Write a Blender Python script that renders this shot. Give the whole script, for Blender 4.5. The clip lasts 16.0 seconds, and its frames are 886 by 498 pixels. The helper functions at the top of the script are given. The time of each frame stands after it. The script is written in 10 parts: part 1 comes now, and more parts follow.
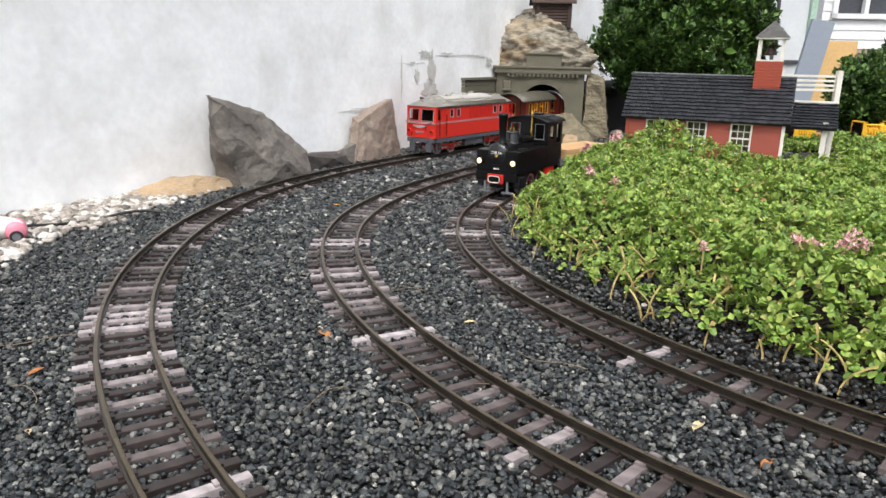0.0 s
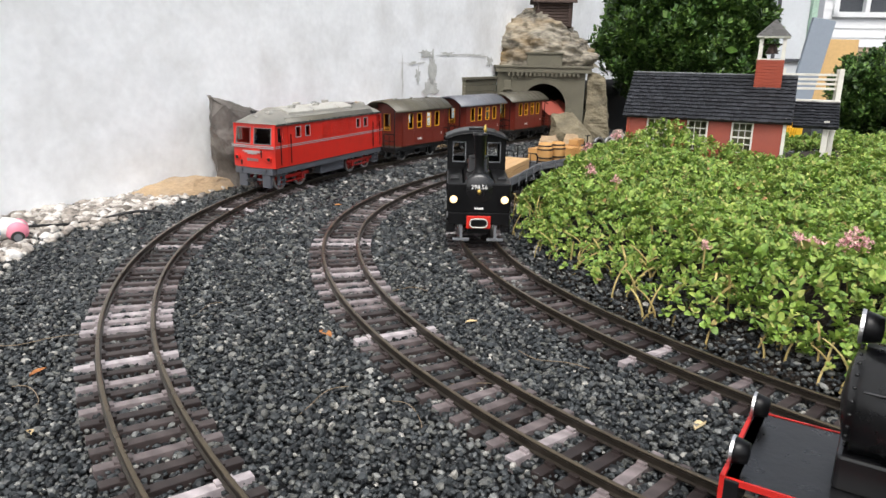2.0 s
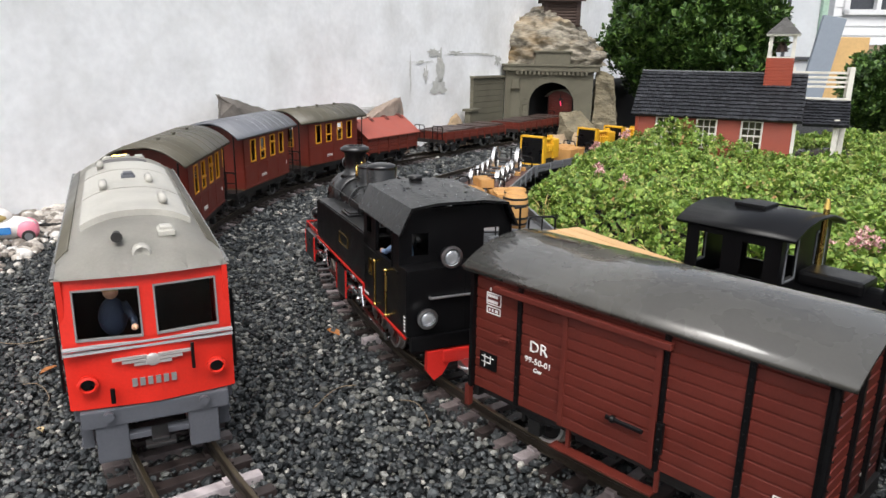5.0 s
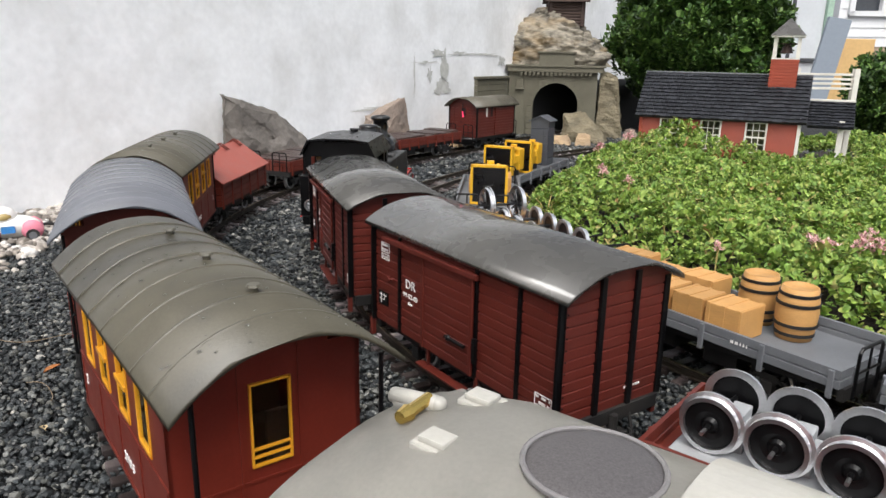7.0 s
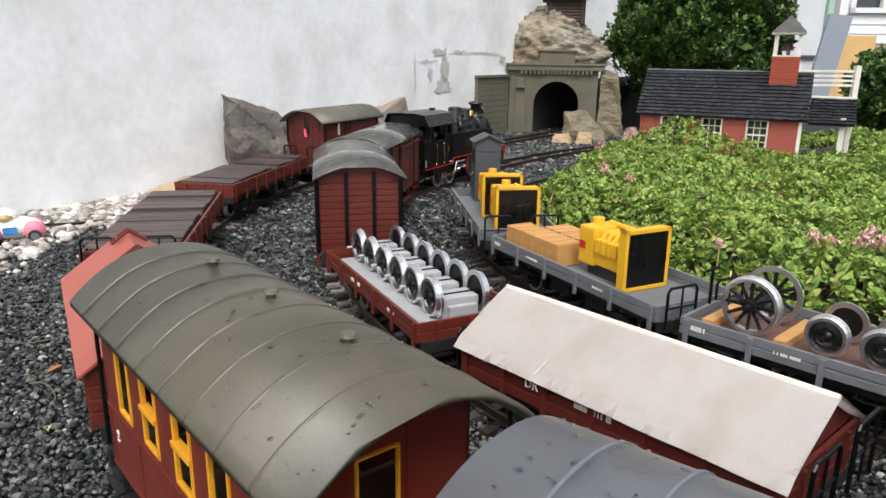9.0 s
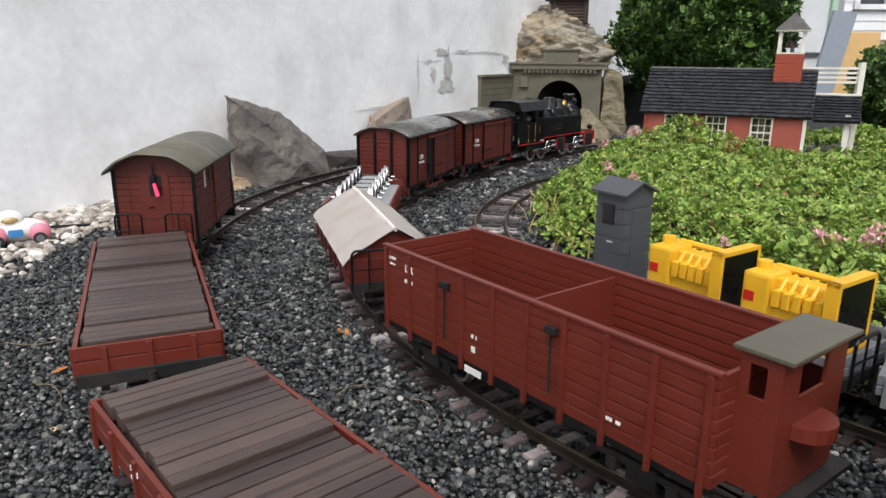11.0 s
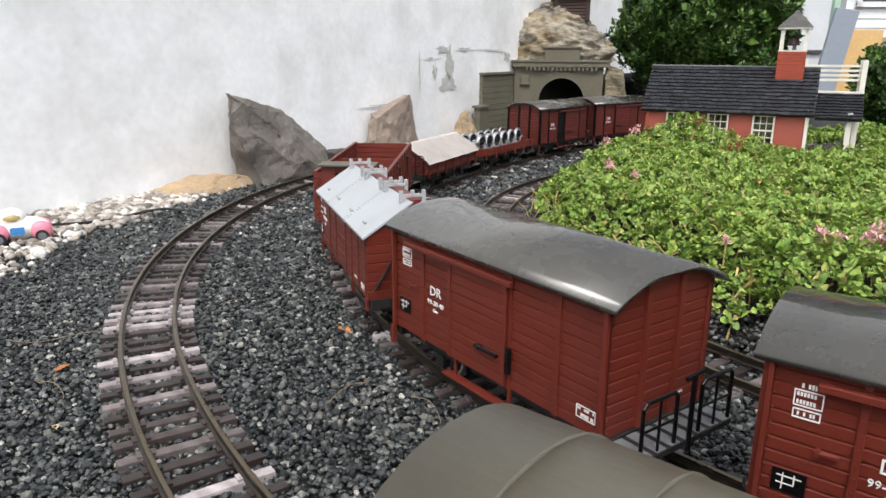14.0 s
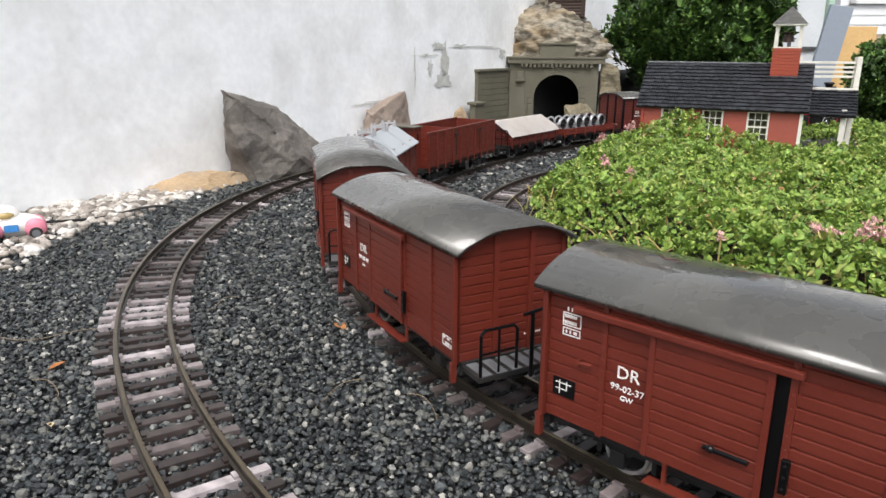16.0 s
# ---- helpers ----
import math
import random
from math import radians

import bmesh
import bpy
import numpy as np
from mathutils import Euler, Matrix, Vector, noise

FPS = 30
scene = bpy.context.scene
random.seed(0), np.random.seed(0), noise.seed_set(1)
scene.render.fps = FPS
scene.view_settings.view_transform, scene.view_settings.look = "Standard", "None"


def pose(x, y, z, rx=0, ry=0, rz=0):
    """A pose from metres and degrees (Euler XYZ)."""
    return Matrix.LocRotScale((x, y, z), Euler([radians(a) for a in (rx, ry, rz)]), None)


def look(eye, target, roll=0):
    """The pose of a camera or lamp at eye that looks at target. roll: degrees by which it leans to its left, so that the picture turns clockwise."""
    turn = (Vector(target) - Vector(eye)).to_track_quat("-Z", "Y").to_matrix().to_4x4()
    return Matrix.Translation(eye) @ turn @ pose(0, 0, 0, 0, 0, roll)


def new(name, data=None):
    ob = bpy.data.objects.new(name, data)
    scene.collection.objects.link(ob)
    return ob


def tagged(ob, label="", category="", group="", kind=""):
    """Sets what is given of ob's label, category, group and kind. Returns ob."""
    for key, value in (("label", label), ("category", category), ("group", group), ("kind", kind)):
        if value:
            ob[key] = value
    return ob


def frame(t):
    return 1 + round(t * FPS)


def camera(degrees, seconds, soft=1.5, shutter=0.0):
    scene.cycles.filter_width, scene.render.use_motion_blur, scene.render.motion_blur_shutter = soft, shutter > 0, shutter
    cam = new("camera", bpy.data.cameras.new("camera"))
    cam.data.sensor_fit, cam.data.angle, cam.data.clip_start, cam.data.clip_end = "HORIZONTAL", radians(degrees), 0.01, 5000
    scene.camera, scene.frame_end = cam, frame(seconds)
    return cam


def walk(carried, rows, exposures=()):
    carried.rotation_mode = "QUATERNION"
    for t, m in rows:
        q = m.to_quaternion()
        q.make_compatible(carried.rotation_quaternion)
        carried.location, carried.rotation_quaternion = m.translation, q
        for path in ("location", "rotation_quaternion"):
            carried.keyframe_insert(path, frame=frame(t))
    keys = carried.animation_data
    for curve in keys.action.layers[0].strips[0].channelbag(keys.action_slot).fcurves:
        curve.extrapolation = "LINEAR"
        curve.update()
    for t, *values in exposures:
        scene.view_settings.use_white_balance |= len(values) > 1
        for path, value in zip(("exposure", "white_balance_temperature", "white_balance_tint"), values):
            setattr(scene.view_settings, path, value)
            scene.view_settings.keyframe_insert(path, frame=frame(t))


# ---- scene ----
cam = camera(64.2, 16.0, soft=1.5)
EYE = (0.0, 0.0, 0.259)
TURNS = [(0.0, 74.704, -1.188, 0.325), (0.5, 74.683, -1.141, 0.384), (1.0, 74.667, -1.173, 0.436), (1.5, 74.664, -1.082, 0.415),
         (2.0, 74.667, -1.042, 0.384), (2.5, 74.751, -0.995, 0.467), (3.0, 74.782, -0.979, 0.579), (3.5, 74.675, -1.003, 0.7),
         (4.0, 74.554, -0.925, 0.781), (6.5, 74.602, -1.069, 1.302), (7.0, 74.6, -1.067, 1.328), (7.5, 74.587, -0.979, 1.384),
         (8.0, 74.637, -0.988, 1.397), (8.5, 74.623, -0.865, 1.399), (9.0, 74.522, -0.77, 1.363), (11.5, 74.488, -0.321, 1.641)]
TURNS += [(12.0, 74.446, -0.317, 1.672), (12.5, 74.365, -0.289, 1.719), (13.0, 74.357, -0.281, 1.706), (13.5, 74.358, -0.285, 1.723),
          (14.0, 74.327, -0.365, 1.718), (14.5, 74.253, -0.408, 1.634), (15.0, 74.097, -0.353, 1.559), (15.5, 74.046, -0.383, 1.469),
          (16.0, 74.067, -0.379, 1.347)]
walk(cam, [(t, pose(*EYE, rx, ry, rz)) for t, rx, ry, rz in TURNS],
     [(0.0, 0.63), (1.5, 0.6), (3.0, 0.54), (9.2, 0.54), (11.3, 0.39), (12.2, 0.4), (13.0, 0.5), (13.6, 0.6), (14.5, 0.59), (16.0, 0.59)])

# ---- light ----
world = bpy.data.worlds.new("overcast_sky")
scene.world = world
world.use_nodes = True
wn = world.node_tree.nodes
sky = wn.new("ShaderNodeTexSky")
sky.sky_type, sky.sun_disc = "NISHITA", False
sky.sun_elevation, sky.sun_rotation = radians(55), radians(200)
sky.air_density, sky.dust_density, sky.ozone_density = 1.0, 4.0, 1.0
bg = wn["Background"]
bg.inputs["Strength"].default_value = 0.15
desat = wn.new("ShaderNodeHueSaturation")
desat.inputs["Saturation"].default_value = 0.36
world.node_tree.links.new(sky.outputs["Color"], desat.inputs["Color"])
world.node_tree.links.new(desat.outputs["Color"], bg.inputs["Color"])
sun_data = bpy.data.lights.new("sun", "SUN")
sun_data.energy, sun_data.angle, sun_data.color = 1.5, radians(25), (1.0, 0.98, 0.95)
sun = new("sun", sun_data)
sun.matrix_world = look((0.6, -1.6, 4.0), (0, 1, 0))

# ---- materials ----
def material(name, base, rough=0.6, metal=0.0, vary=0.25, scale=60.0, fine=600.0, bump=0.15, bump_scale=None, dirt=None, dirt_amount=0.35,
             dirt_scale=18.0, per_object=0.0, stretch=(1, 1, 1), spec=0.5, coat=0.0, depth=0.0006, generated=False):
    """A painted, worn or natural surface: base colour broken by two scales of noise, dirt patches, fine relief."""
    m = bpy.data.materials.new(name)
    m.use_nodes = True
    nt = m.node_tree
    n, l = nt.nodes, nt.links
    b = n["Principled BSDF"]
    co = n.new("ShaderNodeTexCoord")
    mp = n.new("ShaderNodeMapping")
    mp.inputs["Scale"].default_value = stretch
    l.new(co.outputs["Object"], mp.inputs["Vector"])
    big, small, patch = (n.new("ShaderNodeTexNoise") for _ in range(3))
    for node, s, d in ((big, scale, 4), (small, fine, 3), (patch, dirt_scale, 6)):
        node.inputs["Scale"].default_value, node.inputs["Detail"].default_value = s, d
        l.new(mp.outputs["Vector"], node.inputs["Vector"])
    add = n.new("ShaderNodeMath")
    add.operation = "ADD"
    l.new(big.outputs["Fac"], add.inputs[0])
    l.new(small.outputs["Fac"], add.inputs[1])
    mr = n.new("ShaderNodeMapRange")
    mr.inputs["From Min"].default_value, mr.inputs["From Max"].default_value = 0.6, 1.4
    mr.inputs["To Min"].default_value, mr.inputs["To Max"].default_value = 1 - vary, 1 + vary
    l.new(add.outputs[0], mr.inputs["Value"])
    hs = n.new("ShaderNodeHueSaturation")
    hs.inputs["Color"].default_value = (*base, 1)
    val = mr.outputs["Result"]
    if per_object:
        info = n.new("ShaderNodeObjectInfo")
        om = n.new("ShaderNodeMapRange")
        om.inputs["To Min"].default_value, om.inputs["To Max"].default_value = 1 - per_object, 1 + per_object
        l.new(info.outputs["Random"], om.inputs["Value"])
        mul = n.new("ShaderNodeMath")
        mul.operation = "MULTIPLY"
        l.new(val, mul.inputs[0])
        l.new(om.outputs["Result"], mul.inputs[1])
        val = mul.outputs[0]
    l.new(val, hs.inputs["Value"])
    colour = hs.outputs["Color"]
    if dirt:
        ramp = n.new("ShaderNodeMapRange")
        ramp.inputs["From Min"].default_value, ramp.inputs["From Max"].default_value = 0.48, 0.72
        ramp.inputs["To Max"].default_value = dirt_amount
        l.new(patch.outputs["Fac"], ramp.inputs["Value"])
        mix = n.new("ShaderNodeMix")
        mix.data_type = "RGBA"
        l.new(ramp.outputs["Result"], mix.inputs["Factor"])
        l.new(colour, mix.inputs["A"])
        mix.inputs["B"].default_value = (*dirt, 1)
        colour = mix.outputs["Result"]
    l.new(colour, b.inputs["Base Color"])
    rr = n.new("ShaderNodeMapRange")
    rr.inputs["To Min"].default_value, rr.inputs["To Max"].default_value = max(0.02, rough - 0.12), min(1, rough + 0.12)
    l.new(big.outputs["Fac"], rr.inputs["Value"])
    l.new(rr.outputs["Result"], b.inputs["Roughness"])
    b.inputs["Metallic"].default_value = metal
    b.inputs["Specular IOR Level"].default_value = spec
    b.inputs["Coat Weight"].default_value = coat
    if bump:
        bp = n.new("ShaderNodeBump")
        bp.inputs["Strength"].default_value, bp.inputs["Distance"].default_value = bump, depth
        src = small
        if bump_scale:
            src = n.new("ShaderNodeTexNoise")
            src.inputs["Scale"].default_value, src.inputs["Detail"].default_value = bump_scale, 6
            l.new(mp.outputs["Vector"], src.inputs["Vector"])
        l.new(src.outputs["Fac"], bp.inputs["Height"])
        l.new(bp.outputs["Normal"], b.inputs["Normal"])
    return m


def island_colours(name, stops, rough=0.7, spec=0.4, noise_scale=500.0, bump=0.3, objects=False, trans=0.0):
    """Many loose pieces, each with its own colour out of a ramp."""
    m = bpy.data.materials.new(name)
    m.use_nodes = True
    n, l = m.node_tree.nodes, m.node_tree.links
    b = n["Principled BSDF"]
    if objects:
        src = n.new("ShaderNodeObjectInfo").outputs["Random"]
    else:
        src = n.new("ShaderNodeNewGeometry").outputs["Random Per Island"]
    ramp = n.new("ShaderNodeValToRGB")
    els = ramp.color_ramp.elements
    while len(els) < len(stops):
        els.new(0.5)
    for e, (p, c) in zip(els, stops):
        e.position, e.color = p, (*c, 1)
    l.new(src, ramp.inputs["Fac"])
    nz = n.new("ShaderNodeTexNoise")
    nz.inputs["Scale"].default_value, nz.inputs["Detail"].default_value = noise_scale, 4
    co = n.new("ShaderNodeTexCoord")
    l.new(co.outputs["Object"], nz.inputs["Vector"])
    mr = n.new("ShaderNodeMapRange")
    mr.inputs["From Min"].default_value, mr.inputs["From Max"].default_value = 0.3, 0.7
    mr.inputs["To Min"].default_value, mr.inputs["To Max"].default_value = 0.7, 1.3
    l.new(nz.outputs["Fac"], mr.inputs["Value"])
    hs = n.new("ShaderNodeHueSaturation")
    l.new(ramp.outputs["Color"], hs.inputs["Color"])
    l.new(mr.outputs["Result"], hs.inputs["Value"])
    l.new(hs.outputs["Color"], b.inputs["Base Color"])
    b.inputs["Roughness"].default_value = rough
    b.inputs["Specular IOR Level"].default_value = spec
    if trans:
        b.inputs["Subsurface Weight"].default_value = trans
        b.inputs["Subsurface Radius"].default_value = (0.004, 0.006, 0.002)
        b.inputs["Subsurface Scale"].default_value = 0.5
    bp = n.new("ShaderNodeBump")
    bp.inputs["Strength"].default_value, bp.inputs["Distance"].default_value = bump, 0.0005
    l.new(nz.outputs["Fac"], bp.inputs["Height"])
    l.new(bp.outputs["Normal"], b.inputs["Normal"])
    return m


def glow(name, colour, strength):
    m = bpy.data.materials.new(name)
    m.use_nodes = True
    b = m.node_tree.nodes["Principled BSDF"]
    b.inputs["Base Color"].default_value = (*colour, 1)
    b.inputs["Emission Color"].default_value = (*colour, 1)
    b.inputs["Emission Strength"].default_value = strength
    return m


def glass(name, tint=(0.9, 0.95, 0.95), rough=0.03):
    m = bpy.data.materials.new(name)
    m.use_nodes = True
    b = m.node_tree.nodes["Principled BSDF"]
    b.inputs["Base Color"].default_value = (*tint, 1)
    b.inputs["Roughness"].default_value = rough
    b.inputs["Transmission Weight"].default_value = 1.0
    b.inputs["IOR"].default_value = 1.05
    return m


BLACK = material("black_paint", (0.0035, 0.0035, 0.004), 0.34, vary=0.3, dirt=(0.02, 0.019, 0.018), dirt_amount=0.12, spec=0.26, bump=0.08, bump_scale=260)
GLOSS_BLACK = material("gloss_black_paint", (0.004, 0.004, 0.0048), 0.3, vary=0.3, dirt=(0.02, 0.02, 0.02), dirt_amount=0.15, spec=0.75, bump=0.3, bump_scale=190)
DARK = material("dark_plastic", (0.009, 0.009, 0.0095), 0.55, vary=0.3, dirt=(0.08, 0.07, 0.06), dirt_amount=0.25)
RED = material("scarlet_paint", (0.62, 0.022, 0.012), 0.38, vary=0.1, dirt=(0.25, 0.02, 0.01), dirt_amount=0.25, bump=0.04)
COACH = material("maroon_red_plastic", (0.15, 0.02, 0.011), 0.42, vary=0.12, dirt=(0.12, 0.015, 0.01), dirt_amount=0.4, bump=0.06)
OXIDE = material("oxide_red_plastic", (0.105, 0.0165, 0.0105), 0.46, vary=0.16, dirt=(0.065, 0.014, 0.01), dirt_amount=0.4, bump=0.08)
OXIDE_BRIGHT = material("bright_oxide_red_plastic", (0.128, 0.0205, 0.0115), 0.44, vary=0.14, dirt=(0.09, 0.018, 0.012), dirt_amount=0.35, bump=0.08)
ROOF_OLIVE = material("olive_grey_roof", (0.088, 0.079, 0.055), 0.4, vary=0.16, dirt=(0.036, 0.035, 0.03), dirt_amount=0.75, dirt_scale=14, bump=0.12)
ROOF_GREY = material("slate_grey_roof", (0.155, 0.162, 0.182), 0.36, vary=0.08, dirt=(0.07, 0.07, 0.08), dirt_amount=0.4, bump=0.06)
ROOF_DARK = material("dark_grey_roof", (0.066, 0.063, 0.056), 0.27, coat=0.6, vary=0.12, dirt=(0.035, 0.035, 0.036), dirt_amount=0.6, dirt_scale=10, bump=0.05)
# Olive roof lightened so its colour holds the van's sky reflection.
ROOF_VAN = material("pale_olive_roof", (0.11, 0.1, 0.074), 0.38, vary=0.12, dirt=(0.06, 0.056, 0.045), dirt_amount=0.6, dirt_scale=16, bump=0.1)
ROOF_CREAM = material("cream_grey_roof", (0.46, 0.445, 0.4), 0.42, vary=0.08, dirt=(0.2, 0.19, 0.17), dirt_amount=0.4, bump=0.05)
SILVER_ROOF = material("silver_grey_roof", (0.4, 0.425, 0.45), 0.42, vary=0.05, dirt=(0.28, 0.29, 0.31), dirt_amount=0.3, bump=0.04)
TARP = material("cream_tarpaulin", (0.7, 0.655, 0.62), 0.75, vary=0.05, dirt=(0.5, 0.42, 0.33), dirt_amount=0.4, dirt_scale=25, bump=0.5, bump_scale=70, depth=0.002)
GREY_PLASTIC = material("grey_plastic", (0.15, 0.158, 0.17), 0.55, vary=0.1, dirt=(0.06, 0.06, 0.065), dirt_amount=0.35)
SLATE_PLASTIC = material("dark_slate_plastic", (0.06, 0.065, 0.075), 0.55, vary=0.1, dirt=(0.03, 0.03, 0.03), dirt_amount=0.35)
LOAD_GREY = material("pale_grey_plastic", (0.36, 0.37, 0.38), 0.5, vary=0.06, dirt=(0.25, 0.25, 0.26), dirt_amount=0.3)
STEEL = material("bright_steel", (0.78, 0.78, 0.79), 0.33, 1.0, vary=0.1, bump=0.03)
CHROME = material("chrome_rods", (0.7, 0.7, 0.72), 0.16, 1.0, vary=0.1, bump=0.02)
BRASS = material("polished_brass", (0.72, 0.5, 0.14), 0.25, 1.0, vary=0.1, bump=0.02)
YELLOW = material("yellow_plastic", (0.72, 0.4, 0.02), 0.45, vary=0.1, dirt=(0.45, 0.2, 0.01), dirt_amount=0.35, bump=0.05)
WINDOW_YELLOW = material("yellow_window_frames", (0.75, 0.34, 0.02), 0.45, vary=0.08, bump=0.03)
# Red base darkened to carry the shadow under the running plate.
WHEEL_RED = material("dirty_dark_red_wheels", (0.1, 0.009, 0.007), 0.4, vary=0.2, dirt=(0.02, 0.012, 0.01), dirt_amount=0.6, dirt_scale=60, bump=0.03)
RED_TRIM = material("red_trim", (0.5, 0.02, 0.015), 0.4, vary=0.1, bump=0.03)
WHITE = material("white_lettering", (0.75, 0.74, 0.72), 0.6, vary=0.06, bump=0.0)
WHITE_PAINT = material("cream_white_paint", (0.68, 0.66, 0.6), 0.55, vary=0.08, dirt=(0.4, 0.37, 0.3), dirt_amount=0.4)
TIMBER = material("fresh_timber", (0.58, 0.36, 0.17), 0.6, vary=0.16, scale=40, stretch=(0.25, 3, 3), dirt=(0.42, 0.22, 0.09), dirt_amount=0.4, per_object=0.08)
CRATE = material("light_brown_crate", (0.5, 0.27, 0.09), 0.6, vary=0.14, scale=60, stretch=(0.3, 2, 2), dirt=(0.34, 0.16, 0.05), dirt_amount=0.4, per_object=0.1)
PLANK = material("dark_brown_planks", (0.058, 0.038, 0.033), 0.42, vary=0.5, scale=70, stretch=(2.5, 0.25, 1), dirt=(0.1, 0.08, 0.07), dirt_amount=0.35, per_object=0.4, bump=0.4)
RUST_BROWN = material("rusty_brown_deck", (0.12, 0.06, 0.045), 0.65, vary=0.2, dirt=(0.2, 0.11, 0.08), dirt_amount=0.3)
RAIL = material("weathered_brass_rail", (0.05, 0.041, 0.032), 0.36, 0.6, vary=0.3, dirt=(0.045, 0.038, 0.032), dirt_amount=0.7, bump=0.1)
RAILHEAD = material("worn_rail_head", (0.15, 0.12, 0.08), 0.3, 0.8, vary=0.25, dirt=(0.1, 0.08, 0.06), dirt_amount=0.5)
SLEEPER = island_colours("weathered_sleepers", [(0.0, (0.02, 0.014, 0.013)), (0.4, (0.045, 0.034, 0.032)), (0.66, (0.1, 0.08, 0.078)), (0.85, (0.22, 0.185, 0.185)), (1.0, (0.46, 0.41, 0.42))],
                         0.45, noise_scale=120, objects=True)
GRAVEL = island_colours("grey_gravel", [(0.0, (0.006, 0.007, 0.008)), (0.4, (0.024, 0.028, 0.03)), (0.7, (0.06, 0.067, 0.07)), (0.86, (0.1, 0.1, 0.088)), (0.97, (0.18, 0.187, 0.18)), (1.0, (0.42, 0.4, 0.36))], 0.42, noise_scale=350)
GRAVEL_STONE = island_colours("single_gravel_stones", [(0.0, (0.012, 0.014, 0.015)), (0.5, (0.04, 0.045, 0.047)), (0.85, (0.09, 0.092, 0.086)), (1.0, (0.3, 0.29, 0.26))], 0.42, noise_scale=3, objects=True)
GRAVEL_DUST = material("gravel_bed", (0.012, 0.013, 0.014), 0.8, vary=0.5, scale=140, fine=420, bump=1.0, bump_scale=160, depth=0.006)
PEBBLE = island_colours("pale_pebbles", [(0.0, (0.16, 0.14, 0.12)), (0.4, (0.34, 0.3, 0.26)), (0.8, (0.55, 0.51, 0.46)), (1.0, (0.7, 0.68, 0.65))], 0.7, noise_scale=120)
SOIL = material("dark_garden_soil", (0.025, 0.018, 0.013), 0.9, vary=0.5, scale=60, fine=300, bump=1.0, bump_scale=90, depth=0.008)
ROCK_GREY = material("grey_brown_rock", (0.17, 0.152, 0.135), 0.8, vary=0.35, scale=14, fine=160, dirt=(0.085, 0.075, 0.066), dirt_amount=0.85, dirt_scale=11, bump=0.6, bump_scale=70, depth=0.006)
ROCK_OLIVE = material("olive_brown_rock", (0.2, 0.17, 0.11), 0.8, vary=0.4, scale=22, fine=160, stretch=(1, 1, 2), dirt=(0.1, 0.085, 0.055), dirt_amount=0.7, dirt_scale=16, bump=0.9, bump_scale=60, depth=0.008)
ROCK_TAN = material("tan_sandstone", (0.42, 0.3, 0.18), 0.8, vary=0.3, scale=18, fine=140, stretch=(1, 1, 3), dirt=(0.3, 0.25, 0.2), dirt_amount=0.6, dirt_scale=12, bump=0.8, bump_scale=50, depth=0.006)
ROCK_PINK = material("pinkish_grey_rock", (0.3, 0.235, 0.19), 0.8, vary=0.25, scale=16, fine=160, dirt=(0.2, 0.17, 0.15), dirt_amount=0.6, dirt_scale=14, bump=0.7, bump_scale=45, depth=0.008)
ROCK_HILL = material("mottled_cast_rock", (0.23, 0.205, 0.16), 0.75, vary=0.95, scale=22, fine=110, stretch=(0.45, 0.45, 1.4), dirt=(0.3, 0.19, 0.07), dirt_amount=0.85, dirt_scale=13, bump=1.0, bump_scale=30, depth=0.012)
PORTAL = material("olive_grey_stone", (0.13, 0.12, 0.085), 0.75, vary=0.2, scale=40, fine=300, dirt=(0.08, 0.075, 0.055), dirt_amount=0.5, dirt_scale=20, bump=0.5, bump_scale=200)
TUNNEL_DARK = material("sooty_tunnel_lining", (0.02, 0.02, 0.02), 0.9, vary=0.3)
BARN = material("brick_red_clapboard", (0.3, 0.052, 0.025), 0.55, vary=0.12, scale=40, dirt=(0.22, 0.05, 0.03), dirt_amount=0.4, bump=0.1)
SHINGLE = island_colours("dark_shingles", [(0.0, (0.009, 0.01, 0.013)), (0.6, (0.018, 0.02, 0.025)), (1.0, (0.034, 0.036, 0.043))], 0.6, noise_scale=150)
LEAF_BUSH = island_colours("dark_bush_leaves", [(0.0, (0.014, 0.035, 0.008)), (0.5, (0.045, 0.105, 0.018)), (1.0, (0.13, 0.22, 0.045))], 0.45, noise_scale=60)
LEAF_SEDUM = island_colours("sedum_leaves", [(0.0, (0.1, 0.19, 0.035)), (0.4, (0.19, 0.3, 0.055)), (0.75, (0.26, 0.36, 0.07)), (0.93, (0.34, 0.4, 0.1)), (0.985, (0.4, 0.38, 0.14)), (1.0, (0.36, 0.19, 0.09))], 0.55, noise_scale=90, trans=0.15)
STEM = island_colours("straw_stems", [(0.0, (0.3, 0.22, 0.08)), (1.0, (0.5, 0.4, 0.16))], 0.6, noise_scale=90)
PINK = island_colours("pink_petals", [(0.0, (0.55, 0.24, 0.28)), (0.6, (0.72, 0.42, 0.42)), (1.0, (0.75, 0.58, 0.5))], 0.6, noise_scale=90)
GLASS = glass("window_glass")
LAMP_GLOW = glow("warm_headlamp", (1.0, 0.72, 0.36), 1.5)
LENS = material("clear_lamp_lens", (0.55, 0.57, 0.6), 0.08, 0.6, vary=0.05, bump=0.0)


# ---- building helpers ----
def part(name, bm, mat, parent=None, label="", smooth=False):
    me = bpy.data.meshes.new(name)
    bm.to_mesh(me)
    bm.free()
    for m in (mat if isinstance(mat, (list, tuple)) else [mat]):
        me.materials.append(m)
    if smooth:
        me.shade_smooth()
    ob = new(name, me)
    ob.parent = parent
    if label:
        tagged(ob, label)
    return ob


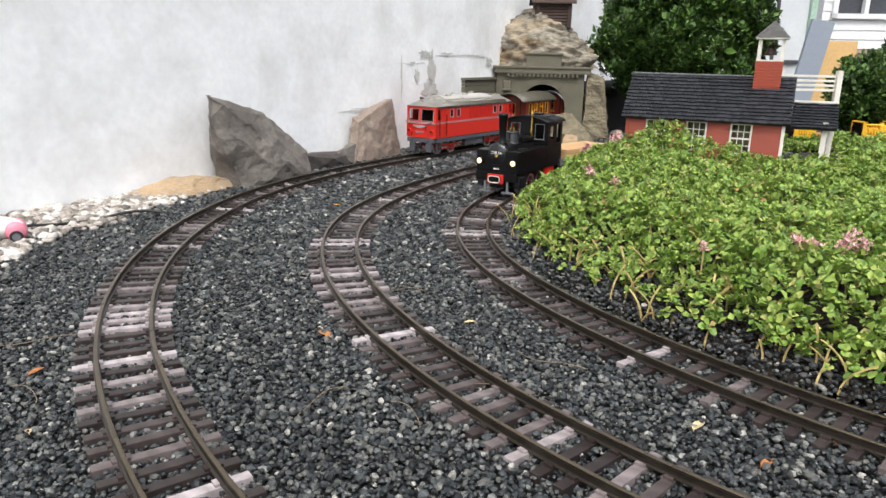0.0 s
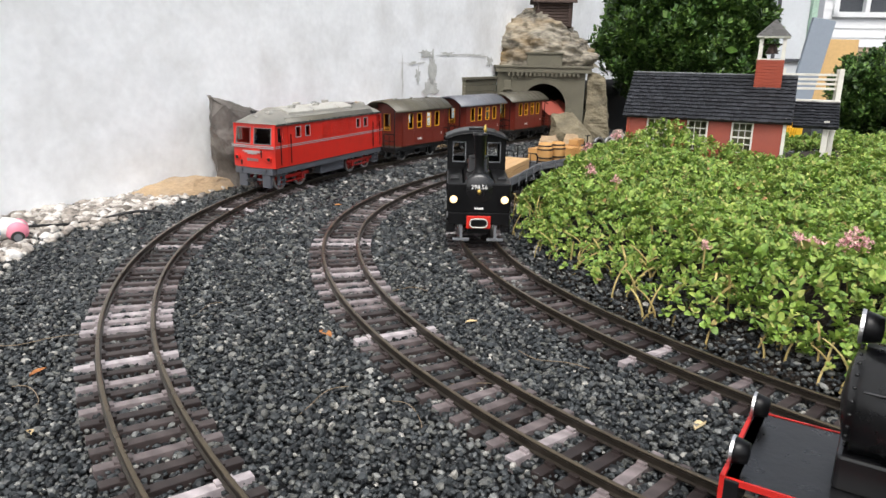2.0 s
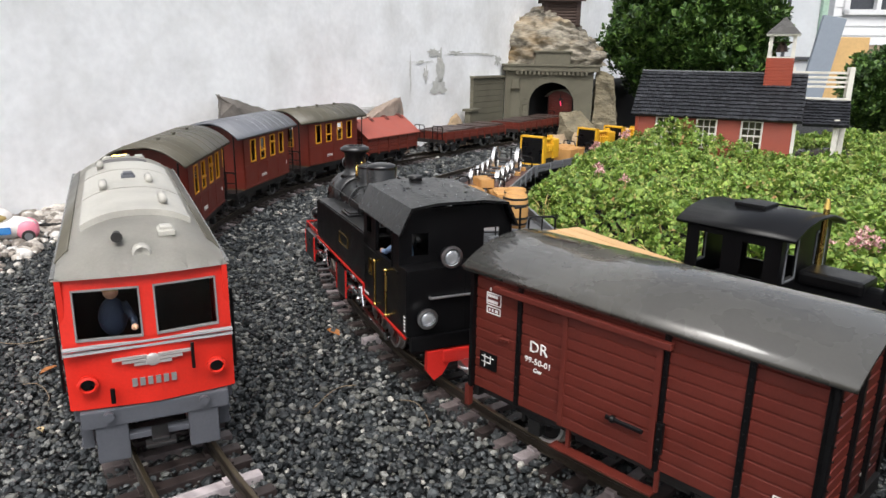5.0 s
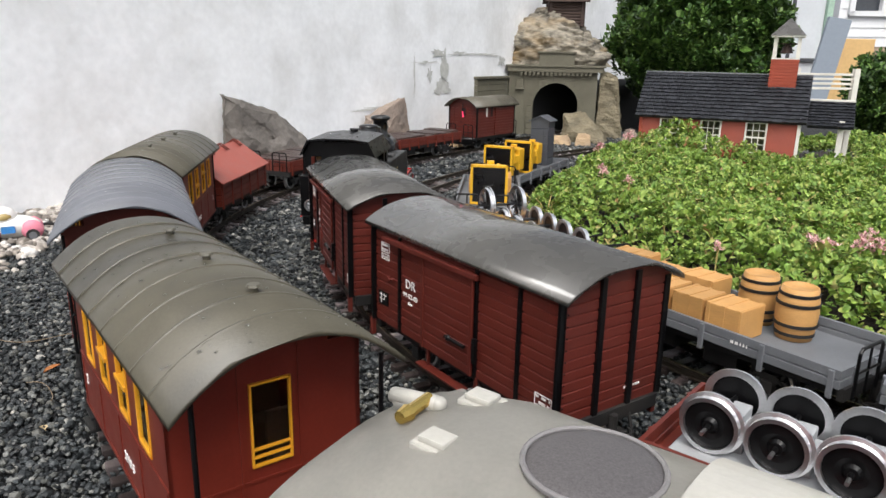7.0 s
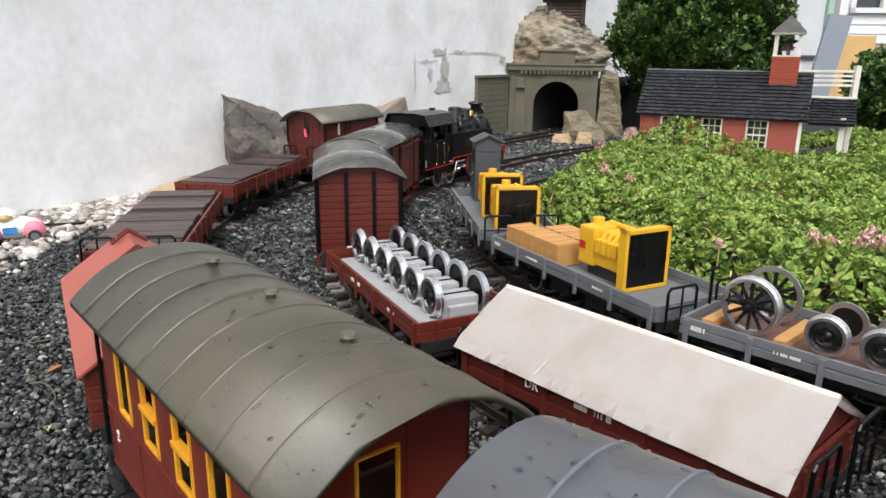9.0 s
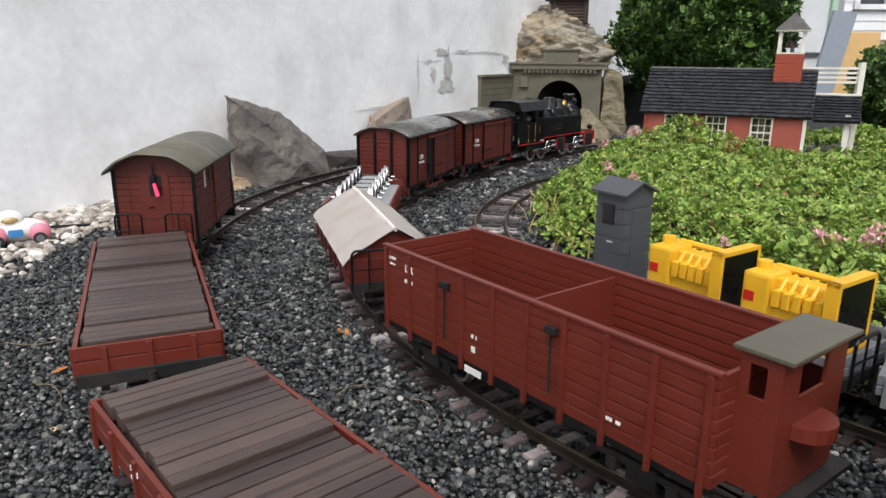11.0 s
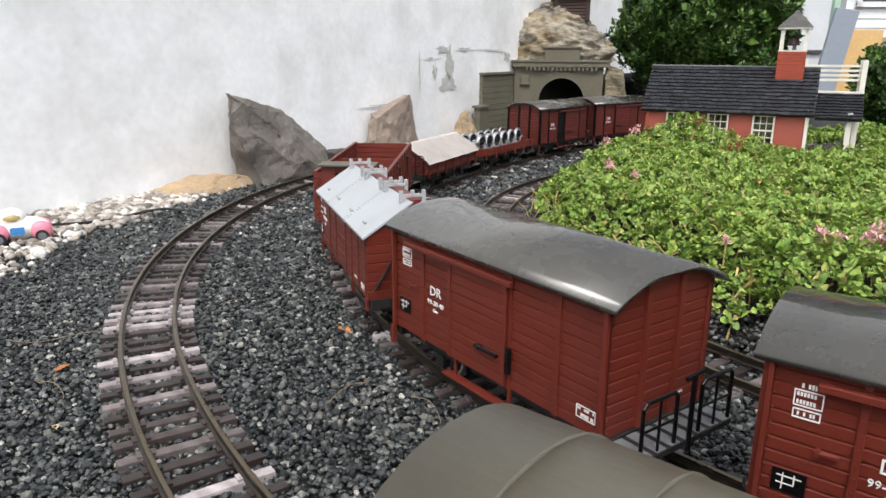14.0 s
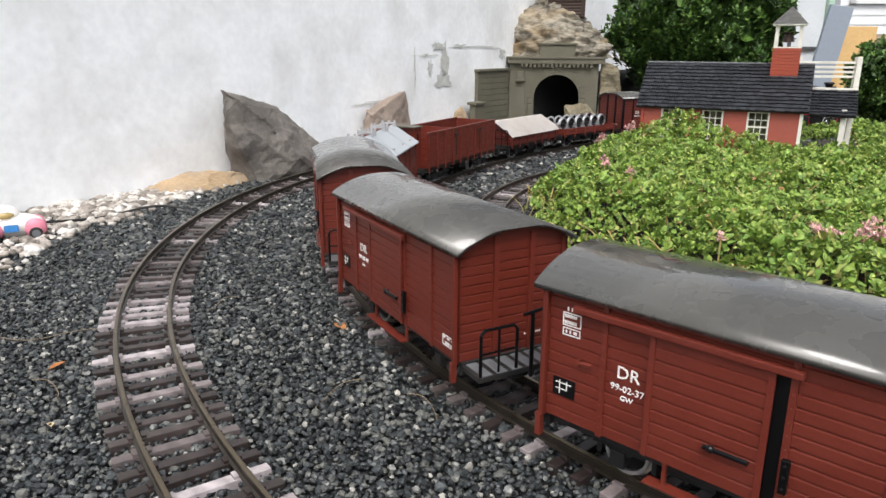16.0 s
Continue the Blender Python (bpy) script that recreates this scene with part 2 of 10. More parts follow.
def empty(name, label, category, group="", kind=""):
    ob = new(name)
    ob.empty_display_size = 0.02
    return tagged(ob, label, category, group, kind)


def grow(bm, geom_verts, m, mat=0):
    bmesh.ops.transform(bm, matrix=m, verts=geom_verts)
    for f in {f for v in geom_verts for f in v.link_faces}:
        f.material_index = mat


def box(bm, x0, x1, y0, y1, z0, z1, bevel=0.0, mat=0):
    v = bmesh.ops.create_cube(bm, size=1.0)["verts"]
    grow(bm, v, Matrix.Translation(((x0 + x1) / 2, (y0 + y1) / 2, (z0 + z1) / 2)) @ Matrix.Diagonal((x1 - x0, y1 - y0, z1 - z0, 1)), mat)
    if bevel:
        edges = list({e for w in v for e in w.link_edges})
        bmesh.ops.bevel(bm, geom=edges, offset=bevel, segments=2, affect="EDGES", profile=0.6, material=mat)
    return bm


def rod(bm, a, b, r, seg=10, r2=None, mat=0):
    a, b = Vector(a), Vector(b)
    d = b - a
    v = bmesh.ops.create_cone(bm, cap_ends=True, segments=seg, radius1=r, radius2=r if r2 is None else r2, depth=d.length)["verts"]
    grow(bm, v, Matrix.Translation((a + b) / 2) @ d.to_track_quat("Z", "Y").to_matrix().to_4x4(), mat)
    return bm


def ball(bm, c, r, sx=1, sy=1, sz=1, u=16, w=10, mat=0):
    v = bmesh.ops.create_uvsphere(bm, u_segments=u, v_segments=w, radius=r)["verts"]
    grow(bm, v, Matrix.Translation(c) @ Matrix.Diagonal((sx, sy, sz, 1)), mat)
    return bm


def lathe(bm, profile, m=None, seg=20, mat=0):
    """Turns (radius, height) pairs about z."""
    rings = []
    for r, z in profile:
        rings.append([bm.verts.new((r * math.cos(2 * math.pi * i / seg), r * math.sin(2 * math.pi * i / seg), z)) for i in range(seg)])
    made = [v for ring in rings for v in ring]
    for a, b in zip(rings, rings[1:]):
        for i in range(seg):
            f = bm.faces.new((a[i], a[(i + 1) % seg], b[(i + 1) % seg], b[i]))
            f.material_index = mat
    for ring, flip in ((rings[0], True), (rings[-1], False)) if profile[0] != profile[-1] else ():
        if profile[0 if flip else -1][0] > 1e-5:
            f = bm.faces.new(ring[::-1] if flip else ring)
            f.material_index = mat
    if m is not None:
        bmesh.ops.transform(bm, matrix=m, verts=made)
    return bm


def sweep(bm, section, stations, closed=True, cap=True, mat=0):
    """Joins copies of a closed (y, z) section set along stations, each a 4x4 pose."""
    rings = [[bm.verts.new(m @ Vector((0, y, z))) for y, z in section] for m in stations]
    k = len(section)
    for a, b in zip(rings, rings[1:]):
        for i in range(k if closed else k - 1):
            f = bm.faces.new((a[i], a[(i + 1) % k], b[(i + 1) % k], b[i]))
            f.material_index = mat
    if cap and closed:
        for ring in (rings[0][::-1], rings[-1]):
            f = bm.faces.new(ring)
            f.material_index = mat
    return bm


def arc_roof(bm, length, half, rise, z, thick=0.004, seg=14, mat=0, x0=None, lip=0.0):
    """A barrel roof whose eaves lie at z, over x from -length/2 to length/2."""
    top = [(-half + 2 * half * i / seg, 0) for i in range(seg + 1)]
    up = [(y, z + rise * (1 - (abs(y) / half) ** 2.3)) for y, _ in top]
    sec = up + [(y, zz - thick) for y, zz in reversed(up)]
    a = -length / 2 if x0 is None else x0
    sweep(bm, sec, [Matrix.Translation((a, 0, 0)), Matrix.Translation((a + length, 0, 0))], mat=mat)
    bmesh.ops.recalc_face_normals(bm, faces=bm.faces)
    return bm


def text(name, body, size, m, mat, parent, label="", extrude=0.0003):
    """Lettering as a mesh, centred, in the xy plane of m."""
    cu = bpy.data.curves.new(name, "FONT")
    cu.body, cu.size, cu.align_x, cu.align_y, cu.extrude, cu.resolution_u = body, size, "CENTER", "CENTER", extrude, 2
    tmp = bpy.data.objects.new(name, cu)
    me = bpy.data.meshes.new_from_object(tmp)
    bpy.data.objects.remove(tmp)
    me.transform(m)
    me.materials.clear()
    me.materials.append(mat)
    ob = new(name, me)
    ob.parent = parent
    if label:
        tagged(ob, label)
    return ob


# ---- the three tracks: point, heading, curvature along the way (travel towards the near end) ----
STEP = 0.005


class Track:
    def __init__(self, x, y, heading, knots):
        ks, kv = zip(*knots)
        self.s0, self.s1 = ks[0], ks[-1]
        self.s = np.arange(self.s0, self.s1 + 1e-9, STEP)
        k = np.interp(self.s, ks, kv)
        th = np.concatenate(([0], np.cumsum((k[1:] + k[:-1]) / 2) * STEP))
        i0 = int(round(-self.s0 / STEP))
        th += heading - th[i0]
        c, n = np.cos(th), np.sin(th)
        px = np.concatenate(([0], np.cumsum((c[1:] + c[:-1]) / 2) * STEP))
        py = np.concatenate(([0], np.cumsum((n[1:] + n[:-1]) / 2) * STEP))
        self.x, self.y, self.th = px - px[i0] + x, py - py[i0] + y, th

    def at(self, s):
        return Vector((float(np.interp(s, self.s, self.x)), float(np.interp(s, self.s, self.y)), 0.0))

    def heading(self, s):
        return float(np.interp(s, self.s, self.th))

    def frame_at(self, s, off=0.0, z=0.0):
        h = self.heading(s)
        p = self.at(s)
        return Matrix.Translation((p.x - math.sin(h) * off, p.y + math.cos(h) * off, z)) @ Matrix.Rotation(h, 4, "Z")

    def chord(self, s, base, back=False):
        """The pose of a vehicle centred at s whose axles stand base apart on the rails; x points to the near end."""
        a, b = self.at(s + base / 2), self.at(s - base / 2)
        d = a - b
        h = math.atan2(d.y, d.x) + (math.pi if back else 0)
        p = (a + b) / 2
        return pose(p.x, p.y, 0, 0, 0, math.degrees(h))


def knots(values, first, before, after):
    return before + [(first + 0.25 * i, v) for i, v in enumerate(values)] + after


TRACK_A = Track(-0.3868, 1.1548, -1.6542, knots([-0.108, -0.102, -0.073, 0.031, 0.198, 0.515, 0.946, 0.827, 0.937, 0.977, 0.743], -1.75,
                                                [(-4.6, 0.0), (-2.0, -0.1)], [(1.1, 0.7), (1.4, 0.45), (5.4, 0.4)]))
TRACK_B = Track(-0.1524, 1.0889, -1.608, knots([0.6, 0.604, 0.643, 0.757, 0.469, 0.308, 0.955, 1.44, 1.04, 0.95, 1.0], -1.75,
                                               [(-3.2, 0.25), (-2.0, 0.45)], [(1.1, 0.8), (1.5, 0.6), (5.4, 0.5)]))
TRACK_C = Track(0.0567, 1.1872, -1.7511, knots([0.62, 0.62, 0.62, 0.6, 0.58, 0.78, 1.232, 1.54, 1.492, 0.944, 1.043], -1.75,
                                               [(-3.2, 0.4), (-2.0, 0.48)], [(1.0, 1.069), (3.8, 1.0)]))


# ---- ground, wall, distance ----
GROUND_Z = -0.02


def lateral(track, x, y, lo, hi):
    """Signed distance to the left of a stretch of track, for arrays of points."""
    keep = (track.s >= lo) & (track.s <= hi)
    keep[np.nonzero(keep)[0][1::4]] = False
    keep[np.nonzero(keep)[0][1::3]] = False
    tx, ty, th = track.x[keep], track.y[keep], track.th[keep]
    out = np.empty(len(x))
    for i in range(0, len(x), 4000):
        dx, dy = x[i:i + 4000, None] - tx, y[i:i + 4000, None] - ty
        j = (dx * dx + dy * dy).argmin(1)
        r = np.arange(len(j))
        side = -np.sin(th[j]) * dx[r, j] + np.cos(th[j]) * dy[r, j]
        out[i:i + 4000] = np.sign(side) * np.hypot(dx[r, j], dy[r, j])
    return out


WALL_P, WALL_D = Vector((-0.73, 1.12, 0)), Vector((0.525, 0.851, 0)).normalized()
WALL_N = Vector((WALL_D.y, -WALL_D.x, 0))


def wall_side(x, y):
    return (x - WALL_P.x) * WALL_N.x + (y - WALL_P.y) * WALL_N.y


def joined(name, verts, faces, mat, smooth=False, parent=None):
    me = bpy.data.meshes.new(name)
    me.from_pydata(verts, [], faces)
    me.materials.append(mat)
    if smooth:
        me.shade_smooth()
    ob = new(name, me)
    ob.parent = parent
    return ob


def scatter(shapes, poses_xyz, sizes, flat=0.7, seed=3):
    """Many turned copies of small shapes as one vertex and face array."""
    rng = np.random.default_rng(seed)
    allv, allf, base = [], [], 0
    pick = rng.integers(0, len(shapes), len(poses_xyz))
    for k, (sv, sf) in enumerate(shapes):
        idx = np.nonzero(pick == k)[0]
        if not len(idx):
            continue
        q = rng.normal(size=(len(idx), 4))
        q /= np.linalg.norm(q, axis=1)[:, None]
        w, x, y, z = q.T
        rot = np.stack([1 - 2 * (y * y + z * z), 2 * (x * y - z * w), 2 * (x * z + y * w), 2 * (x * y + z * w), 1 - 2 * (x * x + z * z), 2 * (y * z - x * w),
                        2 * (x * z - y * w), 2 * (y * z + x * w), 1 - 2 * (x * x + y * y)], 1).reshape(-1, 3, 3)
        v = np.einsum("nij,vj->nvi", rot, sv) * sizes[idx][:, None, None]
        v[..., 2] *= flat
        v += poses_xyz[idx][:, None, :]
        f = sf[None] + (base + np.arange(len(idx)) * len(sv))[:, None, None]
        allv.append(v.reshape(-1, 3))
        allf.append(f.reshape(-1, sf.shape[1]))
        base += len(idx) * len(sv)
    return np.concatenate(allv), np.concatenate(allf)


def stone_shapes(count, seed, subdivisions=1, rough=0.28):
    rng = np.random.default_rng(seed)
    shapes = []
    for _ in range(count):
        bm = bmesh.new()
        bmesh.ops.create_icosphere(bm, subdivisions=subdivisions, radius=1)
        v = np.array([w.co[:] for w in bm.verts])
        v *= (1 + rng.uniform(-rough, rough, len(v)))[:, None]
        v *= rng.uniform(0.65, 1.25, 3)
        f = np.array([[w.index for w in fc.verts] for fc in bm.faces])
        bm.free()
        shapes.append((v, f))
    return shapes


def chip_shapes(count, seed):
    """Angular crushed chips: cubes with knocked corners, twelve triangles each."""
    rng = np.random.default_rng(seed)
    tris = np.array([(0, 2, 3), (0, 3, 1), (4, 5, 7), (4, 7, 6), (0, 1, 5), (0, 5, 4), (2, 6, 7), (2, 7, 3), (0, 4, 6), (0, 6, 2), (1, 3, 7), (1, 7, 5)])
    shapes = []
    for _ in range(count):
        v = np.array([(x, y, z) for x in (-1, 1) for y in (-1, 1) for z in (-1, 1)], float)
        v *= rng.uniform(0.45, 0.95, (8, 3))
        v *= rng.uniform(0.7, 1.25, 3)
        shapes.append((v, tris))
    return shapes


def make_ground():
    bm = bmesh.new()
    n = 60
    grid = bmesh.ops.create_grid(bm, x_segments=n, y_segments=n, size=30)["verts"]
    for v in grid:
        v.co.z = GROUND_Z
    ob = part("ground", bm, GRAVEL_DUST)
    tagged(ob, "dark grey gravel ground of the garden railway", "ground", kind="structure")
    rng = np.random.default_rng(11)
    parts_v, parts_f, base = [], [], 0
    for y0, y1, g, shapes, grow_by in ((0.2, 0.9, 0.0039, stone_shapes(14, 5, 1, 0.2), 0.82), (0.9, 1.5, 0.0051, chip_shapes(14, 5), 1.08), (1.5, 2.75, 0.0072, chip_shapes(14, 6), 1.5)):
        xs, ys = np.meshgrid(np.arange(-1.3, 1.2, g), np.arange(y0, y1, g))
        x, y = (a.ravel() + rng.uniform(-0.5, 0.5, a.size) * g for a in (xs, ys))
        ok = (wall_side(x, y) > 0.0) & (np.abs(x) < 0.66 * y + 0.06)
        x, y = x[ok], y[ok]
        dc = lateral(TRACK_C, x, y, -1.6, 1.3)
        ok = (dc < 0.085) | ((dc < 0.125) & (rng.random(len(x)) < 0.45))
        x, y, dc = x[ok], y[ok], dc[ok]
        size = rng.uniform(0.0021, 0.0042, len(x)) * rng.choice([0.75, 1.0, 1.3], len(x), p=[0.35, 0.5, 0.15]) * grow_by
        z = GROUND_Z + rng.uniform(0.0, 0.004, len(x)) + bank(x, y) + 0.06 * np.clip((dc - 0.055) / 0.11, 0, 1) ** 0.7
        near = np.minimum(np.minimum(np.abs(lateral(TRACK_A, x, y, -1.7, 1.4)), np.abs(lateral(TRACK_B, x, y, -1.9, 1.2))), np.abs(dc))
        z = np.where(near < 0.052, z + 0.0045, z + 0.003)
        v, f = scatter(shapes, np.stack([x, y, z], 1), size, 0.75, 7)
        parts_v.append(v)
        parts_f.append(f + base)
        base += len(v)
    v, f = np.concatenate(parts_v), np.concatenate(parts_f)
    gr = joined("gravel", v, f, GRAVEL)
    tagged(gr, "loose dark grey crushed gravel with paler chips", "gravel", kind="stuff")
    shapes = stone_shapes(6, 17, 1, 0.22)
    meshes = []
    for sv, sf in shapes:
        me = bpy.data.meshes.new("gravel_stone")
        me.from_pydata(sv.tolist(), [], sf.tolist())
        me.materials.append(GRAVEL_STONE)
        meshes.append(me)
    rs = random.Random(12)
    made = 0
    while made < 290:  # the nearest stones, one by one
        px, py = rs.uniform(-0.36, 0.36), rs.uniform(0.38, 0.7)
        if abs(px) > 0.62 * py or min(abs(lateral(tr, np.array([px]), np.array([py]), -0.5, 1.3)[0]) for tr in (TRACK_A, TRACK_B, TRACK_C)) < 0.052 or lateral(TRACK_C, np.array([px]), np.array([py]), -0.5, 1.3)[0] > 0.05:
            continue
        st = new("gravel_stone", meshes[made % 6])
        st.parent = ob
        k = rs.uniform(0.0025, 0.0042)
        st.matrix_basis = pose(px, py, GROUND_Z + 0.0078, rs.uniform(0, 360), rs.uniform(0, 360), rs.uniform(0, 360)) @ Matrix.Diagonal((k, k, k * 0.8, 1))
        made += 1
    return ob


def bank(x, y):
    """The ground rises a little towards the wall."""
    d = wall_side(x, y)
    return 0.004 * np.clip(1 - d / 0.16, 0, 1) ** 1.5


def make_wall():
    bm = bmesh.new()
    m = Matrix.Translation(WALL_P) @ Matrix.Rotation(math.atan2(WALL_D.y, WALL_D.x), 4, "Z")
    box(bm, -3.2, 3.15, 0.0, 0.2, -0.3, 2.6)
    bmesh.ops.transform(bm, matrix=m, verts=bm.verts)
    mat = material("white_painted_render", (0.9, 0.91, 0.92), 0.85, vary=0.08, scale=11, fine=70, dirt=(0.55, 0.54, 0.51), dirt_amount=0.5, dirt_scale=5.0, bump=0.4, bump_scale=55, depth=0.004)
    ob = part("wall_house", bm, mat)
    tagged(ob, "white painted rendered wall with stains and cracks", "wall", kind="structure")
    rng = random.Random(4)
    patch_mat = material("bare_grey_render", (0.5, 0.5, 0.47), 0.9, vary=0.25, scale=30, fine=200, dirt=(0.68, 0.68, 0.66), dirt_amount=0.8, dirt_scale=40)
    bm = bmesh.new()
    for cx, cz, w, h, ragged in ((1.29, 0.165, 0.045, 0.022, 0.35), (1.3, 0.21, 0.02, 0.05, 0.45), (1.26, 0.262, 0.03, 0.012, 0.5), (1.38, 0.262, 0.05, 0.005, 0.7), (1.56, 0.262, 0.1, 0.004, 0.8),
                                 (1.14, 0.2, 0.004, 0.045, 0.6), (1.2, 0.235, 0.05, 0.003, 0.8), (1.66, 0.24, 0.02, 0.014, 0.6), (1.22, 0.2, 0.012, 0.02, 0.6), (0.985, 0.115, 0.1, 0.004, 0.8)):
        ring = []
        for i in range(26):
            a = 2 * math.pi * i / 26
            k = 1 + rng.uniform(-ragged, ragged)
            ring.append(bm.verts.new(m @ Vector((cx + w * k * math.cos(a), -0.0025, cz + h * k * math.sin(a)))))
        bm.faces.new(ring)
    p = part("bare_patch", bm, patch_mat, ob, "flaked grey patch of bare render")
    return ob


def rock(name, label, mat, size, seed, m, sharp=0.5, sub=4, freq=2.2, category="rock"):
    bm = bmesh.new()
    bmesh.ops.create_icosphere(bm, subdivisions=sub, radius=1)
    off = Vector((seed * 7.3, seed * 3.1, seed * 1.7))
    for v in bm.verts:
        p = v.co.copy()
        n1 = noise.noise(p * freq * 0.6 + off) * sharp + abs(noise.noise(p * freq + off)) * -sharp * 0.6 + noise.noise(p * freq * 3 + off) * 0.1 + noise.noise(p * freq * 8 + off) * 0.035
        box_p = Vector([math.copysign(abs(c) ** 0.75, c) for c in p])
        v.co = box_p * (1 + n1)
        v.co.x *= size[0]
        v.co.y *= size[1]
        v.co.z *= size[2]
    bmesh.ops.transform(bm, matrix=m, verts=bm.verts)
    ob = part(name, bm, mat)
    return tagged(ob, label, category)


# ---- track ----
def make_track(track, lo, hi, label):
    top = empty("track", label, "railway track", "tracks of the garden railway")
    for side in (-1, 1):
        bm = bmesh.new()
        sec = [(-0.0028, -0.0083), (0.0028, -0.0083), (0.0028, -0.0074), (0.0009, -0.0066), (0.0009, -0.0027), (0.0017, -0.002), (0.0017, -0.0004), (0.0012, 0.0),
               (-0.0012, 0.0), (-0.0017, -0.0004), (-0.0017, -0.002), (-0.0009, -0.0027), (-0.0009, -0.0066), (-0.0028, -0.0074)]
        st = [track.frame_at(s, side * 0.0241) for s in np.arange(lo, hi, 0.02)]
        sweep(bm, sec, st)
        bm.faces.ensure_lookup_table()
        for f in bm.faces:
            f.material_index = 1 if f.calc_center_median().z > -0.0003 else 0
        part("rail", bm, [RAIL, RAILHEAD], top)
    bm = bmesh.new()
    box(bm, -0.0044, 0.0044, -0.043, 0.043, -0.02, -0.0088, 0.0007)
    for side in (-1, 1):
        for e in (-1, 1):
            box(bm, -0.0036, 0.0036, side * 0.0241 + e * 0.0044 - 0.0016, side * 0.0241 + e * 0.0044 + 0.0016, -0.0088, -0.0066)
    first = part("sleeper", bm, SLEEPER, top)
    rng = random.Random(int(lo * 100) + 9)
    pitch = 0.0212
    count = int((hi - lo) / pitch)
    for i in range(count):
        s = lo + (i + 0.5) * pitch
        m = track.frame_at(s, rng.uniform(-0.001, 0.001), rng.uniform(-0.0008, 0.0004)) @ Matrix.Rotation(rng.uniform(-0.03, 0.03), 4, "Z")
        if i == 0:
            ob = first
        else:
            ob = bpy.data.objects.new("sleeper", first.data)
            scene.collection.objects.link(ob)
            ob.parent = top
        ob.matrix_basis = m
    return top


# ---- vehicle parts (x towards the near end of the track, z = 0 at the rail top) ----
def grooved(bm, L, W, z0, z1, pitch=0.0075, depth=0.0011, x=0.0, y=0.0, mat=0):
    """A closed box of horizontal boards with recessed joints."""
    count = max(1, round((z1 - z0) / pitch))
    p = (z1 - z0) / count
    levels = [(z0, 0)]
    for i in range(count):
        a = z0 + i * p
        levels += [(a + 0.0006, 0), (a + p - 0.0012, 0)]
        if i < count - 1:
            levels += [(a + p - 0.0006, depth), (a + p + 0.0002, depth)]
    levels.append((z1, 0))
    rings = []
    for z, d in levels:
        a, b = L / 2 - d, W / 2 - d
        rings.append([bm.verts.new((x + sx * a, y + sy * b, z)) for sx, sy in ((-1, -1), (1, -1), (1, 1), (-1, 1))])
    for r, q in zip(rings, rings[1:]):
        for i in range(4):
            bm.faces.new((r[i], r[(i + 1) % 4], q[(i + 1) % 4], q[i])).material_index = mat
    bm.faces.new(rings[0][::-1]).material_index = mat
    bm.faces.new(rings[-1]).material_index = mat
    return bm


def holed(bm, x0, x1, z0, z1, y, t, holes, mat=0):
    """An upright panel along x at y, thickness t, with rectangular holes (x0, x1, z0, z1): one connected shell."""
    xs = sorted({round(v, 6) for v in [x0, x1] + [h for q in holes for h in q[:2]]})
    zs = sorted({round(v, 6) for v in [z0, z1] + [h for q in holes for h in q[2:]]})

    def solid(i, j):
        if not (0 <= i < len(xs) - 1 and 0 <= j < len(zs) - 1):
            return False
        cx, cz = (xs[i] + xs[i + 1]) / 2, (zs[j] + zs[j + 1]) / 2
        return not any(a < cx < b and c < cz < d for a, b, c, d in holes)
    made = {}

    def vert(i, j, k):
        if (i, j, k) not in made:
            made[i, j, k] = bm.verts.new((xs[i], y + (t / 2 if k else -t / 2), zs[j]))
        return made[i, j, k]
    faces = []
    for i in range(len(xs) - 1):
        for j in range(len(zs) - 1):
            if not solid(i, j):
                continue
            faces.append(bm.faces.new((vert(i, j, 0), vert(i + 1, j, 0), vert(i + 1, j + 1, 0), vert(i, j + 1, 0))))
            faces.append(bm.faces.new((vert(i, j, 1), vert(i, j + 1, 1), vert(i + 1, j + 1, 1), vert(i + 1, j, 1))))
            for di, dj, p, q in ((-1, 0, (i, j), (i, j + 1)), (1, 0, (i + 1, j + 1), (i + 1, j)), (0, -1, (i + 1, j), (i, j)), (0, 1, (i, j + 1), (i + 1, j + 1))):
                if not solid(i + di, j + dj):
                    faces.append(bm.faces.new((vert(*p, 0), vert(*q, 0), vert(*q, 1), vert(*p, 1))))
    for f in faces:
        f.material_index = mat
    bmesh.ops.recalc_face_normals(bm, faces=faces)
    return bm


def turned(bm, m):
    bmesh.ops.transform(bm, matrix=m, verts=bm.verts)
    return bm


def wheel_mesh(r, width=0.006, spokes=0, rim=0.0024, flange=0.002):
    """A railway wheel about y: tread, flange, dished web or spokes, hub."""
    bm = bmesh.new()
    m = Matrix.Rotation(math.pi / 2, 4, "X")
    lathe(bm, [(r - rim, -width / 2), (r + flange, -width / 2), (r + flange, -width / 2 + 0.0014), (r, -width / 2 + 0.002), (r, width / 2), (r - rim, width / 2), (r - rim, -width / 2)], m, 26, 0)
    if spokes:
        for i in range(spokes):
            a = 2 * math.pi * i / spokes
            rod(bm, (0, 0, 0), ((r - rim) * math.cos(a), 0, (r - rim) * math.sin(a)), 0.0011 if r < 0.02 else 0.0016, 6, None, 1)
        lathe(bm, [(0.0005, -width / 2), (r * 0.22, -width / 2), (r * 0.22, width / 2), (0.0005, width / 2)], m, 12, 1)
    else:
        lathe(bm, [(0.0005, -width * 0.12), (r - rim, -width * 0.2), (r - rim, width * 0.15), (r * 0.5, width * 0.3), (r * 0.3, width * 0.1), (r * 0.2, width * 0.45), (0.0005, width * 0.45)], m, 20, 1)
    return bm


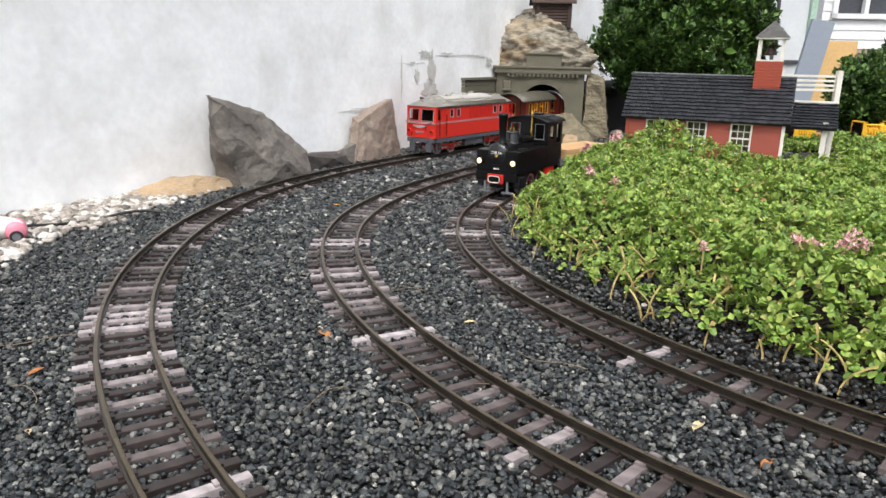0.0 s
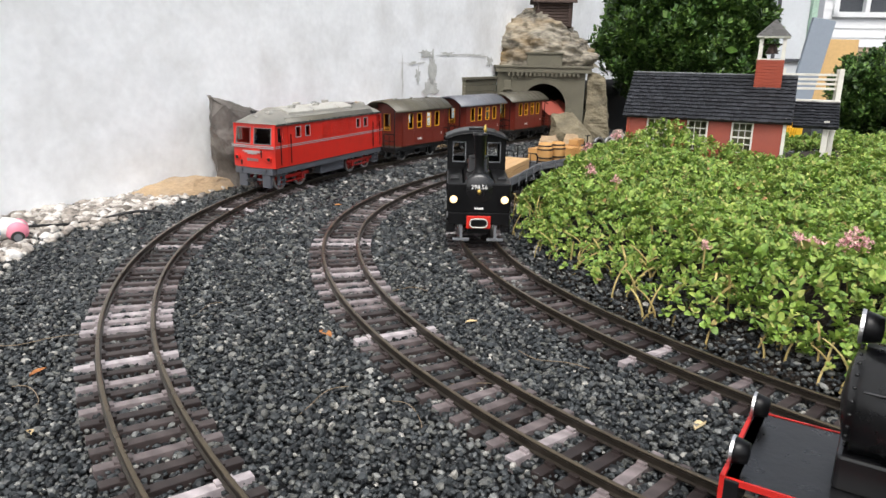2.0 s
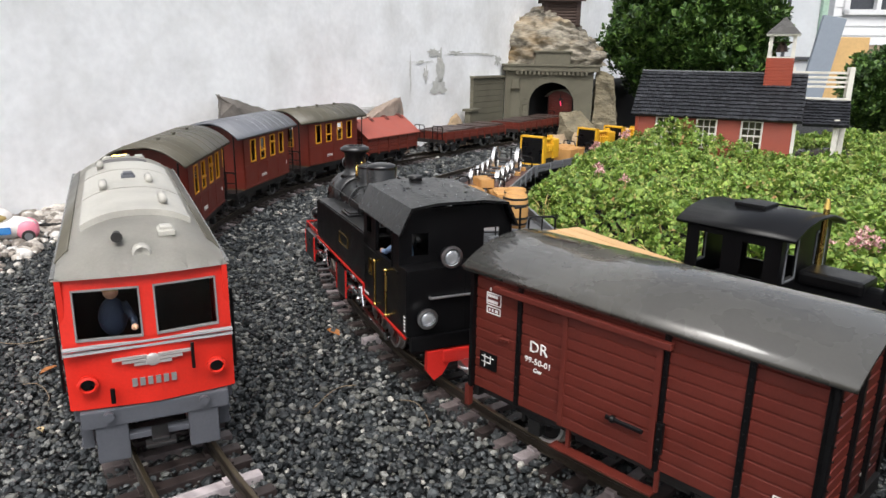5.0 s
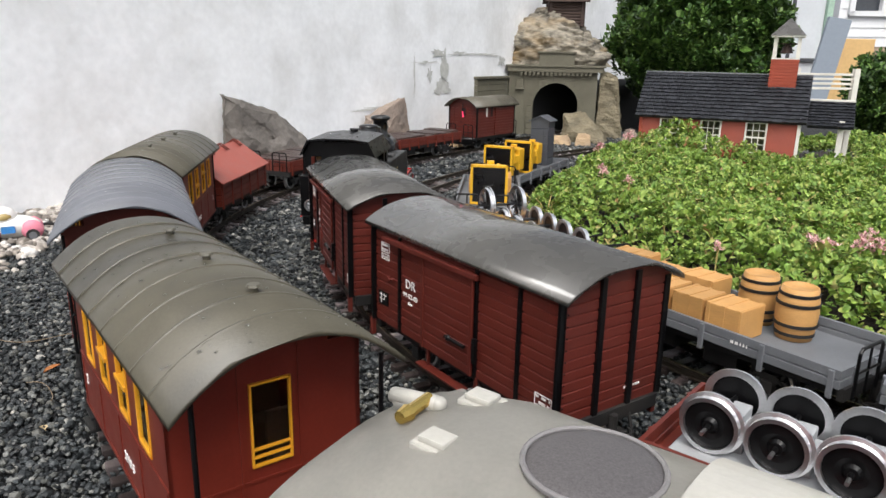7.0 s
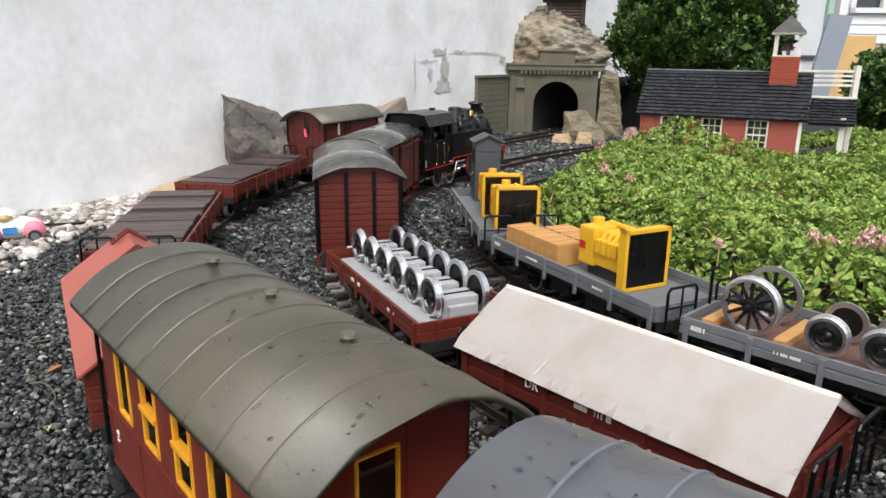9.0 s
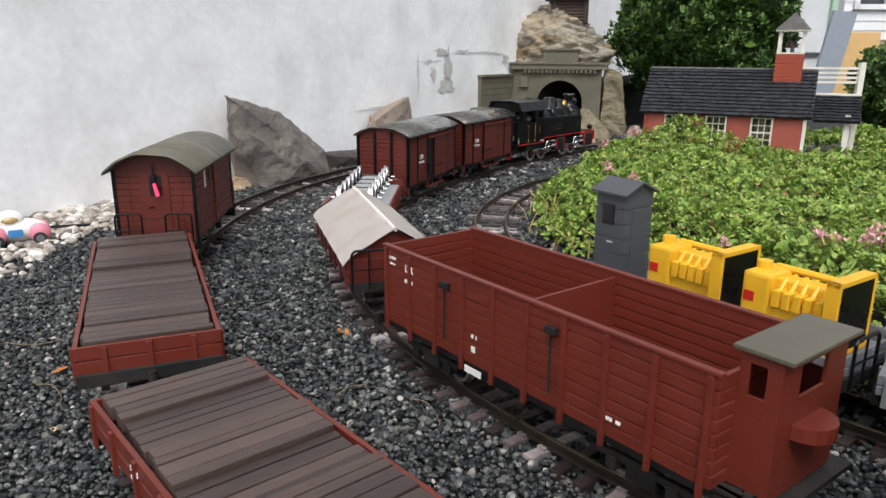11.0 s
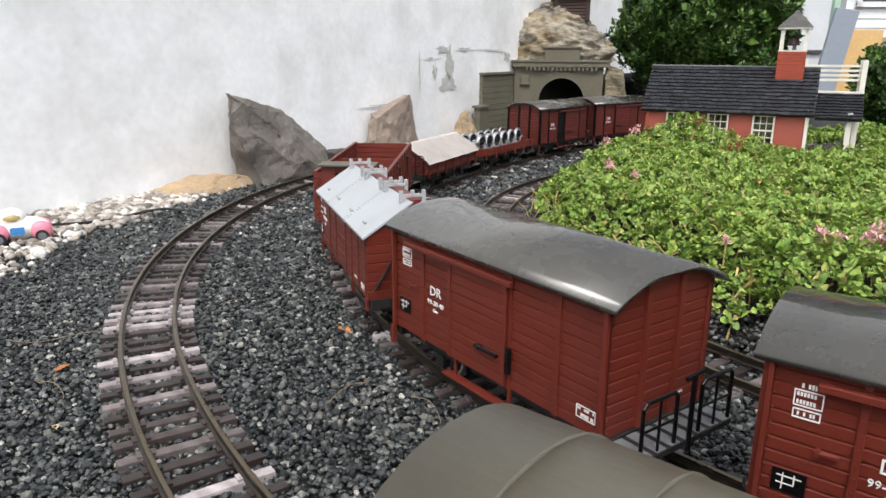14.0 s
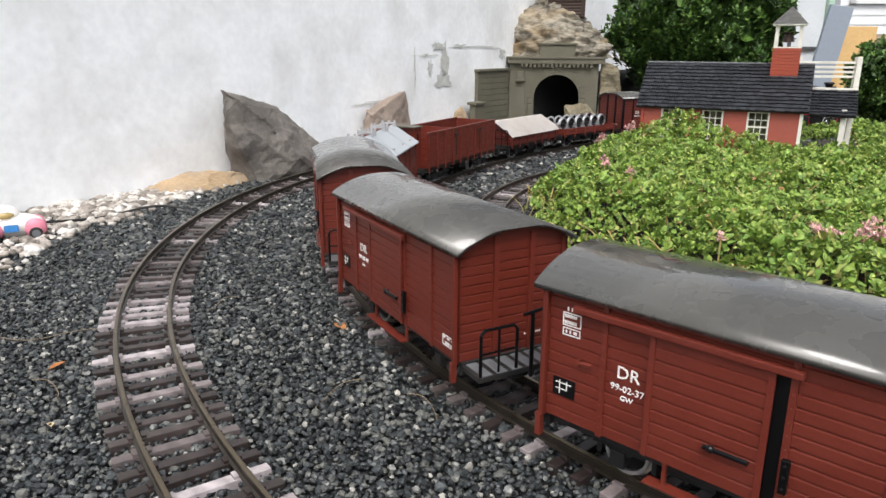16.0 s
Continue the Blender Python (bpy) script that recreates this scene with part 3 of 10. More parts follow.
def wheelset(name, parent, x, r=0.0155, z=None, mats=None, label=""):
    bm = wheel_mesh(r)
    turned(bm, Matrix.Translation((0, 0.0222, 0)) @ Matrix.Rotation(math.pi, 4, "Z"))
    keep = bm
    other = wheel_mesh(r)
    turned(other, Matrix.Translation((0, -0.0222, 0)))
    me = bpy.data.meshes.new("tmp")
    other.to_mesh(me)
    other.free()
    keep.from_mesh(me)
    bpy.data.meshes.remove(me)
    rod(keep, (0, -0.03, 0), (0, 0.03, 0), 0.0016, 8, None, 1)
    ob = part(name, keep, mats or [STEEL, BLACK], parent, label)
    ob.matrix_basis = Matrix.Translation((x, 0, r if z is None else z))
    return ob


def underframe(th, L, z=0.034, axles=(0.3, -0.3), W=0.09, mat=None, brake=True, coupler=True):
    mat = mat or DARK
    bm = bmesh.new()
    for sy in (-1, 1):
        box(bm, -L / 2, L / 2, sy * W * 0.42 - 0.002, sy * W * 0.42 + 0.002, z - 0.009, z, 0.0005)
        box(bm, -L / 2, L / 2, sy * W * 0.42 - 0.004, sy * W * 0.42 + 0.004, z - 0.0015, z, 0)
    for sx in (-1, 1):
        box(bm, sx * L / 2 - 0.0025, sx * L / 2 + 0.0025, -W / 2, W / 2, z - 0.01, z, 0.0006)
    box(bm, -L / 2, L / 2, -0.012, 0.012, z - 0.007, z - 0.001)
    # Plate and blocks added to darken the space below as shade would.
    box(bm, -L / 2 + 0.004, L / 2 - 0.004, -W * 0.4, W * 0.4, z - 0.004, z - 0.001)
    for e in (-1, 1):
        box(bm, e * L * 0.11 - 0.016, e * L * 0.11 + 0.016, -0.026, 0.026, 0.012, z - 0.003, 0.002)
    part("underframe", bm, mat, th, "black underframe, the space below blocked up to look shaded")
    for a in axles:
        wheelset("wheelset", th, a * L)
        for sy in (-1, 1):
            bm = bmesh.new()
            y = sy * 0.0345
            box(bm, a * L - 0.005, a * L + 0.005, y - 0.0035, y + 0.0035, 0.01, 0.021, 0.001)
            for e in (-1, 1):
                rod(bm, (a * L + e * 0.004, y, 0.018), (a * L + e * 0.017, y, z - 0.006), 0.0013, 6)
            for k in range(4):
                w = 0.017 - 0.0035 * k
                box(bm, a * L - w, a * L + w, y - 0.0022, y + 0.0022, 0.0212 + 0.0014 * k, 0.0224 + 0.0014 * k)
            part("axle_guard", bm, mat, th)
            if brake:
                for e in (-1, 1):
                    bm = bmesh.new()
                    box(bm, a * L + e * 0.0185 - 0.0016, a * L + e * 0.0185 + 0.0016, sy * 0.0222 - 0.004, sy * 0.0222 + 0.004, 0.008, 0.026, 0.0006)
                    part("brake_shoe", bm, mat, th)
    if coupler:
        for sx in (-1, 1):
            bm = bmesh.new()
            box(bm, sx * L / 2, sx * (L / 2 + 0.012), -0.006, 0.006, 0.016, 0.021, 0.001) if sx > 0 else box(bm, -L / 2 - 0.012, -L / 2, -0.006, 0.006, 0.016, 0.021, 0.001)
            rod(bm, (sx * (L / 2 + 0.004), 0, 0.018), (sx * (L / 2 + 0.004), 0, z - 0.003), 0.003, 8)
            for i in range(8):
                a, b = math.pi * i / 8 - math.pi / 2, math.pi * (i + 1) / 8 - math.pi / 2
                cx = L / 2 + 0.008
                rod(bm, (sx * (cx + 0.007 * math.cos(a)), 0.011 * math.sin(a), 0.0195), (sx * (cx + 0.007 * math.cos(b)), 0.011 * math.sin(b), 0.0195), 0.0011, 6)
            rod(bm, (sx * (L / 2 + 0.001), 0.018, 0.028), (sx * (L / 2 + 0.006), 0.018, 0.012), 0.0014, 6)
            part("coupler", bm, DARK, th, "black hook and loop coupler")


SIDE = Matrix(((1, 0, 0, 0), (0, 0, -1, 0), (0, 1, 0, 0), (0, 0, 0, 1)))  # text plane facing -y
FRONT = Matrix(((0, 0, 1, 0), (1, 0, 0, 0), (0, 1, 0, 0), (0, 0, 0, 1)))  # text plane facing +x


def on_side(x, z, w):
    return Matrix.Translation((x, -w / 2 - 0.0003, z)) @ SIDE


def on_far_side(x, z, w):
    return Matrix.Rotation(math.pi, 4, "Z") @ on_side(-x, z, w)


def bars(th, spots, w, mat=WHITE, name="marking"):
    """Small unreadable markings: short strokes of paint on the side."""
    bm = bmesh.new()
    rng = random.Random(len(spots))
    for x, z, bw, bh in spots:
        bh *= 0.75
        n = max(3, int(bw / 0.0013))
        for i in range(n):
            if rng.random() < 0.8:
                a = x - bw / 2 + i * bw / n
                box(bm, a, a + bw / n * 0.7, -w / 2 - 0.0004, -w / 2 + 0.0002, z - bh / 2, z + bh / 2)
    return part(name, bm, mat, th, "small white painted markings")


def panel_frame(th, x, z, bw, bh, w, name="data_frame", back=None):
    bm = bmesh.new()
    t = 0.0006
    y0, y1 = -w / 2 - 0.0005, -w / 2 + 0.0002
    for a, b, c, d in ((x - bw / 2, x + bw / 2, z + bh / 2 - t, z + bh / 2), (x - bw / 2, x + bw / 2, z - bh / 2, z - bh / 2 + t), (x - bw / 2, x - bw / 2 + t, z - bh / 2, z + bh / 2), (x + bw / 2 - t, x + bw / 2, z - bh / 2, z + bh / 2)):
        box(bm, a, b, y0, y1, c, d)
    return part(name, bm, WHITE, th)


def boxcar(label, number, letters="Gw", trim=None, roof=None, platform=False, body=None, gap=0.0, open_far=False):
    """A covered goods wagon: boarded body, sliding door, arched roof."""
    th = empty("covered_goods_wagon", label, "goods wagon", "covered goods wagons")
    body, trim, roof = body or OXIDE, trim or body or OXIDE, roof or ROOF_DARK
    L, W, z0, z1 = 0.222, 0.096, 0.034, 0.122
    dc, dh = -0.0045, 0.0305  # the door's middle and half width
    bm = bmesh.new()
    grooved(bm, L, W, z0, z1)
    for sx in (-1, 1):  # arched gable
        sec = [(-W / 2 + W * i / 12, z1 + 0.0135 * (1 - abs(2 * i / 12 - 1) ** 2.3)) for i in range(13)] + [(W / 2, z1 - 0.001), (-W / 2, z1 - 0.001)]
        sweep(bm, sec[:-2] + sec[-2:], [Matrix.Translation((sx * (L / 2 - 0.003), 0, 0)), Matrix.Translation((sx * (L / 2 - 0.0002), 0, 0))])
    bmesh.ops.recalc_face_normals(bm, faces=bm.faces)
    part("body", bm, body, th)
    bm = bmesh.new()
    arc_roof(bm, L + 0.016, 0.0535, 0.0155, z1 - 0.001, 0.003, 18)
    part("roof", bm, roof, th, "dark grey arched roof", True)
    for sx in (-1, 1):
        for sy in (-1, 1):
            bm = bmesh.new()
            box(bm, sx * L / 2 - 0.004, sx * L / 2 + 0.0012, sy * W / 2 - 0.0012, sy * W / 2 + 0.0012, z0 - 0.001, z1 - 0.002, 0.0003)
            box(bm, sx * L / 2 - 0.0012, sx * L / 2 + 0.0012, sy * W / 2 - 0.004, sy * W / 2 + 0.0012, z0 - 0.001, z1 - 0.002, 0.0003)
            for k in range(11):
                z = z0 + 0.005 + k * 0.0078
                ball(bm, (sx * (L / 2 - 0.0022), sy * (W / 2 + 0.0012), z), 0.0006, u=6, w=4)
                ball(bm, (sx * (L / 2 + 0.0012), sy * (W / 2 - 0.0024), z), 0.0006, u=6, w=4)
            part("corner_post", bm, trim, th)
        for y in (-0.016, 0.016):
            bm = bmesh.new()
            box(bm, sx * L / 2 - 0.001, sx * L / 2 + 0.0022, y - 0.0022, y + 0.0022, z0 - 0.008, z1 + 0.006, 0.0004)
            part("end_post", bm, trim if trim is not body else body, th)
        for sy in (-1, 1):
            bm = bmesh.new()
            box(bm, sx * L / 2 - 0.004, sx * L / 2, sy * W / 2 - 0.0042, sy * W / 2, z0 - 0.016, z0, 0.0004)
            part("step_post", bm, body, th)
    for x in (-0.072, 0.0285, 0.073):
        for sy in (-1, 1):
            bm = bmesh.new()
            box(bm, x - 0.0017, x + 0.0017, sy * W / 2 - 0.0014, sy * W / 2 + 0.0014, z0 - 0.001, z1 - 0.006, 0.0003)
            for k in range(11):
                ball(bm, (x, sy * (W / 2 + 0.0014), z0 + 0.005 + k * 0.0075), 0.0006, u=6, w=4)
            part("rib", bm, trim, th)
    for sy in (-1, 1):
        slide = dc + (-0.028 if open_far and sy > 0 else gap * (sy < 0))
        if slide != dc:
            # Black sheet on the solid body, painted shade for the open door.
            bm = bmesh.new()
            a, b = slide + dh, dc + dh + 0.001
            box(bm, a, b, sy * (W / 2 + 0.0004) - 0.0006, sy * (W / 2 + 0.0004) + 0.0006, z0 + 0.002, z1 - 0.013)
            part("doorway", bm, BLACK, th, "black panel painted in for the shaded door opening")
        bm = bmesh.new()
        grooved(bm, 2 * dh, 0.0028, z0 + 0.001, z1 - 0.012, x=slide, y=sy * (W / 2 + 0.0015))
        bmesh.ops.recalc_face_normals(bm, faces=bm.faces)
        door = part("door", bm, body, th, "boarded sliding door")
        for x in (-dh, dh):
            bm = bmesh.new()
            box(bm, x + slide - 0.0017, x + slide + 0.0017, sy * (W / 2 + 0.003) - 0.0008, sy * (W / 2 + 0.003) + 0.0008, z0 + 0.001, z1 - 0.012, 0.0003)
            part("door_stile", bm, body, door)
        bm = bmesh.new()
        hx = dh - 0.008 + slide
        rod(bm, (hx - 0.02, sy * (W / 2 + 0.005), z0 + 0.022), (hx + 0.003, sy * (W / 2 + 0.005), z0 + 0.022), 0.0016, 6)
        ball(bm, (hx - 0.016, sy * (W / 2 + 0.005), z0 + 0.022), 0.0024, u=8, w=6)
        part("handle", bm, BLACK, door, "black door latch")
        bm = bmesh.new()
        box(bm, dc + dh + 0.0025, dc + dh + 0.0065, sy * (W / 2 + 0.003) - 0.0014, sy * (W / 2 + 0.003) + 0.0014, z0 + 0.012, z0 + 0.031, 0.0005)
        for k in (0.015, 0.0215, 0.028):
            ball(bm, (dc + dh + 0.0045, sy * (W / 2 + 0.0046), z0 + k), 0.0009, u=6, w=4)
        part("catch_plate", bm, BLACK, th, "black catch plate")
        bm = bmesh.new()
        box(bm, -0.091, 0.033, sy * (W / 2 + 0.004) - 0.002, sy * (W / 2 + 0.004) + 0.002, z1 - 0.013, z1 - 0.009, 0.0006)
        part("door_rail", bm, trim if trim is not BLACK else body, th)
        bm = bmesh.new()
        box(bm, -0.04, 0.03, sy * (W / 2 + 0.002) - 0.004, sy * (W / 2 + 0.002) + 0.004, z0 - 0.015, z0 - 0.0135, 0.0003)
        for x in (-0.03, 0.03):
            box(bm, x - 0.0012, x + 0.0012, sy * W / 2 - 0.001, sy * W / 2 + 0.001, z0 - 0.014, z0)
        part("footboard", bm, body, th)
    underframe(th, L, z0, (0.29, -0.29))
    text("lettering", "DR", 0.0108, on_side(-0.0562, 0.0785, W), WHITE, th, "white painted letters DR")
    text("lettering", number, 0.0058, on_side(-0.0562, 0.069, W), WHITE, th, "white painted wagon number")
    text("lettering", letters, 0.0045, on_side(-0.0562, 0.063, W), WHITE, th, "white painted letters " + letters)
    text("lettering", "DR", 0.0115, on_far_side(0.055, 0.0785, W), WHITE, th, "white painted letters DR")
    text("lettering", number, 0.0065, on_far_side(0.055, 0.069, W), WHITE, th, "white painted wagon number")
    bars(th, [(-0.0945, 0.108, 0.007, 0.003), (-0.0945, 0.1035, 0.01, 0.0026), (-0.0945, 0.0995, 0.01, 0.0026), (-0.0945, 0.0935, 0.008, 0.0026), (0.098, 0.044, 0.013, 0.003), (0.098, 0.048, 0.013, 0.002)], W)
    panel_frame(th, -0.0945, 0.0935, 0.012, 0.005, W)
    panel_frame(th, -0.0945, 0.1015, 0.0125, 0.0085, W)
    panel_frame(th, 0.098, 0.046, 0.0155, 0.0085, W)
    bm = bmesh.new()
    box(bm, -0.105, -0.09, -W / 2 - 0.0008, -W / 2, 0.05, 0.062)
    part("chalk_board", bm, BLACK, th, "black chalk board")
    bm = bmesh.new()
    rod(bm, (-0.088, -W / 2 - 0.0022, 0.0765), (-0.0785, -W / 2 - 0.0022, 0.0772), 0.0012, 6)
    box(bm, -0.0885, -0.0865, -W / 2 - 0.003, -W / 2 + 0.0005, 0.0745, 0.0785, 0.0003)
    part("label_clip", bm, body, th)
    bm = bmesh.new()
    for a, b, c, d in ((-0.103, -0.092, 0.0585, 0.0591), (-0.103, -0.095, 0.0545, 0.0551), (-0.1005, -0.0999, 0.0515, 0.0605), (-0.0955, -0.0949, 0.0545, 0.0605)):
        box(bm, a, b, -W / 2 - 0.0011, -W / 2 - 0.0005, c, d)
    part("chalk_lines", bm, WHITE, th)
    bm = bmesh.new()
    for i in range(9):
        if i != 4:
            box(bm, L / 2 + 0.0001, L / 2 + 0.0005, 0.012 + i * 0.0018, 0.0131 + i * 0.0018, 0.045, 0.0465)
    part("marking", bm, WHITE, th)
    if platform:
        bm = bmesh.new()
        box(bm, L / 2, L / 2 + 0.026, -0.045, 0.045, z0 - 0.006, z0 - 0.002, 0.0005)
        part("platform", bm, DARK, th, "black end platform")
        for y0, y1 in ((-0.043, -0.012), (0.012, 0.043)):
            railing(th, L / 2 + 0.024, y0, y1, z0 - 0.003, 0.036)
        bm = bmesh.new()
        rod(bm, (L / 2 + 0.026, 0.0, z0 - 0.01), (L / 2 + 0.026, 0.0, z0 + 0.04), 0.0016, 8)
        rod(bm, (L / 2 + 0.026, -0.008, z0 + 0.04), (L / 2 + 0.026, 0.008, z0 + 0.042), 0.0014, 8)
        part("brake_column", bm, BLACK, th)
        bm = bmesh.new()
        for k in range(7):
            box(bm, L / 2 + 0.003, L / 2 + 0.0255, -0.042 + k * 0.013, -0.0335 + k * 0.013, z0 - 0.0019, z0 - 0.0012)
        part("tread_grid", bm, GREY_PLASTIC, th, "grey platform tread")
    return th


def railing(th, x, y0, y1, z, h, mat=None):
    bm = bmesh.new()
    r = 0.0013
    rod(bm, (x, y0, z), (x, y0, z + h - 0.003), r, 8)
    rod(bm, (x, y0, z + h - 0.003), (x, y0 + 0.003, z + h), r, 8)
    rod(bm, (x, y0 + 0.003, z + h), (x, y1 - 0.003, z + h), r, 8)
    rod(bm, (x, y1 - 0.003, z + h), (x, y1, z + h - 0.003), r, 8)
    rod(bm, (x, y1, z), (x, y1, z + h - 0.003), r, 8)
    rod(bm, (x, y0, z + h * 0.5), (x, y1, z + h * 0.5), r * 0.7, 8)
    rod(bm, (x, (y0 + y1) / 2, z), (x, (y0 + y1) / 2, z + h), r * 0.7, 8)
    return part("railing", bm, mat or BLACK, th, "thin black railing")


def window(parent, x0, x1, z0, z1, y, sy, lowered=0.0):
    """A yellow sash frame with its pane in a side wall at y."""
    bm = bmesh.new()
    t = 0.0022
    yy0, yy1 = y - 0.0012, y + 0.0012
    box(bm, x0, x0 + t, yy0, yy1, z0, z1, 0.0003)
    box(bm, x1 - t, x1, yy0, yy1, z0, z1, 0.0003)
    box(bm, x0, x1, yy0, yy1, z0, z0 + t, 0.0003)
    box(bm, x0, x1, yy0, yy1, z1 - t * 0.8, z1, 0.0003)
    top = z1 - lowered * (z1 - z0)
    if lowered:
        box(bm, x0, x1, yy0 - 0.001, yy1 + 0.001, top - t * 1.2, top, 0.0003)
    w = part("window", bm, WINDOW_YELLOW, parent, "yellow framed window")
    bm = bmesh.new()
    box(bm, x0 + t, x1 - t, y - 0.0004, y + 0.0004, z0 + t, top - t)
    p = part("pane", bm, GLASS, w)
    p.visible_shadow = False
    return w


def coach(label, roof, code, vents=True):
    """A two-axle carriage with four sash windows a side and open end platforms."""
    th = empty("passenger_carriage", label, "railway carriage", "passenger carriages")
    L, W, z0, z1 = 0.198, 0.094, 0.038, 0.126
    wins = []
    for x in (-0.072, -0.031, 0.013, 0.053):
        wins.append((x - 0.011 + 0.009, x + 0.011 + 0.009, 0.079, 0.117))
    for sy in (-1, 1):
        bm = bmesh.new()
        holed(bm, -L / 2, L / 2, z0, z1, sy * (W / 2 - 0.0012), 0.0024, wins)
        side = part("side_wall", bm, COACH, th)
        bm = bmesh.new()
        box(bm, -L / 2, L / 2, sy * W / 2 - 0.0006, sy * W / 2 + 0.0006, 0.0735, 0.0755)
        box(bm, -L / 2, L / 2, sy * W / 2 - 0.0006, sy * W / 2 + 0.0006, 0.0385, 0.041)
        for x in (-0.095, -0.045, 0.003, 0.046, 0.095):
            box(bm, x - 0.0012, x + 0.0012, sy * W / 2 - 0.0006, sy * W / 2 + 0.0006, 0.041, 0.0735)
        part("moulding", bm, COACH, side)
        for i, (a, b, c, d) in enumerate(wins):
            window(side, a, b, c, d, sy * (W / 2 - 0.0004), sy, (0, 0.45, 0.45, 0)[i] if sy < 0 else (0, 0.3, 0.55, 0)[i])
    for sx in (-1, 1):
        bm = bmesh.new()
        holed(bm, -W / 2, W / 2, z0, z1 + 0.014, 0, 0.002, [(-0.01, 0.01, 0.074, 0.116), (-W / 2, -0.03, z1 + 0.002, z1 + 0.014), (0.03, W / 2, z1 + 0.002, z1 + 0.014)])
        turned(bm, Matrix.Translation((sx * (L / 2 - 0.001), 0, 0)) @ Matrix.Rotation(math.pi / 2, 4, "Z"))
        end = part("end_wall", bm, COACH, th)
        bm = bmesh.new()
        for y in (-0.0145, 0.0145):
            box(bm, sx * L / 2 - 0.0004, sx * L / 2 + 0.0008, y - 0.0006, y + 0.0006, z0, z1 + 0.008)
        box(bm, sx * L / 2 - 0.0004, sx * L / 2 + 0.0008, -W / 2, W / 2, 0.066, 0.0674)
        part("door_moulding", bm, COACH, end)
        for y in (0.0,):
            bm = bmesh.new()
            for a, b, c, d in ((y - 0.01, y - 0.009, 0.074, 0.116), (y + 0.009, y + 0.01, 0.074, 0.116), (y - 0.01, y + 0.01, 0.074, 0.075), (y - 0.01, y + 0.01, 0.115, 0.116), (y - 0.01, y + 0.01, 0.0785, 0.0793), (y - 0.01, y + 0.01, 0.0825, 0.0833)):
                box(bm, sx * (L / 2 + 0.0005) - 0.001, sx * (L / 2 + 0.0005) + 0.001, a, b, c, d)
            w = part("end_window", bm, WINDOW_YELLOW, end, "yellow framed end window")
            bm = bmesh.new()
            box(bm, sx * (L / 2 - 0.001) - 0.0003, sx * (L / 2 - 0.001) + 0.0003, y - 0.009, y + 0.009, 0.0745, 0.1155)
            p = part("pane", bm, GLASS, w)
            p.visible_shadow = False
        bm = bmesh.new()
        a, b = sorted((sx * L / 2, sx * (L / 2 + 0.03)))
        box(bm, a, b, -0.044, 0.044, z0 - 0.006, z0 - 0.002, 0.0005)
        part("platform", bm, DARK, th, "black end platform")
        for y0, y1 in ((-0.043, -0.01), (0.01, 0.043)):
            railing(th, sx * (L / 2 + 0.0285), y0, y1, z0 - 0.003, 0.034)
        for y in (-0.043, 0.043):
            bm = bmesh.new()
            rod(bm, (sx * (L / 2 + 0.0285), y, z0 + 0.02), (sx * (L / 2 + 0.0285), y, z1 + 0.002), 0.0012, 8)
            part("roof_post", bm, BLACK, th)
            bm = bmesh.new()
            box(bm, sx * (L / 2 + 0.015) - 0.012, sx * (L / 2 + 0.015) + 0.012, y - 0.004, y + 0.004, 0.014, 0.0158)
            box(bm, sx * (L / 2 + 0.015) - 0.0115, sx * (L / 2 + 0.015) + 0.0115, y * 0.98 - 0.0035, y * 0.98 + 0.0035, 0.023, 0.0245)
            for k in (-0.011, 0.011):
                box(bm, sx * (L / 2 + 0.015) + k - 0.0007, sx * (L / 2 + 0.015) + k + 0.0007, y - 0.0007, y + 0.0007, 0.014, z0 - 0.004)
            part("step", bm, DARK, th)
    bm = bmesh.new()
    arc_roof(bm, 0.266, 0.053, 0.024, z1 - 0.001, 0.0032, 22)
    r = part("roof", bm, roof, th, "arched roof with cross seams", True)
    for x in np.linspace(-0.105, 0.105, 8 if vents else 9):
        bm = bmesh.new()
        arc_roof(bm, 0.0012, 0.0532, 0.0242, z1 - 0.0004, 0.002, 22, x0=float(x))
        part("seam", bm, roof, r, "", True)
    if vents:
        for x in (-0.07, 0.0, 0.07):
            bm = bmesh.new()
            rod(bm, (x, 0.006, z1 + 0.02), (x, 0.006, z1 + 0.0255), 0.0022, 10)
            rod(bm, (x, 0.006, z1 + 0.0255), (x, 0.006, z1 + 0.0268), 0.0038, 12, 0.003)
            part("roof_vent", bm, ROOF_OLIVE, r)
    bm = bmesh.new()
    box(bm, -L / 2, L / 2, -W / 2 + 0.002, W / 2 - 0.002, z0 - 0.002, z0 + 0.001)
    for x in (-0.07, -0.025, 0.02, 0.065):
        for sy in (-1, 1):
            box(bm, x - 0.008, x + 0.008, sy * 0.026 - 0.013, sy * 0.026 + 0.013, z0, z0 + 0.018, 0.001)
            box(bm, x - 0.0095, x - 0.006, sy * 0.026 - 0.013, sy * 0.026 + 0.013, z0, z0 + 0.04, 0.001)
    part("interior", bm, material("brown_seats", (0.12, 0.06, 0.03), 0.6), th, "brown bench seats")
    underframe(th, L + 0.05, z0 - 0.003, (0.27, -0.27))
    for f, tag in ((on_side, "y"), (on_far_side, "z")):
        text("lettering", code, 0.0075, f(0.02, 0.052, W), WHITE, th, "white painted running number")
        text("lettering", "2", 0.009, f(-0.085, 0.06, W), WHITE, th, "white figure 2")
    return th


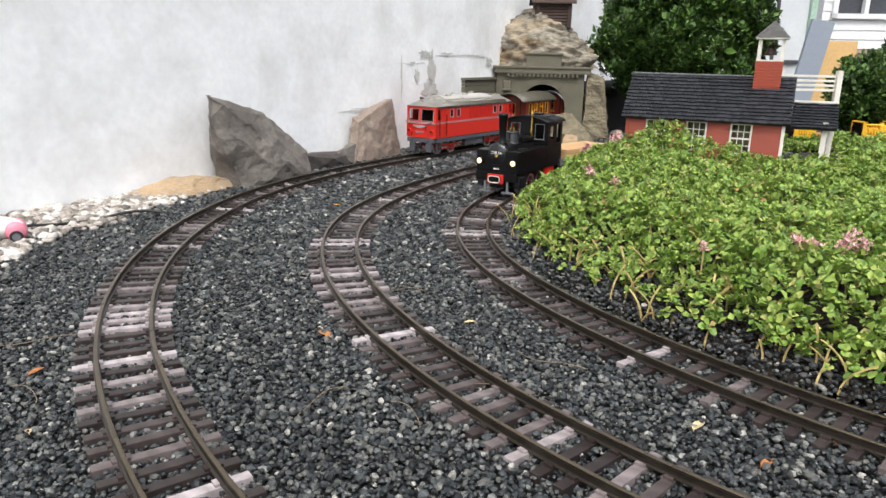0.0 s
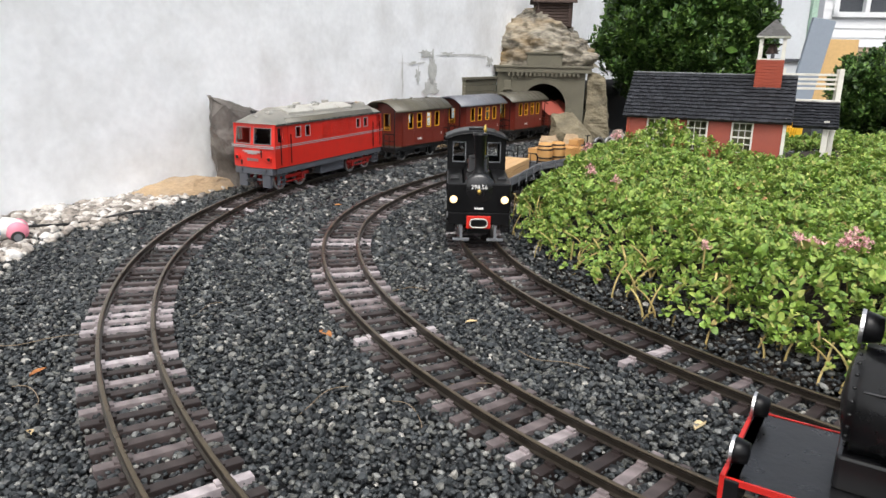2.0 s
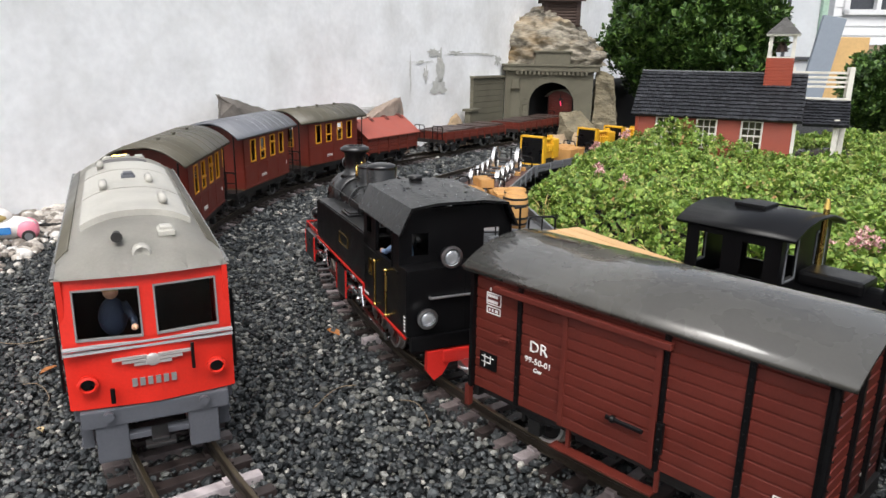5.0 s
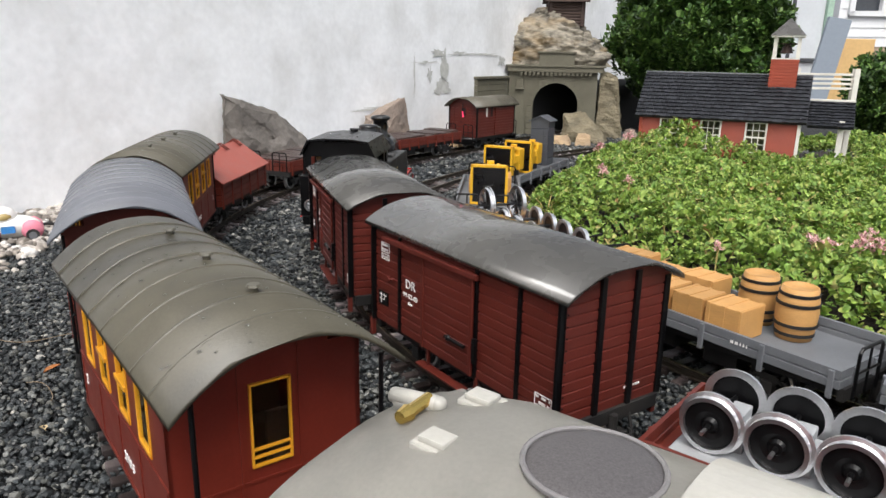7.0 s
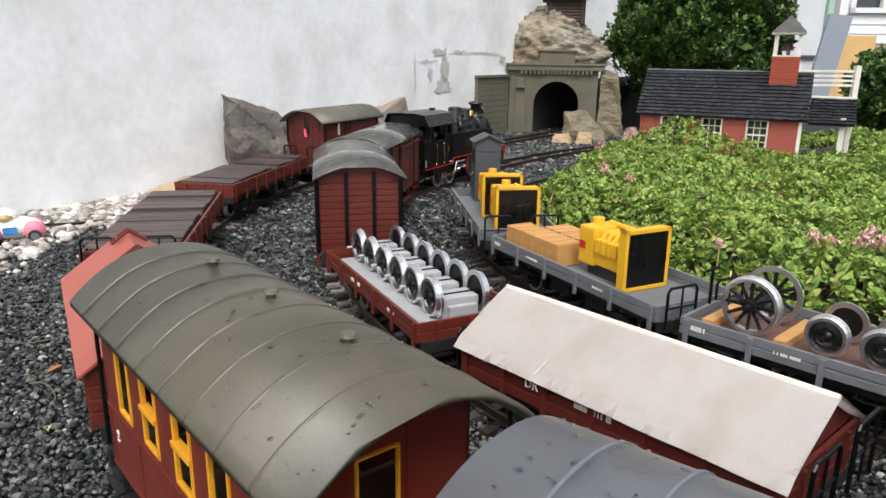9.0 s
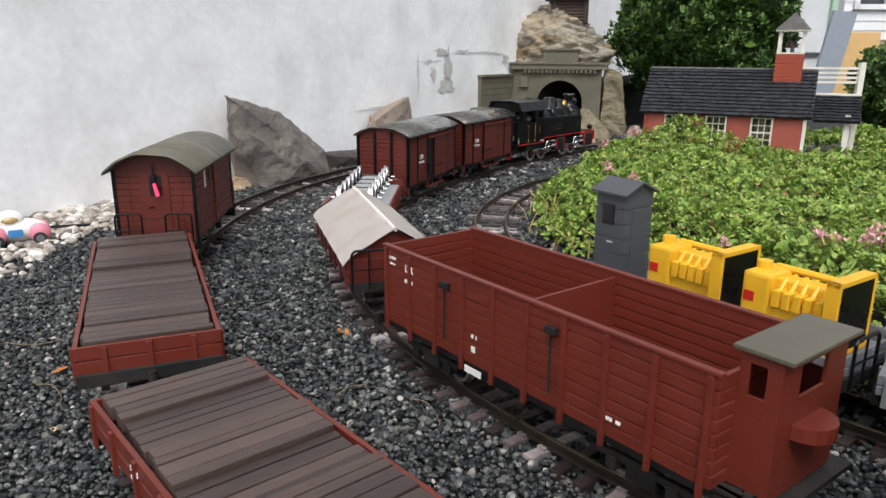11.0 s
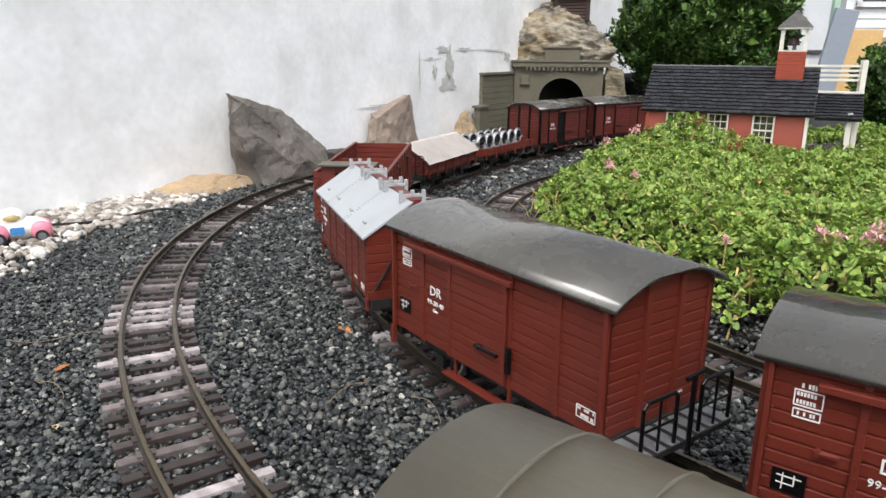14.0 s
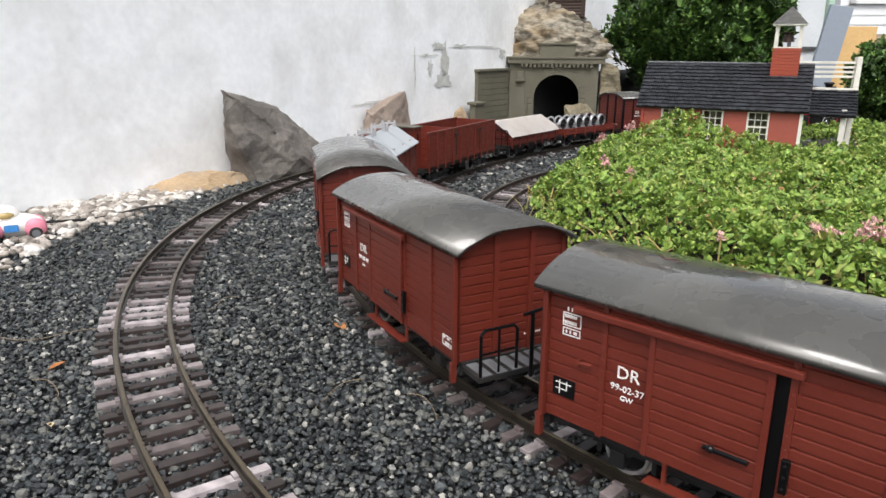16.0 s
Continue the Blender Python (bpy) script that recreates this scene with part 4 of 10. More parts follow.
def plank_body(th, L, W, z0, z1, mat, posts=7, cap=True, name="side_board"):
    """Low drop sides of boards round an open wagon, with stakes."""
    t = 0.003
    for sy in (-1, 1):
        bm = bmesh.new()
        grooved(bm, L, t, z0, z1, 0.0085, x=0, y=sy * (W / 2 - t / 2))
        bmesh.ops.recalc_face_normals(bm, faces=bm.faces)
        side = part(name, bm, mat, th)
        for i in range(posts):
            x = -L / 2 + 0.006 + (L - 0.012) * i / (posts - 1)
            bm = bmesh.new()
            box(bm, x - 0.002, x + 0.002, sy * (W / 2 + 0.0008) - 0.0012, sy * (W / 2 + 0.0008) + 0.0012, z0 - 0.008, z1 - 0.001, 0.0004)
            part("stake", bm, mat, side)
    for sx in (-1, 1):
        bm = bmesh.new()
        grooved(bm, t, W - 2 * t, z0, z1, 0.0085, x=sx * (L / 2 - t / 2))
        bmesh.ops.recalc_face_normals(bm, faces=bm.faces)
        end = part("end_board", bm, mat, th)
        for y in (-W * 0.3, 0, W * 0.3):
            bm = bmesh.new()
            box(bm, sx * (L / 2 + 0.0008) - 0.0012, sx * (L / 2 + 0.0008) + 0.0012, y - 0.002, y + 0.002, z0 - 0.006, z1 - 0.001, 0.0004)
            part("stake", bm, mat, end)
    bm = bmesh.new()
    box(bm, -L / 2 + t, L / 2 - t, -W / 2 + t, W / 2 - t, z0 - 0.001, z0 + 0.002)
    return part("floor", bm, mat, th)


def bogie(th, x, mat=None):
    """Two axles in a side frame, turned with the wagon."""
    mat = mat or DARK
    for a in (-0.024, 0.024):
        wheelset("wheelset", th, x + a, 0.0135)
    for sy in (-1, 1):
        bm = bmesh.new()
        y = sy * 0.0345
        box(bm, x - 0.038, x + 0.038, y - 0.0018, y + 0.0018, 0.016, 0.021, 0.0006)
        box(bm, x - 0.012, x + 0.012, y - 0.0025, y + 0.0025, 0.008, 0.022, 0.001)
        for a in (-0.024, 0.024):
            box(bm, x + a - 0.0045, x + a + 0.0045, y - 0.003, y + 0.003, 0.009, 0.019, 0.001)
        part("bogie_frame", bm, mat, th)


def plank_flat(label, rail=True):
    th = empty("low_sided_wagon", label, "goods wagon", "low wagons loaded with planks")
    L, W, z0, z1 = 0.318, 0.1, 0.038, 0.058
    plank_body(th, L, W, z0, z1, OXIDE_BRIGHT, 9)
    underframe(th, L, z0, (), W)
    for x in (-0.1, 0.1):
        bogie(th, x)
    rng = random.Random(8)
    x = -L / 2 + 0.008
    high = 0.0
    row = 0
    while x < L / 2 - 0.012:
        w = rng.uniform(0.007, 0.0125)
        if row % 4 == 0:
            high = rng.choice((0.0, 0.0015, 0.003)) if high != 0.0 else rng.choice((0.0015, 0.004))
        for layer in range(2):
            bm = bmesh.new()
            box(bm, 0.0003, w - 0.0003, -0.0445, 0.0445, 0, 0.009, 0.0006)
            ob = part("plank", bm, PLANK, th, "dark weathered wooden plank" if row == 0 else "")
            ob.matrix_basis = Matrix.Translation((x, rng.uniform(-0.0012, 0.0012), z0 + 0.0022 + layer * (0.009 + high) + rng.uniform(0, 0.0006) * layer)) @ Matrix.Rotation(rng.uniform(-0.006, 0.006), 4, "Z")
        x += w + 0.0003
        row += 1
    bars(th, [(-0.08, 0.05, 0.014, 0.004), (-0.08, 0.044, 0.01, 0.003)], W + 0.001)
    if rail:
        for y0, y1 in ((-0.046, -0.014), (0.014, 0.046)):
            railing(th, L / 2 + 0.006, y0, y1, z0, 0.036)
    return th


def gable_wagon(label):
    """A small lidded wagon with a red pitched lid."""
    th = empty("lidded_wagon", label, "goods wagon")
    L, W, z0, z1 = 0.205, 0.098, 0.036, 0.072
    bm = bmesh.new()
    grooved(bm, L, W, z0, z1, 0.009)
    bmesh.ops.recalc_face_normals(bm, faces=bm.faces)
    part("body", bm, OXIDE_BRIGHT, th)
    for sx in (-1, 1):
        bm = bmesh.new()
        sweep(bm, [(-W / 2, z1), (W / 2, z1), (0, z1 + 0.035)], [Matrix.Translation((sx * (L / 2 - 0.003), 0, 0)), Matrix.Translation((sx * (L / 2 - 0.0005), 0, 0))])
        bmesh.ops.recalc_face_normals(bm, faces=bm.faces)
        part("gable", bm, OXIDE_BRIGHT, th)
    lid = material("salmon_red_lid", (0.36, 0.085, 0.06), 0.5, vary=0.1, dirt=(0.24, 0.05, 0.035), dirt_amount=0.4, bump=0.1)
    for sy in (-1, 1):
        bm = bmesh.new()
        sweep(bm, [(0, z1 + 0.0375), (sy * (W / 2 + 0.005), z1 - 0.0005), (sy * (W / 2 + 0.005), z1 - 0.0025), (0, z1 + 0.0355)], [Matrix.Translation((-L / 2 - 0.004, 0, 0)), Matrix.Translation((L / 2 + 0.004, 0, 0))])
        bmesh.ops.recalc_face_normals(bm, faces=bm.faces)
        part("lid", bm, lid, th, "salmon red pitched lid")
    for x in (-0.09, -0.03, 0.03, 0.09):
        bm = bmesh.new()
        for sy in (-1, 1):
            rod(bm, (x, 0, z1 + 0.041), (x, sy * 0.014, z1 + 0.031), 0.0012, 6)
            rod(bm, (x + 0.008, 0, z1 + 0.041), (x + 0.008, sy * 0.014, z1 + 0.031), 0.0012, 6)
            rod(bm, (x, sy * 0.009, z1 + 0.035), (x + 0.008, sy * 0.009, z1 + 0.035), 0.0009, 6)
        part("lid_hinge", bm, OXIDE_BRIGHT, th)
    for x in np.linspace(-0.098, 0.098, 6):
        for sy in (-1, 1):
            bm = bmesh.new()
            box(bm, x - 0.002, x + 0.002, sy * W / 2 - 0.001, sy * W / 2 + 0.0014, z0 - 0.004, z1 - 0.003, 0.0004)
            part("rib", bm, OXIDE_BRIGHT, th)
    underframe(th, L, z0, (0.28, -0.28))
    bars(th, [(-0.06, 0.058, 0.014, 0.004), (0.05, 0.05, 0.012, 0.003)], W)
    return th


def brake_van(label):
    th = empty("brake_van", label, "goods wagon")
    L, W, z0, z1 = 0.235, 0.094, 0.034, 0.121
    bm = bmesh.new()
    grooved(bm, L, W, z0, z1, 0.0082)
    for sx in (-1, 1):
        sec = [(-W / 2 + W * i / 12, z1 + 0.021 * (1 - abs(2 * i / 12 - 1) ** 2.3)) for i in range(13)] + [(W / 2, z1 - 0.001), (-W / 2, z1 - 0.001)]
        sweep(bm, sec, [Matrix.Translation((sx * (L / 2 - 0.003), 0, 0)), Matrix.Translation((sx * (L / 2 - 0.0002), 0, 0))])
    bmesh.ops.recalc_face_normals(bm, faces=bm.faces)
    part("body", bm, OXIDE, th)
    bm = bmesh.new()
    arc_roof(bm, L + 0.04, 0.0545, 0.024, z1 - 0.001, 0.0032, 20)
    r = part("roof", bm, ROOF_VAN, th, "olive grey arched roof with seams", True)
    for x in np.linspace(-0.1, 0.1, 6):
        bm = bmesh.new()
        arc_roof(bm, 0.0014, 0.0547, 0.0243, z1 - 0.0004, 0.002, 20, x0=float(x))
        part("seam", bm, ROOF_VAN, r, "", True)
    for sx in (-1, 1):
        bm = bmesh.new()
        box(bm, sx * L / 2 - 0.001, sx * L / 2 + 0.0014, -0.017, 0.017, z0 + 0.002, z1 - 0.004, 0.0004)
        d = part("end_door", bm, OXIDE, th)
        bm = bmesh.new()
        box(bm, sx * (L / 2 + 0.0012) - 0.0006, sx * (L / 2 + 0.0012) + 0.0006, -0.006, 0.009, 0.089, 0.114)
        part("door_window", bm, GLOSS_BLACK, d, "dark window pane")
        bm = bmesh.new()
        rod(bm, (sx * (L / 2 + 0.0035), -0.008, 0.075), (sx * (L / 2 + 0.0035), -0.002, 0.0755), 0.0009, 6)
        part("handle", bm, BLACK, d)
        for sy in (-1, 1):
            bm = bmesh.new()
            box(bm, sx * L / 2 - 0.004, sx * L / 2 + 0.0012, sy * W / 2 - 0.003, sy * W / 2 + 0.0012, z0 - 0.001, z1, 0.0003)
            part("corner_post", bm, BLACK, th)
        bm = bmesh.new()
        a, b = sorted((sx * L / 2, sx * (L / 2 + 0.022)))
        box(bm, a, b, -0.044, 0.044, z0 - 0.007, z0 - 0.003)
        part("platform", bm, DARK, th)
        for y0, y1 in ((-0.045, -0.014), (0.014, 0.045)):
            railing(th, sx * (L / 2 + 0.021), y0, y1, z0 - 0.006, 0.042)
        bm = bmesh.new()
        prev = None
        for i in range(13):
            u = i / 12
            p = Vector((sx * (L / 2 + 0.021), -0.014 + 0.028 * u, z0 + 0.033 - 0.016 * u * (1 - u)))
            if prev is not None:
                rod(bm, prev, p, 0.0007, 6)
            prev = p
        part("safety_chain", bm, DARK, th, "slack black chain")
        for y in (-0.03, 0.03):
            bm = bmesh.new()
            a2, b2 = sorted((sx * (L / 2 + 0.003), sx * (L / 2 + 0.0215)))
            box(bm, a2, b2, y - 0.013, y + 0.013, z0 - 0.003, z0 - 0.0018, 0.0003)
            part("tread_plate", bm, GREY_PLASTIC, th, "grey tread plate")
        bm = bmesh.new()
        a2, b2 = sorted((sx * (L / 2 + 0.0175), sx * (L / 2 + 0.0225)))
        box(bm, a2, b2, -0.046, 0.046, z0 - 0.02, z0 - 0.006, 0.0008)
        for y in (-0.04, -0.032, -0.024, 0.024, 0.032, 0.04):
            for z in (z0 - 0.0165, z0 - 0.0095):
                ball(bm, (sx * (L / 2 + 0.0225), y, z), 0.0011, u=6, w=4)
        part("headstock", bm, BLACK, th, "black bolted headstock")
        for y in (-0.031, 0.031):
            bm = bmesh.new()
            box(bm, sx * L / 2 - 0.0005, sx * L / 2 + 0.0012, y - 0.0006, y + 0.0006, z0, z1 + 0.006)
            part("end_strip", bm, OXIDE, th)
    bm = bmesh.new()
    x = L / 2 + 0.008
    rod(bm, (x - 0.004, 0.0, 0.128), (x, 0.0015, 0.104), 0.0013, 8)
    part("lamp_bracket", bm, BLACK, th)
    bm = bmesh.new()
    rod(bm, (x, 0.0015, 0.105), (x + 0.003, 0.0055, 0.09), 0.002, 12, 0.0026)
    part("tail_lamp", bm, glow("neon_red_lamp", (1.0, 0.05, 0.14), 0.35), th, "bright pinkish red tail lamp")
    for sy in (-1, 1):
        bm = bmesh.new()
        grooved(bm, 0.06, 0.003, z0 + 0.002, z1 - 0.008, x=-0.02, y=sy * (W / 2 + 0.001))
        bmesh.ops.recalc_face_normals(bm, faces=bm.faces)
        part("door", bm, OXIDE, th)
        for x in (0.06, 0.03):
            bm = bmesh.new()
            box(bm, x - 0.004, x + 0.004, sy * W / 2 - 0.0006, sy * W / 2 + 0.0008, 0.09, 0.115)
            part("side_window", bm, WHITE_PAINT if x == 0.06 else GLOSS_BLACK, th)
    underframe(th, L, z0, (0.28, -0.28))
    bars(th, [(0.095, 0.05, 0.02, 0.003)], W)
    return th


def wheel_flat(label):
    th = empty("wheel_transport_wagon", label, "goods wagon")
    L, W, z0, z1 = 0.262, 0.098, 0.036, 0.052
    plank_body(th, L, W, z0, z1, OXIDE_BRIGHT, 6)
    underframe(th, L, z0, (0.29, -0.29))
    bm = bmesh.new()
    box(bm, -0.118, 0.118, -0.042, 0.042, z0 + 0.002, z0 + 0.0085, 0.0008)
    part("load_board", bm, LOAD_GREY, th, "pale grey load bed")
    for i in range(6):
        x = -0.098 + i * 0.0392
        bm = bmesh.new()
        box(bm, x - 0.013, x + 0.013, -0.017, 0.017, z0 + 0.008, z0 + 0.026, 0.0015)
        box(bm, x - 0.018, x + 0.018, -0.013, 0.013, z0 + 0.008, z0 + 0.02, 0.001)
        part("chock", bm, LOAD_GREY, th)
        ws = wheelset("spare_wheelset", th, x, 0.0165, z0 + 0.0255, None, "bright steel rimmed black wheelset" if i == 0 else "")
        bm = bmesh.new()
        rod(bm, (0, -0.036, 0), (0, 0.036, 0), 0.0012, 8)
        ob = part("axle_end", bm, STEEL, ws)
    bars(th, [(-0.03, 0.044, 0.03, 0.005), (0.07, 0.044, 0.016, 0.004)], W)
    return th


def tarp_wagon(label):
    th = empty("tarpaulin_wagon", label, "goods wagon")
    L, W, z0, z1 = 0.24, 0.098, 0.036, 0.06
    plank_body(th, L, W, z0, z1, OXIDE, 7)
    for sx in (-1, 1):
        bm = bmesh.new()
        sec = [(-W / 2 + 0.002, z1), (W / 2 - 0.002, z1), (0.004, z1 + 0.025), (-0.004, z1 + 0.025)]
        sweep(bm, sec, [Matrix.Translation((sx * (L / 2 - 0.006), 0, 0)), Matrix.Translation((sx * (L / 2 - 0.004), 0, 0))])
        bmesh.ops.recalc_face_normals(bm, faces=bm.faces)
        part("gable", bm, OXIDE, th)
    bm = bmesh.new()
    n = 40
    rings = []
    for i in range(n + 1):
        x = -L / 2 - 0.003 + (L + 0.006) * i / n
        row = []
        for k in range(17):
            u = k / 8 - 1
            y = u * (W / 2 + 0.005)
            z = z1 + 0.0305 - abs(u) ** 1.05 * 0.0315 - (0.0035 if abs(u) > 0.95 else 0)
            z += 0.0014 * noise.noise(Vector((x * 28, y * 40, 3))) * (1 - 0.3 * abs(u))
            row.append(bm.verts.new((x, y, z)))
        rings.append(row)
    for a, b in zip(rings, rings[1:]):
        for k in range(16):
            bm.faces.new((a[k], b[k], b[k + 1], a[k + 1]))
    g = bmesh.ops.solidify(bm, geom=bm.faces[:], thickness=0.0012)
    bmesh.ops.recalc_face_normals(bm, faces=bm.faces)
    tp = part("tarpaulin", bm, TARP, th, "cream tarpaulin stretched over a ridge", True)
    bm = bmesh.new()
    rod(bm, (-L / 2 - 0.002, 0, z1 + 0.0295), (L / 2 + 0.002, 0, z1 + 0.0295), 0.0022, 8)
    part("ridge_fold", bm, TARP, tp)
    for x in (-0.045, 0.045):
        bm = bmesh.new()
        for sy in (-1, 1):
            rod(bm, (x, 0, z1 + 0.0302), (x, sy * (W / 2 + 0.004), z1 + 0.0002), 0.0003, 6)
        part("tarpaulin_seam", bm, TARP, tp)
    underframe(th, L, z0, (0.29, -0.29))
    text("lettering", "DR", 0.009, on_side(-0.05, 0.05, W), WHITE, th, "white painted letters DR")
    bars(th, [(-0.11, 0.06, 0.01, 0.003), (-0.1, 0.053, 0.014, 0.004), (0.0, 0.05, 0.03, 0.005)], W)
    railing(th, L / 2 + 0.01, -0.046, -0.012, z0 - 0.004, 0.04)
    railing(th, L / 2 + 0.01, 0.012, 0.046, z0 - 0.004, 0.04)
    railing(th, -L / 2 - 0.006, -0.046, -0.012, z0 - 0.004, 0.034)
    return th


def gondola(label):
    """A long open wagon with high ribbed sides and a brakeman's cabin at one end."""
    th = empty("high_sided_wagon", label, "goods wagon")
    L, W, z0, z1 = 0.342, 0.098, 0.038, 0.103
    plank_body(th, L, W, z0, z1, OXIDE_BRIGHT, 10)
    bm = bmesh.new()
    box(bm, 0.01, 0.0125, -W / 2 + 0.003, W / 2 - 0.003, z0, z1 - 0.003)
    part("partition", bm, OXIDE_BRIGHT, th)
    for sy in (-1, 1):
        bm = bmesh.new()
        box(bm, -L / 2, L / 2, sy * (W / 2 - 0.0012) - 0.0024, sy * (W / 2 - 0.0012) + 0.0024, z1 - 0.0005, z1 + 0.0018, 0.0005)
        part("top_rail", bm, OXIDE_BRIGHT, th)
        for x in (-0.075, 0.045):
            bm = bmesh.new()
            box(bm, x - 0.005, x + 0.005, sy * (W / 2 + 0.003) - 0.002, sy * (W / 2 + 0.003) + 0.002, z1 - 0.014, z1 - 0.009, 0.0008)
            rod(bm, (x, sy * (W / 2 + 0.003), z1 - 0.012), (x, sy * (W / 2 + 0.003), z0 + 0.01), 0.0009, 6)
            part("door_latch", bm, DARK, th)
    cx, cw = L / 2 + 0.0, 0.044
    bm = bmesh.new()
    holed(bm, -0.032, 0.032, z1 - 0.02, z1 + 0.012, 0, 0.002, [(-0.016, 0.012, z1 - 0.012, z1 + 0.006)])
    turned(bm, Matrix.Translation((cx + 0.024, 0, 0)) @ Matrix.Rotation(math.pi / 2, 4, "Z"))
    box(bm, cx + 0.023, cx + 0.025, -0.032, 0.032, z0 - 0.002, z1 - 0.02)
    cab = part("brakeman_cabin", bm, OXIDE_BRIGHT, th, "brakeman's cabin with a flat olive roof")
    for sy in (-1, 1):
        bm = bmesh.new()
        holed(bm, cx, cx + 0.025, z1 - 0.02, z1 + 0.012, sy * 0.033, 0.002, [(cx + 0.006, cx + 0.016, z1 - 0.012, z1 + 0.006)])
        box(bm, cx, cx + 0.025, sy * 0.033 - 0.001, sy * 0.033 + 0.001, z0, z1 - 0.02)
        part("cabin_wall", bm, OXIDE_BRIGHT, cab)
    bm = bmesh.new()
    box(bm, cx - 0.004, cx + 0.031, -0.037, 0.037, z1 + 0.012, z1 + 0.0145, 0.0006)
    part("cabin_roof", bm, ROOF_OLIVE, cab, "flat olive grey roof")
    bm = bmesh.new()
    lathe(bm, [(0.0005, 0), (0.016, 0), (0.016, 0.008), (0.0005, 0.008)], Matrix.Translation((cx + 0.026, -0.004, z1 - 0.034)), 16)
    part("seat_bulge", bm, OXIDE_BRIGHT, cab)
    bm = bmesh.new()
    box(bm, cx, cx + 0.034, -0.045, 0.045, z0 - 0.006, z0 - 0.003)
    part("platform", bm, DARK, th)
    underframe(th, L + 0.03, z0, (), W)
    for x in (-0.115, 0.115):
        bogie(th, x)
    text("lettering", "DR", 0.009, on_side(-0.13, 0.09, W), WHITE, th, "white painted letters DR")
    bars(th, [(-0.155, 0.095, 0.01, 0.003), (-0.155, 0.09, 0.008, 0.002), (-0.13, 0.08, 0.012, 0.004), (-0.04, 0.06, 0.008, 0.004), (-0.04, 0.05, 0.005, 0.006), (0.1, 0.05, 0.016, 0.003)], W + 0.001)
    bm = bmesh.new()
    box(bm, -0.05, -0.03, -W / 2 - 0.0012, -W / 2 - 0.0004, z0 - 0.008, z0 - 0.003)
    part("data_plate", bm, WHITE, th)
    return th


def silver_wagon(label):
    """A lidded goods wagon: boarded body under a pitched silver lid."""
    th = empty("pitched_lid_wagon", label, "goods wagon")
    L, W, z0, z1 = 0.268, 0.096, 0.034, 0.096
    bm = bmesh.new()
    grooved(bm, L, W, z0, z1, 0.0085)
    bmesh.ops.recalc_face_normals(bm, faces=bm.faces)
    part("body", bm, OXIDE_BRIGHT, th)
    rise = 0.03
    for sx in (-1, 1):
        bm = bmesh.new()
        for k in range(4):
            za, zb = z1 + rise * k / 4, z1 + rise * (k + 1) / 4 - 0.0006
            ya, yb = W / 2 * (1 - k / 4), W / 2 * (1 - (k + 1) / 4 + 0.02)
            sweep(bm, [(-ya, za), (ya, za), (yb, zb), (-yb, zb)], [Matrix.Translation((sx * (L / 2 - 0.003), 0, 0)), Matrix.Translation((sx * (L / 2 - 0.0002), 0, 0))])
        bmesh.ops.recalc_face_normals(bm, faces=bm.faces)
        part("gable", bm, OXIDE_BRIGHT, th)
    for sy in (-1, 1):
        bm = bmesh.new()
        sweep(bm, [(sy * 0.004, z1 + rise + 0.0), (sy * (W / 2 + 0.004), z1 - 0.0012), (sy * (W / 2 + 0.004), z1 - 0.0032), (sy * 0.004, z1 + rise - 0.002)], [Matrix.Translation((-L / 2 - 0.003, 0, 0)), Matrix.Translation((L / 2 + 0.003, 0, 0))])
        bmesh.ops.recalc_face_normals(bm, faces=bm.faces)
        lid = part("lid", bm, SILVER_ROOF, th, "silver grey metal lid with rivets")
        for x in (-0.048, 0.043, -0.054, 0.049):
            bm = bmesh.new()
            for k in range(16):
                u = (k + 0.5) / 16
                ball(bm, (x, sy * (0.004 + u * W / 2), z1 + rise - u * (rise + 0.0012) + 0.0003), 0.0008, u=6, w=4)
            part("rivet_row", bm, SILVER_ROOF, lid)
        for x in (-0.1, -0.035, 0.035, 0.1):
            bm = bmesh.new()
            box(bm, x - 0.006, x + 0.006, sy * (W / 2 - 0.006) - 0.0012, sy * (W / 2 - 0.006) + 0.0012, z1 + 0.003, z1 + 0.007, 0.0005)
            part("lid_handle", bm, LOAD_GREY, lid)
    bm = bmesh.new()
    box(bm, -L / 2 - 0.001, L / 2 + 0.001, -0.005, 0.005, z1 + rise - 0.004, z1 + rise + 0.0012, 0.0006)
    part("ridge_plank", bm, OXIDE_BRIGHT, th)
    for x in (-0.12, -0.055, -0.035, 0.035, 0.055, 0.12):
        bm = bmesh.new()
        box(bm, x - 0.0018, x + 0.0018, -0.013, 0.013, z1 + rise + 0.001, z1 + rise + 0.004, 0.0005)
        for sy in (-1, 0, 1):
            box(bm, x - 0.0018, x + 0.0018, sy * 0.011 - 0.0018, sy * 0.011 + 0.0018, z1 + rise - 0.004, z1 + rise + 0.0075, 0.0005)
        part("hinge_bracket", bm, LOAD_GREY, th, "grey hinge bracket")
    for x in (-0.128, -0.065, -0.025, 0.03, 0.062, 0.095, 0.128):
        for sy in (-1, 1):
            bm = bmesh.new()
            box(bm, x - 0.002, x + 0.002, sy * W / 2 - 0.001, sy * W / 2 + 0.0016, z0 - (0.012 if abs(x) > 0.12 or x in (-0.065, 0.062) else 0.002), z1 - 0.004, 0.0004)
            part("rib", bm, OXIDE_BRIGHT, th)
